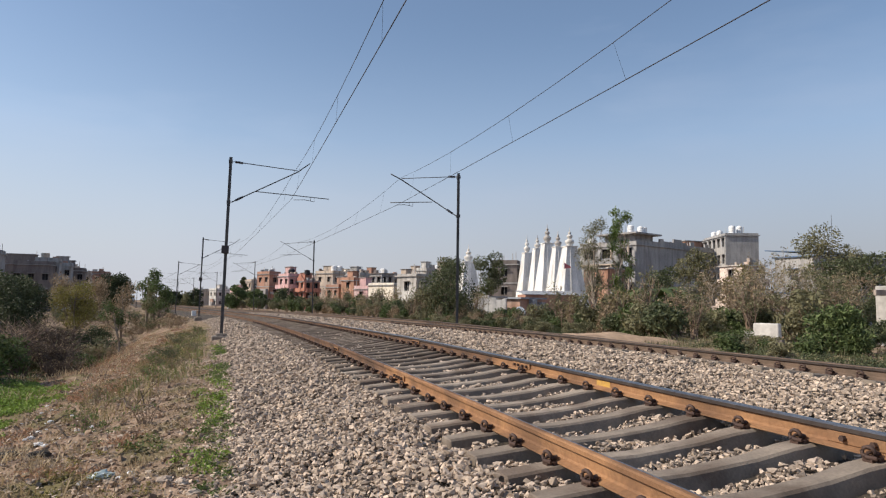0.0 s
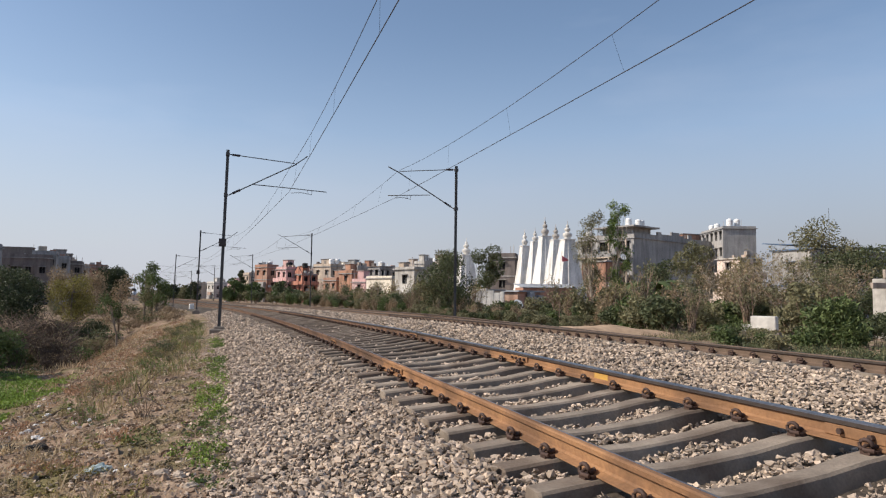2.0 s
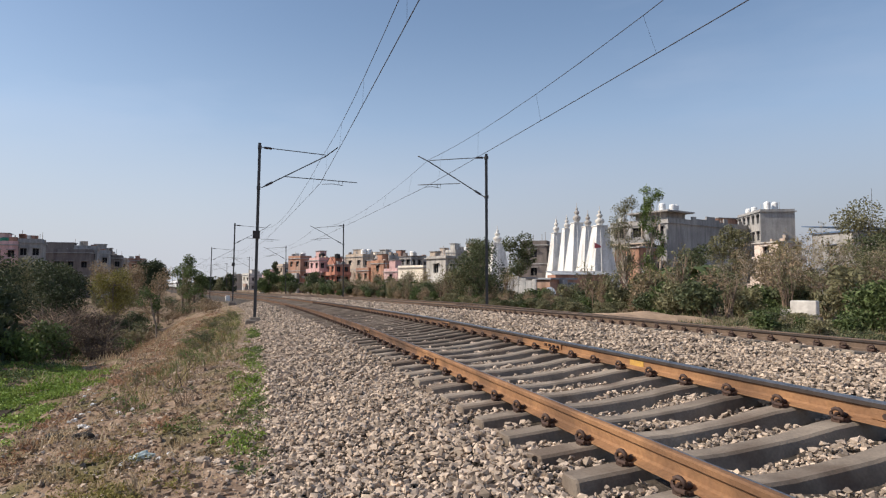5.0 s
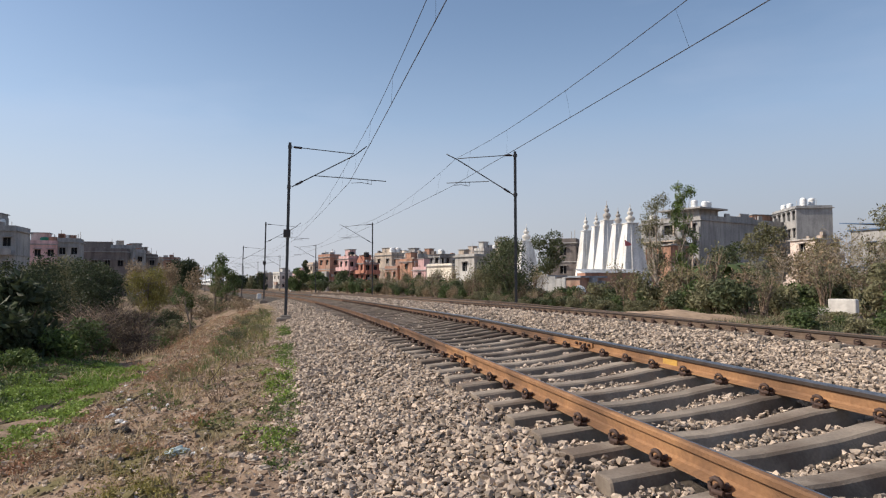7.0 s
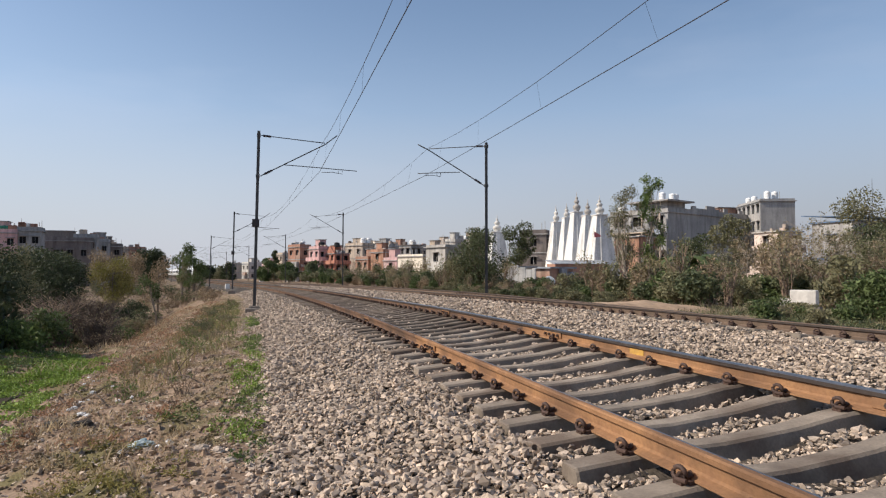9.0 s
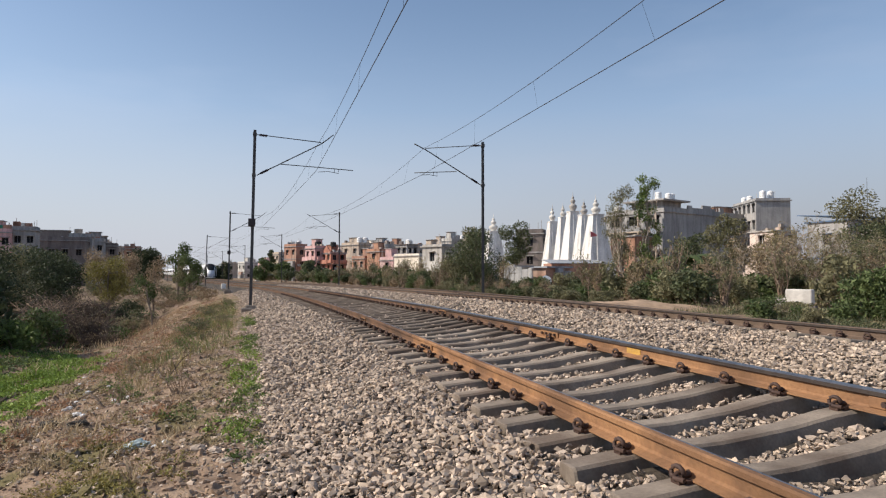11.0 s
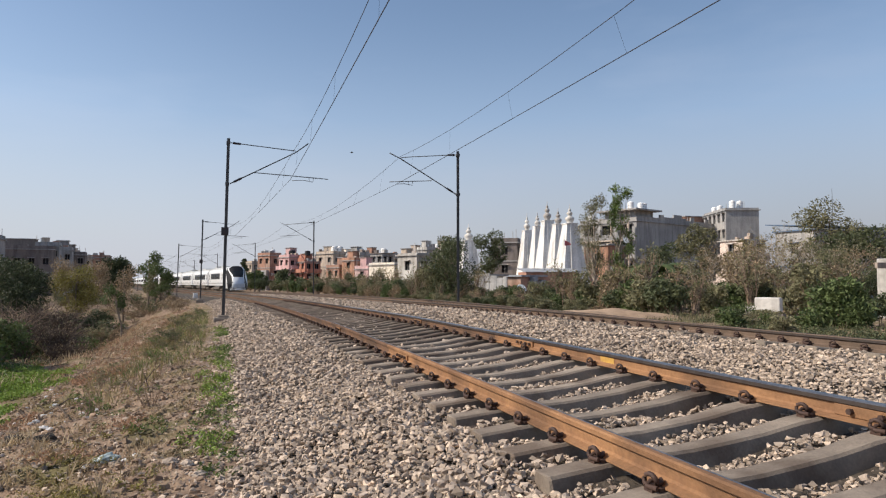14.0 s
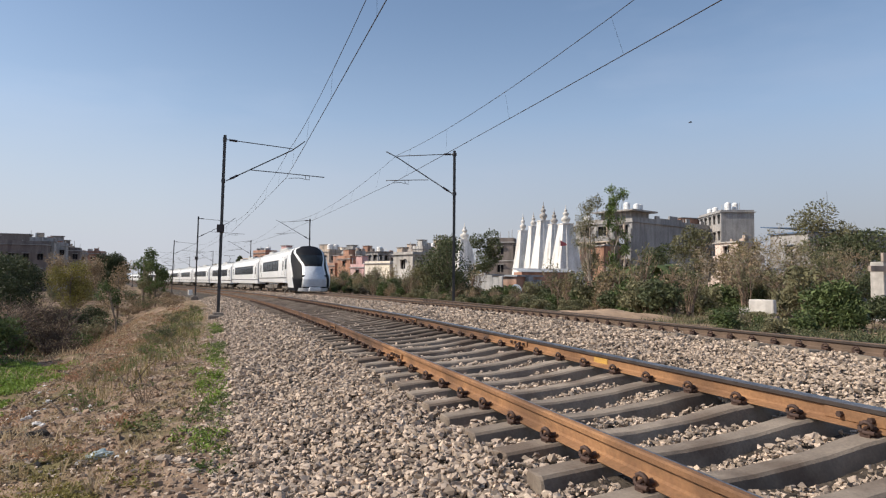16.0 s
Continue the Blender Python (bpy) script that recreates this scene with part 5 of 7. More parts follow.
ruin = thing("broken_wall", "crumbling whitewashed wall with an uneven top", "wall", at=pose(2.7, 57.5, 0, 0, 0, -14))
rnd = random.Random(21)
x = 0.0
while x < 2.7:
    w = rnd.uniform(0.35, 0.7)
    part("wall_block", boxed(x, x + w - 0.01, -0.14, 0.14, -1.6, rnd.uniform(1.25, 1.95), bevel=0.04), "white_lime", ruin)
    x += w
flag = thing("flag", "small red pennant on a thin white pole", "flag", at=pose(15.9, 86.0, 0, 0, 0, 10))
part("pole", tube(bmesh.new(), [(0, 0, 1.0), (0, 0, 6.7)], [0.04, 0.025], 6), "tank_white", flag)
cloth = bmesh.new()
cols = [[cloth.verts.new((0.02 + 0.15 * k, 0.06 * math.sin(k * 1.2), z)) for z in (5.75 + 0.02 * k, 6.55 - 0.085 * k)] for k in range(7)]
for a, b in zip(cols, cols[1:]):
    cloth.faces.new((a[0], b[0], b[1], a[1]))
bmesh.ops.solidify(cloth, geom=cloth.faces[:], thickness=0.015)
plaster("red_cloth", (0.62, 0.25, 0.26), (0.55, 0.20, 0.22), streak=0.1)
part("cloth", cloth, "red_cloth", flag)

heap = bmesh.new()
bmesh.ops.create_grid(heap, x_segments=24, y_segments=12, size=1)
for v in heap.verts:
    r = math.hypot(v.co.x, v.co.y)
    v.co.z = max(0, 1 - r ** 2.2) * (0.34 + 0.1 * noise.noise(v.co * 3)) - 0.06
    v.co.x, v.co.y = v.co.x * 3.3, v.co.y * 1.2
ob = part("sand_mound", heap, "sand", None, "low mound of tan sand beside the track", True, at=pose(5.1, 21.6, -0.12, 0, 0, 16))
tagged(ob, category="sand")
for x, y, w, h in ((-31.6, 84, 0.26, 0.25), (-41.9, 130, 0.5, 0.35)):
    bm = bmesh.new()
    box(bm, -w, w, -0.3, 0.3, -0.4, h, bevel=0.03)
    ob = part("concrete_block", bm, "tank_white", None, "whitewashed concrete block beside the tracks", at=pose(x, y, -0.5 - (0.15 if y > 100 else 0), 0, 0, 25))
    tagged(ob, category="concrete block", group="trackside blocks")


# ---- plants ----
def leaf_mat(name, c1, c2, translucent=0.25):
    m = surf(name, c1, c2, 0.5, 0.6, 0.0, fine=6, island=0.45, spec=0.3)
    n, l = m.node_tree.nodes, m.node_tree.links
    b, out = n["Principled BSDF"], n["Material Output"]
    t, mx = n.new("ShaderNodeBsdfTranslucent"), n.new("ShaderNodeMixShader")
    l.new(b.inputs["Base Color"].links[0].from_socket, t.inputs["Color"])
    mx.inputs[0].default_value = translucent
    l.new(b.outputs[0], mx.inputs[1])
    l.new(t.outputs[0], mx.inputs[2])
    l.new(mx.outputs[0], out.inputs["Surface"])
    M[name] = m


# leaf_shade: darker leaves, the ditch thicket's shade put into the colour
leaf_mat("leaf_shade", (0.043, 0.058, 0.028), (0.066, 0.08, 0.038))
leaf_mat("leaf_dark", (0.08, 0.095, 0.046), (0.11, 0.125, 0.06))
leaf_mat("leaf_green", (0.085, 0.118, 0.042), (0.12, 0.155, 0.058))
leaf_mat("leaf_bright", (0.11, 0.155, 0.045), (0.155, 0.20, 0.06))
leaf_mat("leaf_fresh", (0.13, 0.185, 0.055), (0.18, 0.235, 0.075))
leaf_mat("leaf_olive", (0.165, 0.16, 0.085), (0.22, 0.205, 0.115))
leaf_mat("leaf_haze", (0.25, 0.21, 0.11), (0.33, 0.275, 0.15), 0.4)
leaf_mat("leaf_yellow", (0.20, 0.18, 0.05), (0.26, 0.22, 0.07))
leaf_mat("leaf_dry", (0.25, 0.185, 0.115), (0.33, 0.25, 0.16))
leaf_mat("straw", (0.50, 0.39, 0.245), (0.37, 0.275, 0.165))
leaf_mat("grass", (0.19, 0.27, 0.05), (0.26, 0.34, 0.08))
leaf_mat("weed_olive", (0.22, 0.185, 0.075), (0.30, 0.25, 0.11))
leaf_mat("rust_leaf", (0.30, 0.165, 0.10), (0.38, 0.23, 0.14))
M["bark"] = surf("bark", (0.17, 0.13, 0.10), (0.24, 0.20, 0.16), 6, 0.9, 0.5, fine=25, spec=0.1)
M["bark_pale"] = surf("bark_pale", (0.42, 0.36, 0.29), (0.30, 0.25, 0.20), 4, 0.9, 0.4, fine=18, spec=0.1)
M["dark_twig"] = surf("dark_twig", (0.085, 0.065, 0.052), (0.14, 0.11, 0.09), 4, 0.9, 0.3, fine=18, spec=0.1)
M["dry_twig"] = surf("dry_twig", (0.20, 0.14, 0.10), (0.28, 0.21, 0.16), 4, 0.9, 0.3, fine=18, spec=0.1)


def leaves_mesh(name, lobes, count, size, mat, seed, shell=0.55, narrow=0.45, hang=0.0):
    """Leaves spread through ellipsoid lobes ((centre, radii)), thicker towards their skins."""
    rng = np.random.default_rng(seed)
    C = np.array([tuple(c) for c, _ in lobes], float)
    R = np.array([tuple(r) for _, r in lobes], float)
    vol = R.prod(1) ** 0.75
    k = rng.choice(len(lobes), count, p=vol / vol.sum())
    d = rng.normal(size=(count, 3))
    d /= np.linalg.norm(d, axis=1)[:, None]
    rad = shell + (1 - shell) * rng.uniform(0, 1, count) ** 0.7
    rad *= np.where(rng.uniform(0, 1, count) < 0.12, rng.uniform(1.0, 1.22, count), 1.0)
    p = C[k] + d * R[k] * rad[:, None]
    ax = rng.normal(size=(count, 3)) + d * 0.6
    ax[:, 2] -= hang
    ax /= np.linalg.norm(ax, axis=1)[:, None]
    si = np.cross(ax, rng.normal(size=(count, 3)))
    si /= np.linalg.norm(si, axis=1)[:, None] + 1e-9
    L = (size * rng.uniform(0.6, 1.4, count))[:, None]
    nrm = np.cross(ax, si)
    v = np.stack([p - ax * L * 0.5, p + si * L * narrow * 0.5 + nrm * L * 0.06, p + ax * L * 0.5, p - si * L * narrow * 0.5 + nrm * L * 0.06], 1)
    f = np.arange(count * 4).reshape(-1, 4)
    return raw_mesh(name, v.reshape(-1, 3), f, mat)


def limbs(bm, start, ends, r, seed, mi=0):
    rnd = random.Random(seed)
    for e in ends:
        a, b = Vector(start), Vector(e)
        a = a + Vector((0, 0, rnd.uniform(-0.25, 0.1) * (b - a).length))
        m1 = a.lerp(b, 0.35) + Vector([rnd.uniform(-0.12, 0.12) * (b - a).length for _ in range(3)])
        m2 = a.lerp(b, 0.7) + Vector([rnd.uniform(-0.1, 0.1) * (b - a).length for _ in range(3)])
        tube(bm, [a, m1, m2, b], [r, r * 0.7, r * 0.45, r * 0.18], 5, mi=mi)


def make_tree(name, label, x, y, base, top, radius, mat, seed, count, size, lobes=9, trunk=0.3, spread=1.0, bark="bark", category="tree", group="", shell=0.5, narrow=0.45, lean=0.0, slim=1.0):
    """A tapered trunk, limbs to each lobe, and a crown of single leaves. trunk: its bare share of the height."""
    rnd = random.Random(seed)
    h = top - base
    t = thing(name, label, category, group, at=pose(x, y, base))
    c0 = h * trunk
    lob = []
    for k in range(lobes):
        f = (k + 0.5) / lobes
        z = c0 + (h - c0) * (0.12 + 0.78 * f)
        env = math.sin(math.pi * min(max((z - c0) / (h - c0), 0.05), 0.98)) ** 0.6
        a, d = rnd.uniform(0, 6.28), radius * env * rnd.uniform(0.25, 0.75) * spread
        r = radius * rnd.uniform(0.32, 0.5)
        lob.append((Vector((math.cos(a) * d + lean * z / h, math.sin(a) * d, z)), (r, r, r * rnd.uniform(0.65, 0.95))))
    rt = max(0.04, h * 0.018) * slim
    bm = bmesh.new()
    mid = Vector((lean * 0.5 + rnd.uniform(-0.1, 0.1), rnd.uniform(-0.1, 0.1), h * 0.5))
    tube(bm, [(0, 0, -0.5), (lean * 0.1, 0, c0 * 0.5), mid, (lean * 0.8, 0, h * 0.82)], [rt * 1.3, rt, rt * 0.7, rt * 0.25], 7)
    limbs(bm, Vector((lean * 0.3, 0, max(c0 * 0.9, h * 0.2))), [c for c, _ in lob], rt * 0.5, seed + 1)
    part("trunk", bm, bark, t)
    part("crown", leaves_mesh("crown", lob, count, size, mat, seed + 2, shell, narrow), None, t)
    return t


def make_bush(name, label, x, y, base, h, r, mat, seed, count, size, lobes=8, category="bush", group="", flat=1.0, twig="dry_twig"):
    rnd = random.Random(seed)
    t = thing(name, label, category, group, at=pose(x, y, base))
    lob = []
    for k in range(lobes):
        a, d = rnd.uniform(0, 6.28), r * rnd.uniform(0.1, 0.72)
        rr = r * rnd.uniform(0.28, 0.46)
        z = h * rnd.uniform(0.2, 0.78) * (1.1 - 0.5 * d / r)
        lob.append((Vector((math.cos(a) * d, math.sin(a) * d * flat, z)), (rr, rr, min(rr, h * 0.33) * rnd.uniform(0.8, 1.1))))
    bm = bmesh.new()
    limbs(bm, Vector((0, 0, -0.1)), [c for c, _ in lob], max(0.012, h * 0.014), seed)
    part("stem", bm, twig, t)
    part("leaves", leaves_mesh("leaves", lob, count, size, mat, seed + 2, 0.35), None, t)
    return t


def make_scrub(name, label, x, y, base, h, r, seed, stems=14, mat="leaf_dry", leaves=500, size=0.1, twig="dry_twig", category="shrub", group="", arch=0.3, thick=1.0):
    """A thin, twiggy plant: bare branching stems with few leaves."""
    rnd = random.Random(seed)
    t = thing(name, label, category, group, at=pose(x, y, base))
    bm, tips = bmesh.new(), []
    for k in range(stems):
        a = rnd.uniform(0, 6.28)
        d, hh = r * rnd.uniform(0.15, 1.0), h * rnd.uniform(0.55, 1.0)
        e = Vector((math.cos(a) * d, math.sin(a) * d, hh))
        s0 = Vector((rnd.uniform(-0.2, 0.2) * r, rnd.uniform(-0.2, 0.2) * r, -0.15))
        m = s0.lerp(e, 0.5) + Vector((rnd.uniform(-0.1, 0.1) * r, rnd.uniform(-0.1, 0.1) * r, arch * h * 0.3))
        w = (h * 0.008 + 0.006) * thick
        tube(bm, [s0, m, e], [w, w * 0.7, w * 0.25], 4)
        for _ in range(4):
            b0 = m.lerp(e, rnd.uniform(-0.3, 0.8))
            b1 = b0 + Vector((rnd.uniform(-0.35, 0.35) * r, rnd.uniform(-0.35, 0.35) * r, rnd.uniform(0.0, 0.3) * h))
            tube(bm, [b0, b0.lerp(b1, 0.5) + Vector((0, 0, 0.03 * h)), b1], [w * 0.5, w * 0.35, w * 0.15], 3)
            tips.append(b1)
        tips.append(e)
    part("stem", bm, twig, t)
    if leaves:
        lob = [(p, (r * 0.16, r * 0.16, h * 0.09)) for p in tips]
        part("leaves", leaves_mesh("leaves", lob, leaves, size, mat, seed + 5, 0.1), None, t)
    return t


# beyond the second track
make_bush("bush", "dense bright green leafy bush beside the track", 10.0, 16.8, -0.15, 1.25, 1.1, "leaf_green", 21, 4600, 0.12, 15)
make_bush("bush", "small green bush against the pillar", 11.6, 17.6, -0.15, 0.9, 1.0, "leaf_dark", 22, 3000, 0.09)
make_bush("bush", "dusty olive weeds before the broken wall", 11.0, 22.6, -0.2, 0.32, 0.9, "leaf_olive", 18, 1300, 0.07)
make_bush("bush", "dusty olive weeds before the broken wall", 9.6, 22.0, -0.15, 0.6, 0.7, "leaf_green", 19, 1800, 0.07)
def bare_tree(label, x, y, base, h, r, seed, mat, leaves, size=0.09, bark="bark_pale", branches=15):
    """A slender, nearly bare tree: crooked thin trunk, rising branches, fine twigs, a few leaves at their tips."""
    rnd = random.Random(seed)
    t = thing("tree", label, "tree", "thin bare trees beyond the track", at=pose(x, y, base))
    trunk = [Vector((0, 0, -0.3))]
    for q in range(1, 8):
        trunk.append(Vector((rnd.uniform(-0.12, 0.12) + trunk[-1].x * 0.8, rnd.uniform(-0.12, 0.12) + trunk[-1].y * 0.8, h * q / 7)))
    w = 0.014 * h
    bm, tips = bmesh.new(), []
    tube(bm, trunk, [w * (1 - 0.12 * q) for q in range(8)], 6)
    for _ in range(branches):
        f = rnd.uniform(1.4, 6.4)
        a = trunk[int(f)].lerp(trunk[int(f) + 1], f % 1)
        ang, reach = rnd.uniform(0, 6.28), r * rnd.uniform(0.5, 1.0) * (1.15 - 0.09 * f)
        b = a + Vector((math.cos(ang) * reach, math.sin(ang) * reach, reach * rnd.uniform(0.5, 1.3)))
        m = a.lerp(b, 0.5) + Vector((rnd.uniform(-0.1, 0.1), rnd.uniform(-0.1, 0.1), -0.1 * reach))
        tube(bm, [a, m, b], [w * 0.45, w * 0.3, w * 0.12], 4)
        for _ in range(7):
            c = a.lerp(b, rnd.uniform(0.25, 1.0))
            d = c + Vector((rnd.gauss(0, 0.3) * r, rnd.gauss(0, 0.3) * r, rnd.uniform(-0.1, 0.45) * r))
            tube(bm, [c, c.lerp(d, 0.5) + Vector((0, 0, 0.04)), d], [w * 0.16, w * 0.12, w * 0.06], 3)
            tips.append(d)
    part("trunk", bm, bark, t)
    part("leaves", leaves_mesh("leaves", [(q, (r * 0.2, r * 0.2, r * 0.17)) for q in tips], leaves, size, mat, seed + 1, 0.05), None, t)


for row in ((13.25, 29, 2.5, 1.1, 501, "leaf_dry", 1100), (14.8, 29.5, 3.3, 1.0, 502, "leaf_haze", 900), (15.7, 29.2, 2.9, 1.1, 503, "leaf_olive", 1500), (17.0, 31, 3.0, 1.2, 504, "leaf_dry", 1500), (18.8, 32, 2.9, 1.2, 505, "leaf_olive", 1800),
            (12.2, 33, 2.2, 1.0, 506, "leaf_olive", 1300), (16.3, 34, 3.2, 1.2, 507, "leaf_haze", 1200), (20.4, 33, 2.9, 1.2, 508, "leaf_dry", 1500), (14.0, 34, 2.7, 1.2, 509, "leaf_dry", 1300)):
    bare_tree("slender half-bare tree with a pale crooked trunk", row[0], row[1], -0.3, *row[2:])
make_scrub("shrub", "brown straggling shrub with few leaves", 13.9, 28, -0.3, 2.0, 1.5, 23, 18, "leaf_olive", 1900, 0.09)
make_scrub("shrub", "brown straggling shrub with few leaves", 16.4, 29, -0.3, 2.2, 1.6, 24, 18, "leaf_dry", 1700, 0.09)
make_scrub("shrub", "brown straggling shrub with few leaves", 18.2, 31, -0.3, 2.6, 1.8, 25, 20, "leaf_olive", 2600, 0.1)
make_bush("bush", "dark green leafy bush under the bare trees", 11.3, 29.0, -0.3, 1.5, 1.3, "leaf_green", 510, 3200, 0.12, 12)
make_bush("bush", "dark green leafy bush under the bare trees", 9.4, 28.5, -0.3, 1.7, 1.4, "leaf_green", 511, 3600, 0.12, 12)
for x, y, h, sd in ((14.6, 30.6, 1.3, 513), (16.2, 30.0, 1.5, 514), (17.8, 31.6, 1.8, 515), (19.8, 33.0, 2.0, 516), (21.8, 34.5, 2.4, 517), (18.6, 35.5, 2.4, 518), (15.5, 33.5, 1.9, 519)):
    make_bush("bush", "dusty brown-green bush under the bare trees", x, y, -0.3, h, 1.5, ("leaf_olive", "leaf_dark", "leaf_dry")[sd % 3], sd, 2600, 0.13, 12)
make_bush("bush", "dark green leafy bush under the bare trees", 13.0, 30.5, -0.3, 1.4, 1.3, "leaf_dark", 512, 3200, 0.12, 12)
make_tree("tree", "thin leafy tree above dry scrub", 28.3, 48, -0.6, 6.9, 2.7, "leaf_olive", 26, 6500, 0.2, 15, 0.15)
make_tree("tree", "dark dense tree behind the scrub", 24.6, 41, -0.6, 4.2, 2.0, "leaf_dark", 57, 4600, 0.18, 11, 0.15)
make_tree("tree", "dark dense tree behind the scrub", 26.2, 40, -0.6, 4.4, 2.2, "leaf_dark", 27, 5000, 0.19, 11, 0.2)
make_tree("tree", "dark dense tree behind the scrub", 31.5, 43, -0.6, 4.8, 2.4, "leaf_dark", 28, 5000, 0.19, 11, 0.2)
make_tree("tree", "dusty green tree before the grey building", 19.6, 50, -0.6, 5.5, 2.0, "leaf_olive", 29, 4600, 0.2, 10, 0.2)
make_tree("tree", "dusty green tree before the grey building", 16.6, 49, -0.6, 3.9, 1.9, "leaf_dark", 30, 4200, 0.2, 10, 0.2)
make_tree("tree", "dusty brown-green tree before the houses", 23.0, 52, -0.6, 4.4, 1.9, "leaf_haze", 31, 3000, 0.2, 10, 0.2)
make_tree("tree", "tall slender tree with sparse dusty leaves", 16.6, 72, -0.6, 11.5, 1.95, "leaf_olive", 32, 4400, 0.19, 30, 0.12, bark="bark_pale", shell=0.1, slim=0.5)
make_tree("tree", "tall slender tree with a fresh green top", 19.5, 72, -0.6, 12.6, 1.65, "leaf_fresh", 33, 5600, 0.21, 28, 0.1, bark="bark_pale", shell=0.1, slim=0.5)
make_tree("tree", "broad dark tree behind the mast", 0.6, 48, -0.5, 4.4, 2.4, "leaf_dark", 34, 7000, 0.16, 14, 0.12)
make_tree("tree", "spreading olive tree beside the dark one", -0.9, 49, -0.5, 2.1, 1.6, "leaf_olive", 58, 4200, 0.15, 12, 0.1)
make_tree("tree", "dark round tree beside the shrine", 6.0, 85, -0.6, 7.7, 2.6, "leaf_dark", 35, 5200, 0.26, 12, 0.2)
make_tree("tree", "dark round tree beside the shrine", 0.6, 88, -0.6, 7.3, 2.4, "leaf_olive", 36, 4200, 0.26, 12, 0.2)
make_tree("tree", "dark pointed evergreen tree", -48.8, 160, -1.0, 7.6, 1.4, "leaf_dark", 37, 2200, 0.45, 8, 0.1)
make_tree("tree", "green roadside tree beyond the bend", -40.6, 130, -1.0, 4.2, 2.6, "leaf_green", 38, 2600, 0.4, 10, 0.12)
make_tree("tree", "green roadside tree beyond the bend", -36.0, 128, -1.0, 3.4, 2.2, "leaf_green", 39, 2200, 0.4, 10, 0.12)
make_tree("tree", "dark tree before the pink house", -31.0, 125, -1.0, 3.6, 2.4, "leaf_dark", 40, 2400, 0.38, 10, 0.1)
make_tree("tree", "dark tree before the pink house", -27.5, 122, -1.0, 2.4, 2.0, "leaf_dark", 41, 2000, 0.36, 10, 0.1)

# hedge of mixed weeds and bushes along the far side
HEDGE = []
for k, (mat, h, r, cnt, size, word) in enumerate((("leaf_dark", 1.6, 1.2, 1300, 0.19, "dark green"), ("leaf_olive", 1.8, 1.1, 1300, 0.17, "dusty olive"), ("leaf_green", 1.35, 1.1, 1200, 0.18, "green"),
                                                  ("leaf_dry", 1.3, 1.0, 1300, 0.12, "brown and dry"), ("leaf_olive", 2.3, 1.3, 1500, 0.19, "tall olive"))):
    HEDGE.append(make_bush("bush", "%s bush in the trackside hedge" % word, *line(20 + k * 1.7, 12.6 + 0.3 * k)[0].xy, -0.2, h, r, mat, 60 + k, cnt, size, 9, group="hedge along the tracks"))
for k, (mat, h, r, word) in enumerate((("leaf_dry", 1.7, 0.9, "dry brown"), ("leaf_olive", 2.6, 0.9, "thin olive"), ("leaf_haze", 2.1, 1.0, "pale straw-coloured"))):
    HEDGE.append(make_scrub("shrub", "%s twiggy shrub in the trackside hedge" % word, *line(21 + k * 2.3, 13.4 + 0.4 * k)[0].xy, -0.2, h, r, 66 + k, 16, mat, 620, 0.11, group="hedge along the tracks"))
rnd = random.Random(9)
for k in range(230):
    s = 11 + k * 0.36 + rnd.uniform(-0.5, 0.5)
    u = rnd.uniform(11.4, 13.4) + (1.6 if s < 26 else 0) + 1.5 * (k % 4)
    if s < 20 and u < 20:
        continue
    p = line(s, u, -0.25)[0]
    sc = rnd.uniform(0.65, 1.15) * (0.8 + 0.16 * (k % 4)) * (0.62 if 31 < s < 47 else 1)
    src = HEDGE[rnd.choice((0, 0, 1, 2, 2, 3, 4, 5, 6, 6, 7))]
    copy_thing(src, Matrix.Translation(p) @ Matrix.Rotation(rnd.uniform(0, 6.28), 4, "Z") @ Matrix.Diagonal((sc, sc, sc * rnd.uniform(0.8, 1.1), 1)))
for k in range(26):
    s, u = 88 + k * 3.2, rnd.uniform(11.5, 16)
    sc = rnd.uniform(1.0, 1.6)
    copy_thing(HEDGE[rnd.choice((0, 1, 2))], Matrix.Translation(line(s, u, -0.3)[0]) @ Matrix.Rotation(rnd.uniform(0, 6.28), 4, "Z") @ Matrix.Diagonal((sc, sc, sc, 1)))


for k in range(70):
    s, u = 13 + k * 0.5 + rnd.uniform(-0.4, 0.4), rnd.uniform(10.0, 11.9)
    p = line(s, u, -0.2)[0]
    if math.hypot(p.x - 5.1, p.y - 21.6) < 3.6 or math.hypot(p.x - 11, p.y - 23) < 1.5:
        continue
    sc = rnd.uniform(0.18, 0.42)
    copy_thing(HEDGE[rnd.choice((0, 1, 1, 2, 3, 4))], Matrix.Translation(p) @ Matrix.Rotation(rnd.uniform(0, 6.28), 4, "Z") @ Matrix.Diagonal((sc * 1.3, sc * 1.3, sc, 1)))


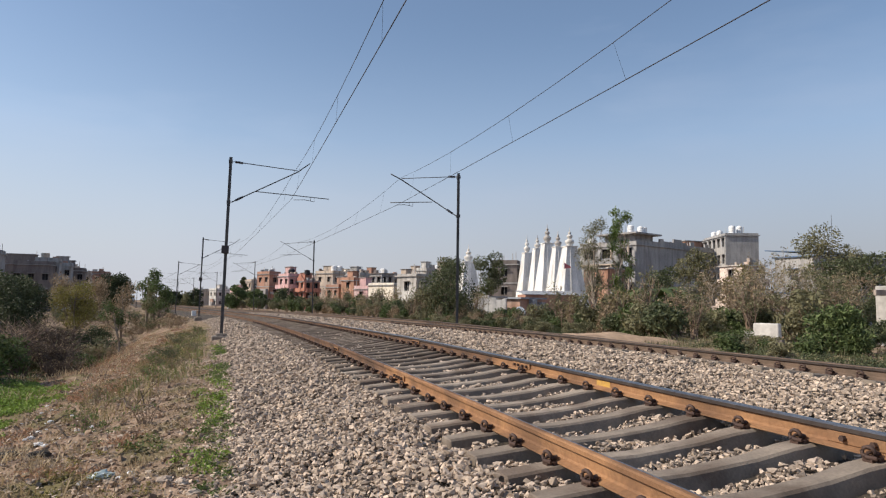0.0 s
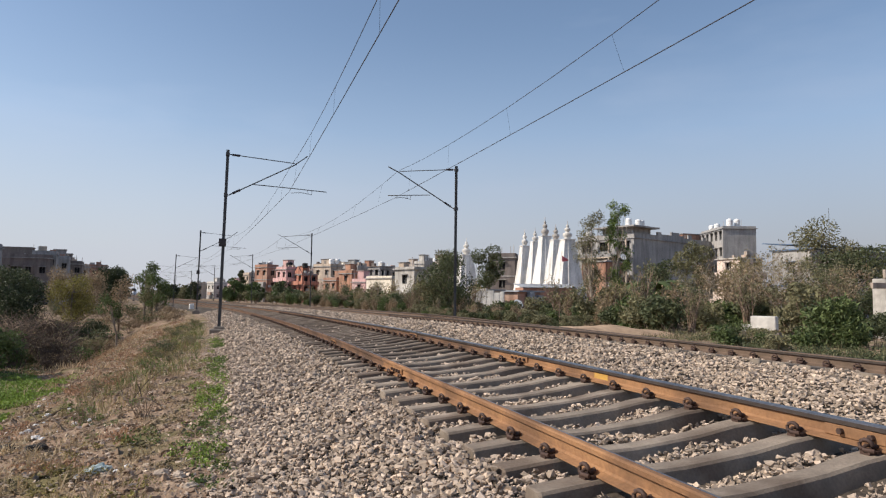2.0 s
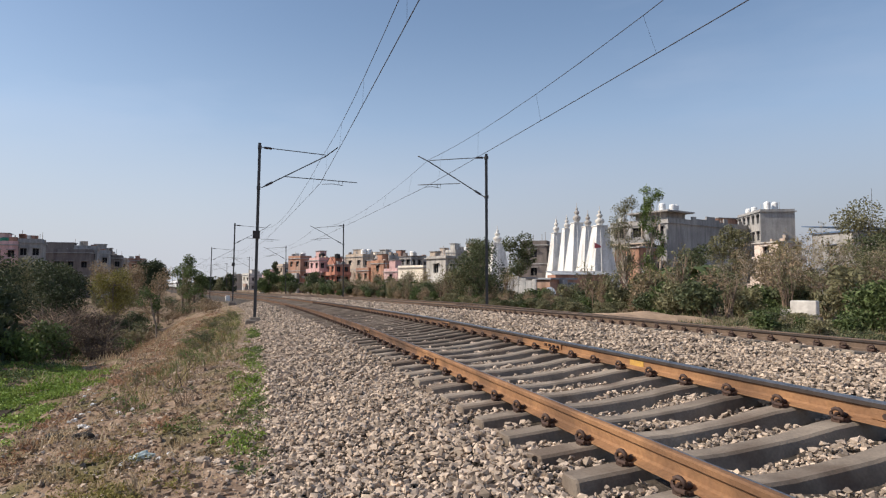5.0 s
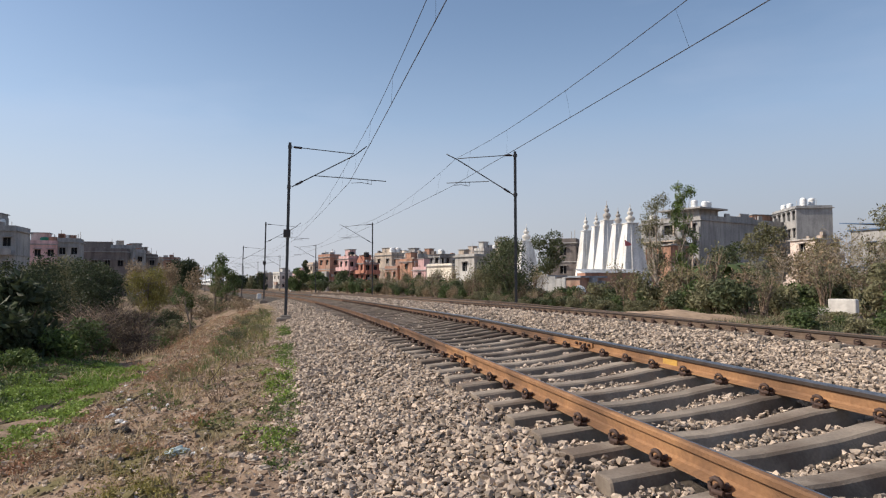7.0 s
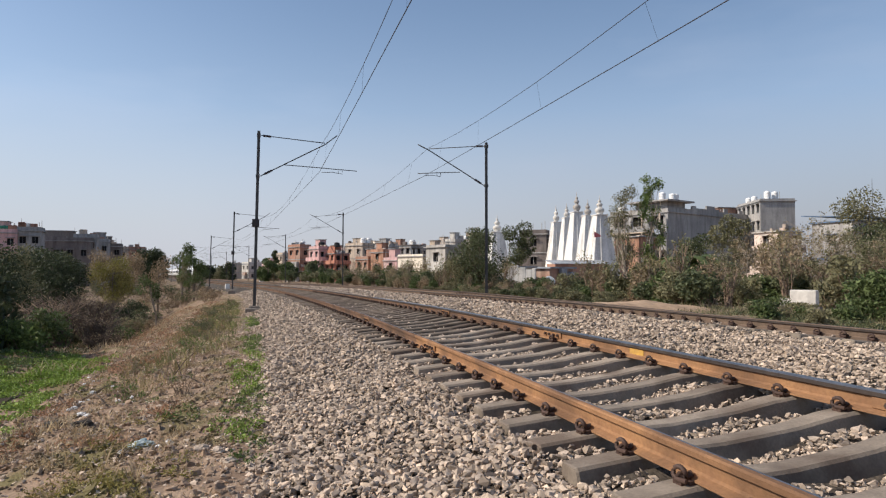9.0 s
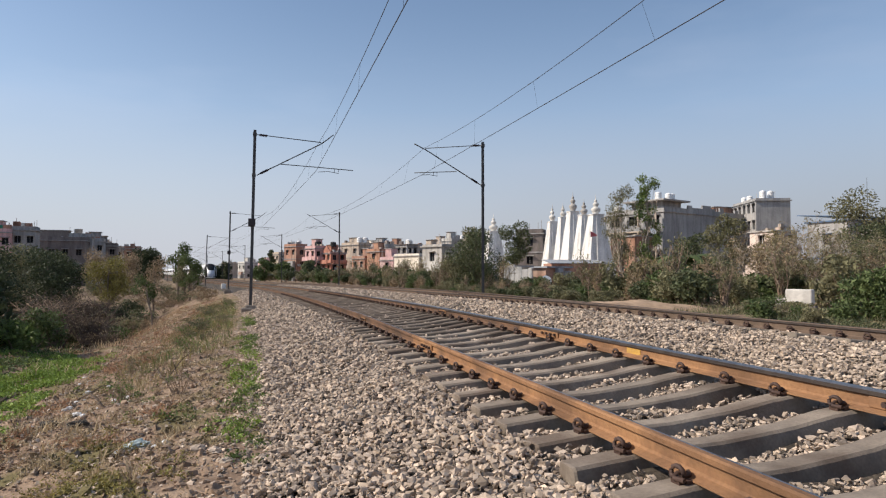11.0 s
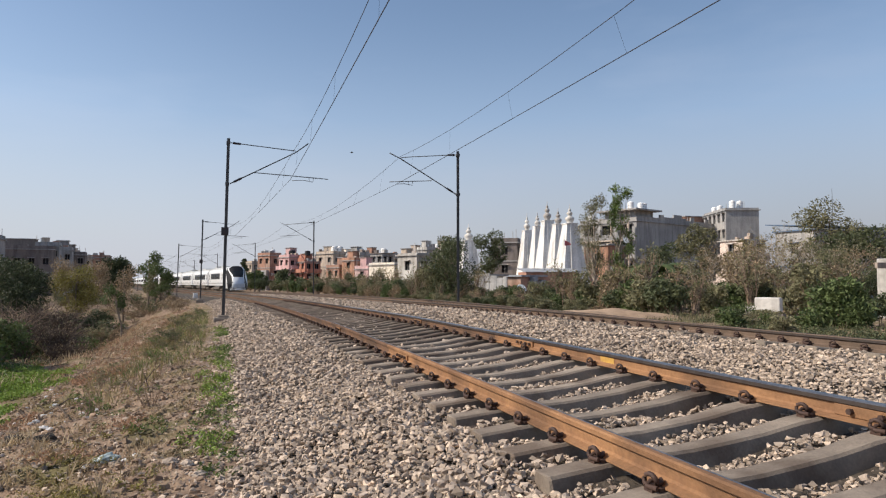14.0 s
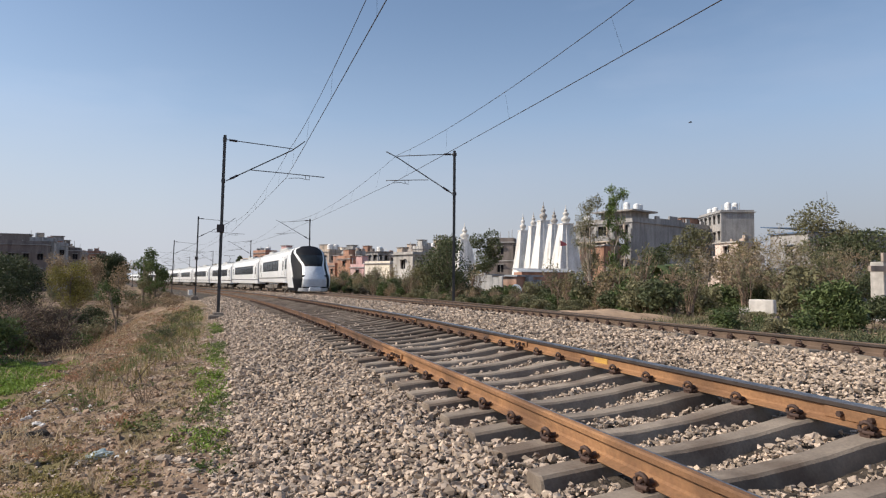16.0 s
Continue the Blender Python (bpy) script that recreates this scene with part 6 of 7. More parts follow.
def broad_leaf_plant(x, y, base, h, seed):
    """A clump of long arching leaves on a short stem."""
    rnd = random.Random(seed)
    t = thing("banana_plant", "green banana plant with long arching leaves", "plant", "banana plants", at=pose(x, y, base))
    part("stem", tube(bmesh.new(), [(0, 0, -0.3), (0.03, 0, h * 0.5)], [0.11, 0.08], 7), "bark_pale", t)
    for k in range(9):
        a = k * 0.7 + rnd.uniform(-0.3, 0.3)
        bm, prev = bmesh.new(), None
        ln = h * rnd.uniform(0.55, 0.8)
        for j in range(8):
            f = j / 7
            d = ln * f * 0.9
            z = h * 0.5 + ln * (0.9 * f - 0.95 * f * f) + 0.1
            w = 0.2 * math.sin(math.pi * min(0.97, 0.12 + f * 0.86)) * h / 2.2
            c, side = Vector((math.cos(a) * d, math.sin(a) * d, z)), Vector((-math.sin(a), math.cos(a), 0))
            row = [bm.verts.new(c - side * w - Vector((0, 0, w * 0.35))), bm.verts.new(c), bm.verts.new(c + side * w - Vector((0, 0, w * 0.35)))]
            if prev:
                for i in (0, 1):
                    bm.faces.new((prev[i], prev[i + 1], row[i + 1], row[i]))
            prev = row
        part("leaf", bm, "leaf_green", t, smooth=True)


for x, y, h, sd in ((11.7, 36.5, 3.6, 1), (13.2, 38, 3.4, 2), (12.5, 39, 3.9, 3), (10.6, 36, 2.8, 4)):
    broad_leaf_plant(x, y, float(ground_z(x, y)), h, sd)

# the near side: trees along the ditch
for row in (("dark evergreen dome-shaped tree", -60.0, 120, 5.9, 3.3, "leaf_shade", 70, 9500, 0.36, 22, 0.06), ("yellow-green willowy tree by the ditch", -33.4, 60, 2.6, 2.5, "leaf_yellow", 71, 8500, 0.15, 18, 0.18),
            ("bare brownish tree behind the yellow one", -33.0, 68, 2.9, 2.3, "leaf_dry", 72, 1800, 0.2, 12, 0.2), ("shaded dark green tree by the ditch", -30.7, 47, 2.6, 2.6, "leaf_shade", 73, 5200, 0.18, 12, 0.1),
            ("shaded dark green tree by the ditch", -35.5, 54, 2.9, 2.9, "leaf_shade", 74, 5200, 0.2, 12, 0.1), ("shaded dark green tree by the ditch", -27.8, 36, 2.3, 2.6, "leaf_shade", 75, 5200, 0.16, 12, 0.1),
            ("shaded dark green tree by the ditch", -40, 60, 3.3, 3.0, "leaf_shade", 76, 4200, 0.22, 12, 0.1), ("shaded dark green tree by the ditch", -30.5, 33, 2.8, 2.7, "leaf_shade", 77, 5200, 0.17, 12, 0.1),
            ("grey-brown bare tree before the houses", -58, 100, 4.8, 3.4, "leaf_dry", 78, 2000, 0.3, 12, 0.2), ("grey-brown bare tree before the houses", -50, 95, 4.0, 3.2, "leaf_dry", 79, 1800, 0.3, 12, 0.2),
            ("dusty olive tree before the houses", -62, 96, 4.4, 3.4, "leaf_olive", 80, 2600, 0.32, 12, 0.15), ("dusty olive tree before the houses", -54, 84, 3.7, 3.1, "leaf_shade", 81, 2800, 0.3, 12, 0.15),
            ("slender leafy tree at the top of the bank", -34.0, 76, 4.9, 1.5, "leaf_green", 82, 2600, 0.2, 12, 0.3), ("leafy tree at the top of the bank", -30.4, 71, 3.2, 1.7, "leaf_green", 83, 2800, 0.19, 12, 0.25),
            ("leafy tree at the top of the bank", -32.3, 74, 3.0, 1.4, "leaf_olive", 84, 1800, 0.19, 10, 0.25), ("small leaning green sapling on the bank", -19.2, 39.5, 0.95, 0.85, "leaf_green", 85, 900, 0.13, 6, 0.5)):
    label, x, y, top, r, mat, sd, cnt, size, lo, tr = row
    make_tree("tree", label, x, y, float(ground_z(x, y)), top, r, mat, sd, cnt, size, lo, tr, shell=0.35, lean=-0.6 if "sapling" in label else 0.0)
for x, y, h, r, mat, sd, word in ((-23.5, 31, 1.6, 1.6, "leaf_shade", 90, "dark"), (-25.5, 40, 1.8, 1.8, "leaf_shade", 91, "dark"), (-19.8, 28, 1.1, 1.3, "leaf_green", 92, "green"), (-21.0, 30.5, 1.3, 1.4, "leaf_olive", 93, "olive"),
                                  (-22.5, 25.5, 1.6, 1.5, "leaf_shade", 94, "dark"), (-18.0, 23.0, 1.3, 1.2, "leaf_green", 95, "green"), (-27, 47, 1.5, 1.8, "leaf_olive", 96, "olive"), (-30, 57, 1.4, 1.8, "leaf_shade", 97, "dark")):
    make_bush("bush", "%s leafy bush at the foot of the trees" % word, x, y, float(ground_z(x, y)), h, r, mat, sd, 3600, 0.12, 10)
for x, y, h, r, sd in ((-19.6, 30.5, 2.1, 1.9, 100), (-18.3, 31.6, 1.9, 1.7, 101), (-21.4, 32.5, 2.4, 2.2, 102), (-17.2, 30.6, 1.2, 1.4, 103), (-20.2, 34.5, 2.4, 2.0, 104), (-21.0, 29.6, 1.6, 1.6, 105), (-22.8, 35.5, 2.6, 2.2, 106)):
    make_scrub("dry_brush", "heap of dry dark brown branches", x, y, float(ground_z(x, y)), h, r, sd, 46, "leaf_dry", 300, 0.07, category="brush", group="dry brush by the ditch", arch=1.1, thick=1.4, twig="dry_twig" if sd % 3 == 0 else "dark_twig")
SCRUB = []
for k in range(8):
    p = line(60 + 6 * k, -4.5 - 0.6 * k)[0]
    SCRUB.append(make_scrub("shrub", "low brown scrub on the bank", p.x, p.y, float(ground_z(p.x, p.y)), rnd.uniform(0.7, 1.3), rnd.uniform(0.8, 1.3), 110 + k, 14, ("leaf_dry", "leaf_olive", "leaf_dry", "leaf_dark")[k % 4], 520, 0.13, group="scrub on the bank"))
for k in range(90):
    s = rnd.uniform(40, 125)
    u = rnd.uniform(-20, -4.2 if s > 62 else -8.5)
    p = line(s, u)[0]
    p.z = float(ground_z(p.x, p.y))
    sc = rnd.uniform(0.6, 1.3)
    copy_thing(SCRUB[k % 8], Matrix.Translation(p) @ Matrix.Rotation(rnd.uniform(0, 6.28), 4, "Z") @ Matrix.Diagonal((sc, sc, sc, 1)))

for k in range(30):
    s = 22 + k * 1.55
    u = rnd.uniform(-18.5, -14.2) if s < 40 else rnd.uniform(-15.5, -10.5) - (4 if k % 3 == 0 else 0)
    p = line(s, u)[0]
    # mostly the darkened leaf colour, so the thicket looks shaded
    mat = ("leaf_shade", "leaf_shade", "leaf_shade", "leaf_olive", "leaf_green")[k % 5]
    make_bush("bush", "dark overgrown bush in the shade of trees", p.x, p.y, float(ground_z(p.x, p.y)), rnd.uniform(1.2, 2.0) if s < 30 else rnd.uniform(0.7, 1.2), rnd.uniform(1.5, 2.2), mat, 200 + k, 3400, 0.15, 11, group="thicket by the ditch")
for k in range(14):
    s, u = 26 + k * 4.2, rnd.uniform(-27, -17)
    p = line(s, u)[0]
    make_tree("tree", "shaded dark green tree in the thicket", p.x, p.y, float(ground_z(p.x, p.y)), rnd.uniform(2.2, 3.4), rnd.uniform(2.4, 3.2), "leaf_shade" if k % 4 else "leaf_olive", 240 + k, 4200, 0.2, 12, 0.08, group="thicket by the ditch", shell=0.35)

for k in range(26):
    s, u = rnd.uniform(18, 46), rnd.uniform(-5.0, -3.0)
    p = line(s, u)[0]
    p.z = float(ground_z(p.x, p.y))
    sc = rnd.uniform(0.16, 0.34)
    copy_thing(SCRUB[(1, 3, 5)[k % 3]], Matrix.Translation(p) @ Matrix.Rotation(rnd.uniform(0, 6.28), 4, "Z") @ Matrix.Diagonal((sc, sc, sc, 1)))
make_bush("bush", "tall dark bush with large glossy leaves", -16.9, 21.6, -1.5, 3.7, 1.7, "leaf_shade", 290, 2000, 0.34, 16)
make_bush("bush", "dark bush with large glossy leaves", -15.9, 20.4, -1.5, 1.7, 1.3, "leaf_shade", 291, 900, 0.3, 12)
make_bush("bush", "low bright leafy bush at the ditch", -15.3, 21.8, -1.6, 1.35, 1.15, "leaf_bright", 292, 1700, 0.15, 12)
make_bush("bush", "low bright leafy bush at the ditch", -14.9, 18.9, -1.6, 0.75, 1.1, "leaf_bright", 293, 1500, 0.13, 12)
make_bush("bush", "low bright leafy bush at the ditch", -16.4, 24.6, -1.6, 1.5, 1.2, "leaf_green", 294, 1700, 0.15, 12)
for k in range(12):
    s, u = 12 + k * 2.7, rnd.uniform(-4.6, -3.2)
    p = line(s, u)[0]
    make_scrub("shrub", "small thin olive weed on the bank", p.x, p.y, float(ground_z(p.x, p.y)), rnd.uniform(0.25, 0.5), rnd.uniform(0.25, 0.45), 320 + k, 8, "leaf_olive" if k % 2 else "leaf_bright", 260, 0.045, group="scrub on the bank")

for k in range(12):
    x, y = -84 + k * 3.4 + rnd.uniform(-1, 1), rnd.uniform(180, 205)
    make_tree("tree", "dusty tree before the distant houses", x, y, -1.6, rnd.uniform(2.4, 4.6), rnd.uniform(2.2, 3.2), ("leaf_olive", "leaf_dark", "leaf_shade")[k % 3], 400 + k, 1500, 0.55, 10, 0.1, group="trees beyond the bend", shell=0.35)

# far woods closing the view
def build_woods():
    rng = np.random.default_rng(17)
    lobes = []
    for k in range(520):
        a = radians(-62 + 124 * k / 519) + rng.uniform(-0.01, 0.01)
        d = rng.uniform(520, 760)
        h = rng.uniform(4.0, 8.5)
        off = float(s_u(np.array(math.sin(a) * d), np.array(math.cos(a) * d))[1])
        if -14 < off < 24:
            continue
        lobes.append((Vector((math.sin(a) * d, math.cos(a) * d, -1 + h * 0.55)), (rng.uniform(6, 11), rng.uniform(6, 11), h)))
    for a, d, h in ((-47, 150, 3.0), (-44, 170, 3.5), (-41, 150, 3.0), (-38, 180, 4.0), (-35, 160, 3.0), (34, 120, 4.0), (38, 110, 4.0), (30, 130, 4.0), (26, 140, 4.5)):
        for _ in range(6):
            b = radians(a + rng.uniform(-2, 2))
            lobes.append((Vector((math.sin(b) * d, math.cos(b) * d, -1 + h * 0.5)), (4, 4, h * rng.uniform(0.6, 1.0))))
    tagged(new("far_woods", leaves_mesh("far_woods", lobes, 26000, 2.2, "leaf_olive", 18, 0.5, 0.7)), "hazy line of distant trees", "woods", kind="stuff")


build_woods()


# ---- bank: grass, weeds, pebbles, litter ----
def blades_mesh(name, s, u, h, mat, seed, wide=0.012, bend=0.35):
    """Grass blades at (s, u) with heights h: one bent, tapering strip each."""
    rng = np.random.default_rng(seed)
    n = len(s)
    p = many_line(s, u, np.zeros(n))
    p[:, 2] = np.where(u > -2.5, np.maximum(ground_z(p[:, 0], p[:, 1]), bed_z(s, u)), ground_z(p[:, 0], p[:, 1])) - 0.01
    a = rng.uniform(0, 2 * np.pi, n)
    d = np.stack([np.cos(a), np.sin(a), np.zeros(n)], -1)
    w = np.stack([-np.sin(a), np.cos(a), np.zeros(n)], -1) * (wide * rng.uniform(0.6, 1.4, n))[:, None]
    up = np.array([0, 0, 1.0])
    hh, bb = h[:, None], (h * bend * rng.uniform(0.2, 1.6, n))[:, None]
    v = np.stack([p - w, p + w, p + w * 0.7 + up * hh * 0.55 + d * bb * 0.35, p - w * 0.7 + up * hh * 0.55 + d * bb * 0.35,
                  p + w * 0.12 + up * hh + d * bb, p - w * 0.12 + up * hh + d * bb], 1)
    i = np.arange(n)[:, None] * 6
    f = np.concatenate([i + np.array([0, 1, 2, 3]), i + np.array([3, 2, 4, 5])])
    return raw_mesh(name, v.reshape(-1, 3), f, mat)


def tufts(rng, n, s0, s1, u0, u1, per, spread):
    cs, cu = rng.uniform(s0, s1, n), rng.uniform(u0, u1, n)
    s = np.repeat(cs, per) + rng.normal(0, spread, n * per)
    u = np.repeat(cu, per) + rng.normal(0, spread, n * per)
    return s, u


def build_bank():
    rng = np.random.default_rng(31)
    # green strip in the ditch
    def clumps(s, u, r, flat, lift):
        p = many_line(s, u, np.zeros(len(s)))
        z = ground_z(p[:, 0], p[:, 1])
        return [(Vector((a, c, h + lift)), (q, q, q * flat)) for (a, c, _), h, q in zip(p, z, r)]

    s, u = rng.uniform(7, 29, 1700), rng.normal(-7.9, 1.0, 1700)
    keep = (np.sin(s * 1.1 + 2 * np.sin(u * 2.3)) + np.sin(u * 3.1 + s * 0.6) + 0.5 * np.sin(s * 3.4 - u * 5) > -0.75) & (u < -6.0 - 0.25 * np.sin(s * 0.9) - 0.05 * np.clip(s - 14, 0, 20)) & (s < 26 + 2 * np.sin(u * 2)) & ((np.abs(u + 7.65 - 0.18 * np.sin(s * 0.8)) > 0.2) | (s > 19))
    s, u = s[keep], u[keep]
    lob = clumps(s, u, rng.uniform(0.2, 0.46, len(s)), 0.2, 0.03)
    tagged(new("green_weeds", leaves_mesh("green_weeds", lob, 110000, 0.05, "grass", 32, 0.1, 0.8)), "lush low green weeds in the ditch", "weeds", kind="stuff")
    # dry grass over the bank
    s, u = tufts(rng, 800, 5, 60, -6.6, -3.0, 22, 0.07)
    keep = (np.sin(s * 0.9 + u * 1.7) + np.sin(s * 0.37 - u * 2.2) > -0.5) & (u < -2.95)
    s, u = s[keep], u[keep]
    tagged(new("dry_grass", blades_mesh("dry_grass", s, u, rng.uniform(0.04, 0.16, len(s)), "straw", 33, 0.006, 1.0)), "sparse dry straw-coloured grass", "grass", kind="stuff")
    # tall dry weeds near the first mast
    s, u = tufts(rng, 330, 13, 48, -4.9, -2.9, 16, 0.12)
    keep = np.sin(s * 0.55 + u * 1.3) + np.sin(s * 1.3 - u * 2.0) > -0.2
    s, u = s[keep], u[keep]
    tagged(new("dry_weeds", blades_mesh("dry_weeds", s, u, rng.uniform(0.08, 0.34, len(s)), "weed_olive", 34, 0.006, 0.6)), "taller dry olive weeds", "grass", kind="stuff")
    s, u = tufts(rng, 170, 15, 44, -4.4, -2.9, 12, 0.12)
    tagged(new("green_tufts", blades_mesh("green_tufts", s, u, rng.uniform(0.08, 0.3, len(s)), "leaf_bright", 47, 0.007, 0.7)), "thin green weeds near the first mast", "grass", kind="stuff")
    # small green weeds along the ballast's foot and over the bank
    s = np.concatenate([rng.uniform(5, 27, 260), rng.uniform(4.5, 45, 420)])
    u = np.concatenate([rng.normal(-2.32, 0.12, 260), rng.uniform(-5.9, -2.9, 420)])
    keep = np.concatenate([np.sin(s[:260] * 0.8 + 1.1) > -0.1, np.sin(s[260:] * 0.7 + u[260:] * 1.9) > 0.1])
    s, u = s[keep], u[keep]
    lob = clumps(s, u, rng.uniform(0.05, 0.16, len(s)), 0.5, 0.03)
    tagged(new("small_weeds", leaves_mesh("small_weeds", lob, 16000, 0.032, "leaf_bright", 35, 0.1, 0.5)), "small green weeds along the path", "weeds", kind="stuff")
    # low weeds up to the far ballast
    s, u = rng.uniform(9, 34, 900), rng.uniform(9.7, 13.0, 900)
    keep = (np.sin(s * 1.3 + u) + np.sin(u * 2.7 - s * 0.6) > -0.5)
    s, u = s[keep], u[keep]
    lob = [q for q in clumps(s, u, rng.uniform(0.08, 0.3, len(s)), 0.5, 0.04) if math.hypot(q[0].x - 5.1, q[0].y - 21.6) > 3.4]
    tagged(new("low_weeds", leaves_mesh("low_weeds", lob, 26000, 0.05, "leaf_dark", 46, 0.1, 0.5)), "low dusty green weeds beside the track", "weeds", kind="stuff")
    # yellow-green patches by the path
    s, u = rng.normal(6.0, 1.3, 150), rng.normal(-3.6, 0.4, 150)
    lob = clumps(s, u, rng.uniform(0.05, 0.15, 150), 0.5, 0.02)
    tagged(new("path_weeds", leaves_mesh("path_weeds", lob, 9000, 0.03, "leaf_yellow", 45, 0.1, 0.4)), "small yellow-green weeds on the bank", "weeds", kind="stuff")
    # tufts of fresh green along the foot of the ballast
    s = np.concatenate([rng.normal(12.4, 1.1, 46), rng.normal(8.2, 1.2, 12), rng.uniform(15, 30, 24)])
    u = rng.normal(-2.4, 0.14, len(s))
    lob = clumps(s, u, rng.uniform(0.04, 0.14, len(s)), 0.85, 0.05)
    tagged(new("edge_weeds", leaves_mesh("edge_weeds", lob, 3000, 0.042, "grass", 51, 0.1, 0.4)), "fresh green weeds at the foot of the ballast", "weeds", kind="stuff")
    # rubble on the bank
    n = 3600
    s, u = 4 + 26 * rng.uniform(0, 1, n) ** 1.3, rng.uniform(-6.4, -3.3, n)
    r = 0.012 + 0.03 * rng.uniform(0, 1, n) ** 2.5
    p = many_line(s, u, np.zeros(n))
    p[:, 2] = ground_z(p[:, 0], p[:, 1]) + r * 0.3
    tagged(new("rubble", scatter_mesh("rubble", p, r, "stone", 52)), "pale broken stones strewn over the bank", "rubble", kind="stuff")
    # a narrow muddy channel through the green strip
    ms, mw = np.arange(7.5, 19.0, 0.3), np.array([-0.14, -0.07, 0.0, 0.07, 0.14])
    rows = []
    for q in ms:
        for w in mw:
            x, y, _ = line(q, -7.65 + 0.18 * math.sin(q * 0.8) + w)[0]
            rows.append((x, y, float(ground_z(x, y)) + 0.03 - 0.12 * (0.14 - abs(w))))
    i = np.arange(len(rows)).reshape(len(ms), len(mw))
    f = np.stack([i[:-1, :-1], i[:-1, 1:], i[1:, 1:], i[1:, :-1]], -1).reshape(-1, 4)
    tagged(new("mud_channel", raw_mesh("mud_channel", rows, f, "mud", True)), "narrow dark muddy channel in the ditch", "ditch", kind="structure")
    # flattened straw and leaf litter
    s, u = 4 + 40 * rng.uniform(0, 1, 1500) ** 1.4, rng.uniform(-6.4, -2.5, 1500)
    lob = clumps(s, u, rng.uniform(0.1, 0.3, 1500), 0.08, 0.015)
    tagged(new("leaf_litter", leaves_mesh("leaf_litter", lob, 48000, 0.036, "straw", 43, 0.1, 0.22)), "flattened dry straw and leaf litter", "litter", kind="stuff")
    s, u = rng.uniform(8, 34, 420), rng.uniform(-6.3, -3.2, 420)
    keep = np.sin(s * 0.7 + u * 1.1) + np.sin(s * 0.31 - u * 1.7) > 0.1
    lob2 = clumps(s[keep], u[keep], rng.uniform(0.12, 0.4, int(keep.sum())), 0.22, 0.02)
    tagged(new("rusty_litter", leaves_mesh("rusty_litter", lob2, 15000, 0.05, "rust_leaf", 48, 0.1, 0.4)), "red-brown dead leaves and stalks on the bank", "litter", kind="stuff")
    tagged(new("brown_litter", leaves_mesh("brown_litter", lob, 14000, 0.045, "leaf_dry", 44, 0.1, 0.5)), "dry brown leaves on the bank", "litter", kind="stuff")
    # rough grass between the second track and the hedge, and weeds across the ditch
    s, u = tufts(rng, 300, 6, 70, 9.3, 12.4, 16, 0.2)
    tagged(new("verge_grass", blades_mesh("verge_grass", s, u, rng.uniform(0.03, 0.2, len(s)), "leaf_olive", 38, 0.007, 0.6)), "dry rough grass along the hedge", "grass", kind="stuff")
    s, u = tufts(rng, 900, 6, 60, 9.4, 13.2, 18, 0.2)
    tagged(new("verge_weeds", blades_mesh("verge_weeds", s, u, rng.uniform(0.03, 0.26, len(s)) * np.clip((u - 8.6) / 3, 0.3, 1), "leaf_olive", 39, 0.009, 0.7)), "olive weeds along the hedge", "grass", kind="stuff")
    s, u = rng.uniform(9, 55, 2200), rng.uniform(-14.0, -8.5, 2200)
    lob = clumps(s, u, rng.uniform(0.15, 0.5, 2200), 0.4, 0.05)
    tagged(new("ditch_weeds", leaves_mesh("ditch_weeds", lob, 70000, 0.08, "leaf_green", 40, 0.1, 0.6)), "green weeds at the edge of the thicket", "weeds", kind="stuff")
    # dead stalks and low brush on the ditch floor beyond the green strip
    s, u = rng.uniform(22, 62, 1000), rng.uniform(-13.0, -3.6, 1000)
    lob = clumps(s, u, rng.uniform(0.2, 0.6, 1000), 0.3, 0.03)
    tagged(new("ditch_litter", leaves_mesh("ditch_litter", lob, 40000, 0.08, "rust_leaf", 49, 0.1, 0.25)), "brown dead stalks on the ditch floor", "litter", kind="stuff")
    s, u = tufts(rng, 260, 20, 60, -12.0, -5.4, 14, 0.2)
    tagged(new("ditch_grass", blades_mesh("ditch_grass", s, u, rng.uniform(0.08, 0.35, len(s)), "straw", 50, 0.01, 0.9)), "dry bent grass in the ditch", "grass", kind="stuff")
    # pebbles and clods
    n = 22000
    s, u = 3 + 45 * rng.uniform(0, 1, n) ** 1.6, rng.uniform(-6.6, -2.3, n)
    r = 0.005 + 0.024 * rng.uniform(0, 1, n) ** 4 + 0.00035 * s
    p = many_line(s, u, np.zeros(n))
    p[:, 2] = ground_z(p[:, 0], p[:, 1]) + r * 0.25
    tagged(new("pebbles", scatter_mesh("pebbles", p, r, "stone", 36)), "scattered pebbles and clods of earth", "pebbles", kind="stuff")
    n = 5000
    s, u = rng.uniform(-6, 4.5, n), rng.uniform(-6.6, -2.3, n)
    r = 0.005 + 0.024 * rng.uniform(0, 1, n) ** 4
    p = many_line(s, u, np.zeros(n))
    p[:, 2] = ground_z(p[:, 0], p[:, 1]) + r * 0.25
    tagged(new("pebbles", scatter_mesh("pebbles", p, r, "stone", 53)), "scattered pebbles and clods of earth", "pebbles", kind="stuff")
    n = 27000
    s, u = 3 + 44 * rng.uniform(0, 1, n) ** 1.5, rng.uniform(-6.4, -2.4, n)
    u = np.where(s > 20, u * 1.4, u)
    r = 0.010 + 0.042 * rng.uniform(0, 1, n) ** 3.5
    p = many_line(s, u, np.zeros(n))
    p[:, 2] = ground_z(p[:, 0], p[:, 1]) + r * 0.1
    tagged(new("clods", scatter_mesh("clods", p, r, "soil", 37)), "lumps of dry brown earth", "earth", kind="stuff")


build_bank()


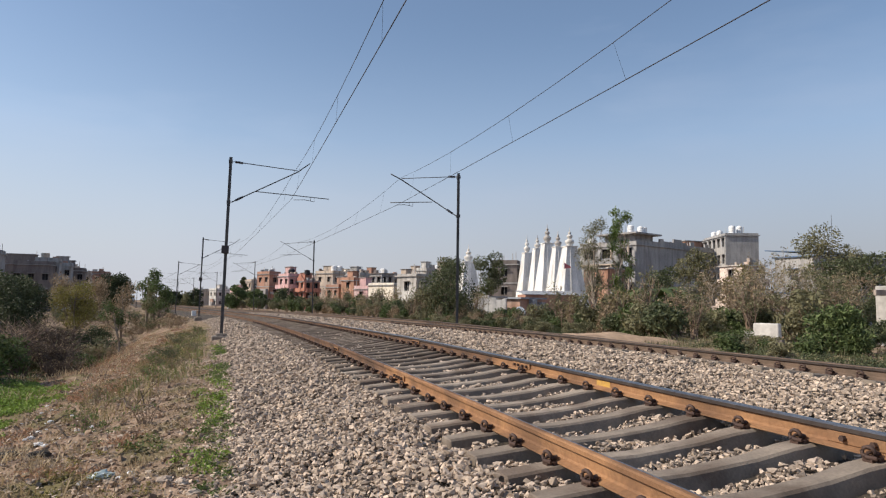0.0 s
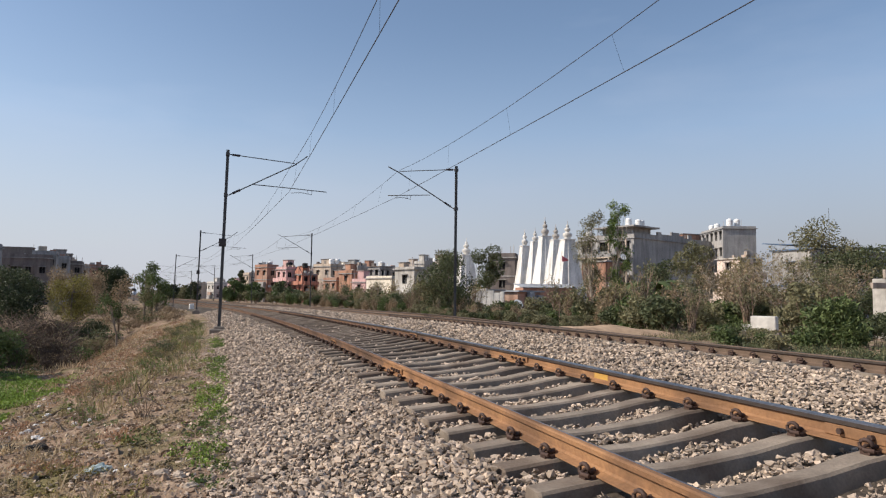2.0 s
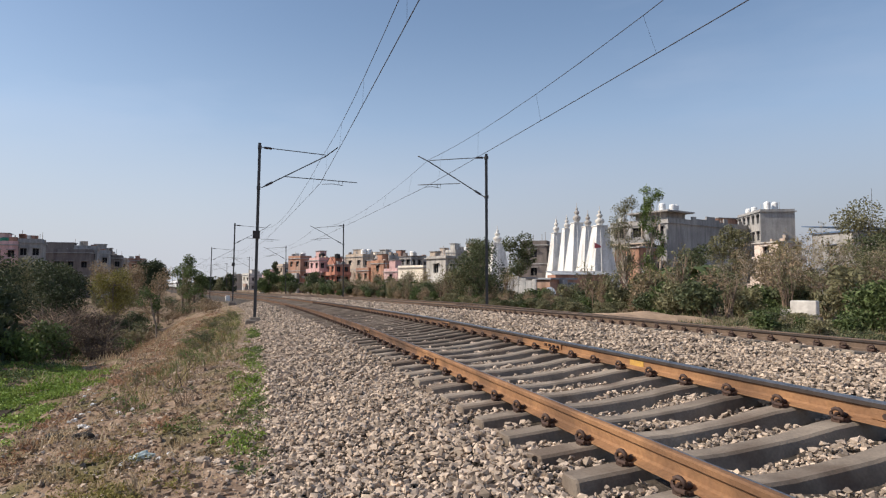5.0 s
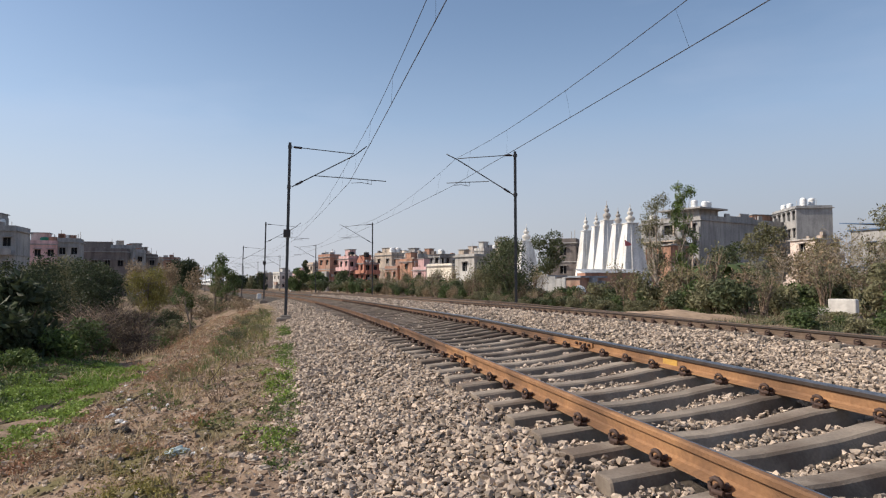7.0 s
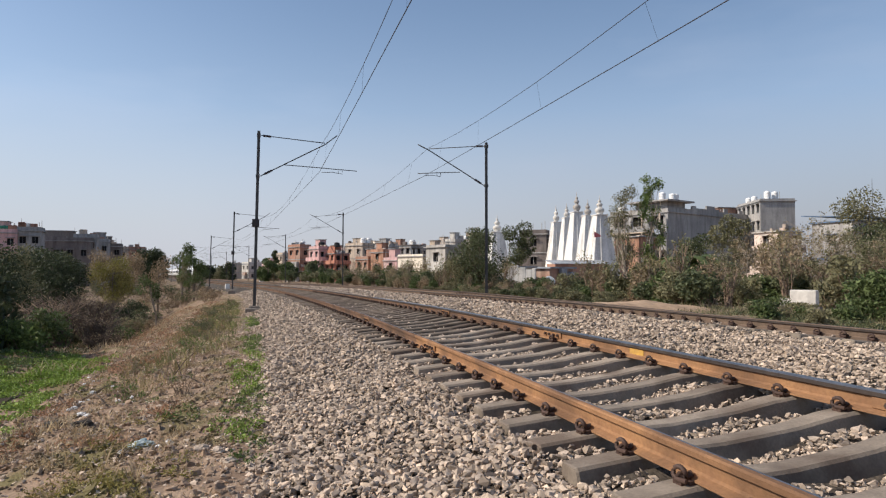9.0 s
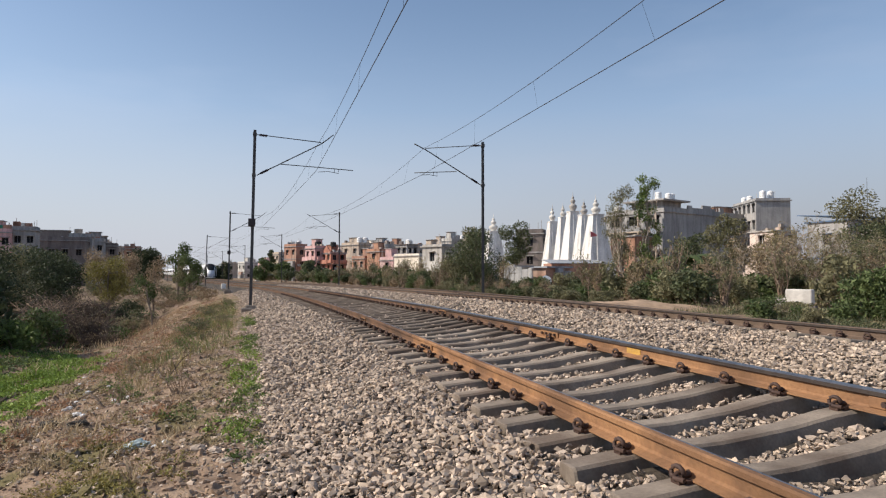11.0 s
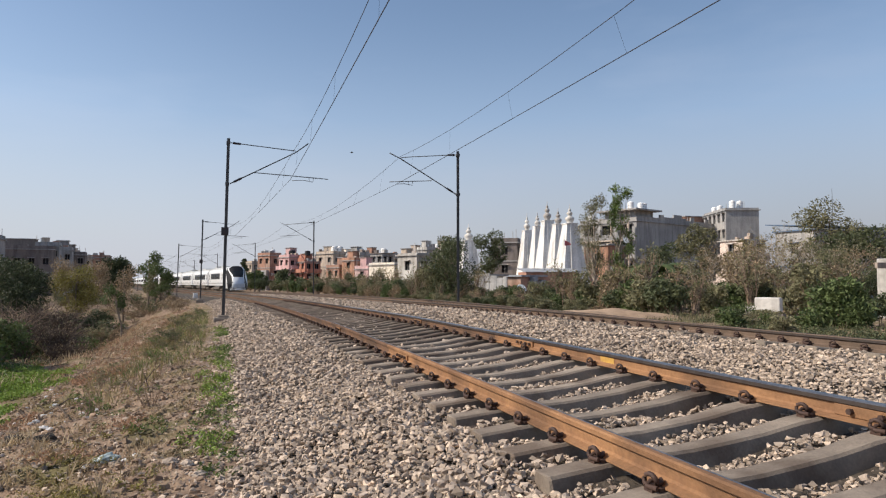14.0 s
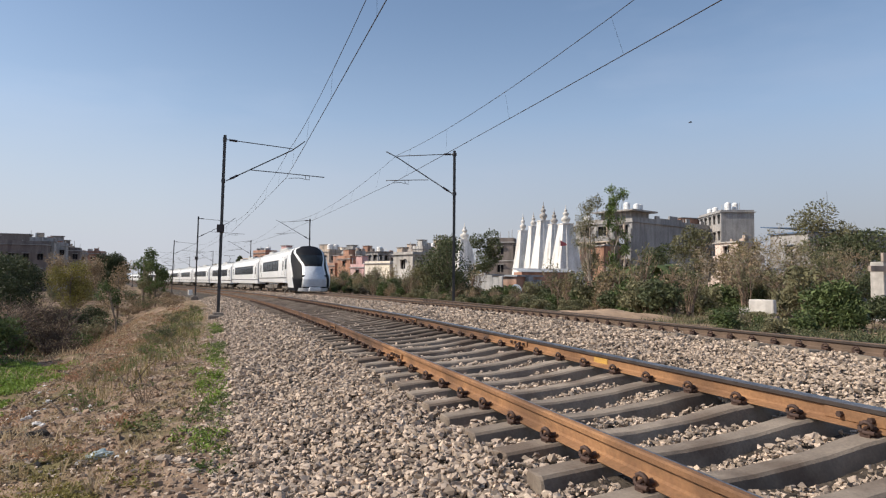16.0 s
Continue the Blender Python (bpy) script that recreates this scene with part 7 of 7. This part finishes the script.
def litter(x, y, r, mat, name, label, seed, thin=0.25):
    rnd = random.Random(seed)
    bm = bmesh.new()
    bmesh.ops.create_icosphere(bm, subdivisions=3, radius=1)
    for v in bm.verts:
        k = 1 + 0.45 * noise.noise(v.co * 2.3 + Vector((seed, 0, 0))) + 0.2 * noise.noise(v.co * 6 + Vector((0, seed, 0)))
        v.co = Vector((v.co.x * r * k * 1.3, v.co.y * r * k, v.co.z * r * k * 0.6))
    ob = part(name, bm, mat, None, label, at=pose(x, y, float(ground_z(x, y)) + r * thin, 0, 0, rnd.uniform(0, 360)))
    tagged(ob, category="litter", group="litter on the bank")


M["plastic_blue"] = surf("plastic_blue", (0.30, 0.38, 0.37), (0.44, 0.49, 0.48), 12, 0.35, 0.3, fine=30)
M["plastic_white"] = surf("plastic_white", (0.72, 0.71, 0.70), (0.60, 0.58, 0.56), 12, 0.5, 0.3, fine=30)
M["char"] = surf("char", (0.03, 0.025, 0.022), (0.06, 0.05, 0.04), 12, 0.9, 0.5, fine=30)

litter(-3.27, 6.50, 0.09, "plastic_blue", "plastic_bag", "crumpled pale blue plastic bag", 1, 0.1)
for k, (x, y, r) in enumerate(((-3.1, 6.5, 0.06), (-3.08, 6.68, 0.07), (-3.36, 6.3, 0.06), (-7.34, 11.47, 0.1), (-6.75, 10.9, 0.08), (-5.56, 9.43, 0.09), (-5.9, 10.9, 0.1), (-7.45, 12.78, 0.09), (-9.2, 15.6, 0.08), (-12.8, 25.5, 0.1), (-8.8, 14.75, 0.08))):
    litter(x, y, r * 0.5, "plastic_white", "plastic_scrap", "crumpled dirty white plastic scrap", 3 + k)
for k, (x, y, r) in enumerate(((-5.13, 8.6, 0.15), (-5.65, 8.81, 0.13), (-6.41, 15.07, 0.09))):
    litter(x, y, r * 0.7, "char", "charred_lump", "charred black lump of rubbish", 30 + k, 0.15)
for k, (x, y, r) in enumerate(((-2.45, 5.98, 0.06), (-2.28, 5.92, 0.05), (-2.05, 5.6, 0.05), (-2.6, 7.1, 0.05), (-3.02, 6.58, 0.05), (-2.95, 6.42, 0.04), (-3.1, 6.32, 0.05), (-2.9, 6.7, 0.035))):
    litter(x, y, r, "stone_single", "rock", "grey-brown rock lying on the path", 40 + k)
make_scrub("dead_weed", "small dead woody weed on the bank", -4.29, 9.79, float(ground_z(-4.29, 9.79)), 0.4, 0.3, 300, 9, "leaf_dry", 60, 0.03, category="weed")
for k in range(34):
    x, y = rnd.choice(((-6.6, 11.6), (-7.4, 12.6), (-6.1, 10.4), (-8.6, 14.2), (-5.4, 9.3)))
    x, y = x + rnd.gauss(0, 0.35), y + rnd.gauss(0, 0.45)
    litter(x, y, rnd.uniform(0.018, 0.05), "plastic_white", "plastic_scrap", "crumpled dirty white plastic scrap", 60 + k)
for k, (x0, y0, x1, y1) in enumerate(((-8.1, 12.7, -5.9, 10.6), (-6.4, 12.9, -4.3, 10.2), (-10.6, 18.6, -8.9, 17.2), (-12.4, 22.6, -10.2, 21.0))):
    bm = bmesh.new()
    n = 7
    pts = [Vector((x0 + (x1 - x0) * i / n, y0 + (y1 - y0) * i / n + rnd.uniform(-0.07, 0.07), rnd.uniform(0.03, 0.09))) for i in range(n + 1)]
    tube(bm, pts, [0.028 - 0.003 * i for i in range(n + 1)], 5)
    for i in (2, 4, 5):
        e = pts[i] + Vector((rnd.uniform(-0.3, 0.4), rnd.uniform(-0.3, 0.3), rnd.uniform(0.1, 0.3)))
        tube(bm, [pts[i], pts[i].lerp(e, 0.5) + Vector((0, 0, 0.04)), e], [0.012, 0.009, 0.004], 4)
    for vert in bm.verts:
        vert.co.z += float(ground_z(vert.co.x, vert.co.y))
    tagged(part("fallen_branch", bm, "dark_twig", None, "dark crooked fallen branch on the bank"), category="branch", group="fallen branches")
fallen = bmesh.new()
tube(fallen, [(-7.9, 12.3, 0.06), (-7.4, 12.35, 0.1), (-6.9, 12.0, 0.08), (-6.4, 11.9, 0.04)], [0.02, 0.025, 0.02, 0.01], 5)
for vert in fallen.verts:
    vert.co.z += float(ground_z(vert.co.x, vert.co.y))
tagged(part("fallen_branch", fallen, "dry_twig", None, "thin fallen branch on the bank"), category="branch")


def fly_bird():
    walk(bird, [(t, pose(x, y, z, 0, -8, -8)) for t, x, y, z in ((0.0, -210, 150, 2), (11.0, -54, 84, 3), (12.5, -32, 75, 6.6), (14.5, -1.7, 62, 15.2), (15.5, 13.0, 58, 15.6), (16.0, 21.6, 56, 14.9))])


def motions():
    run_train()
    fly_bird()


motions()
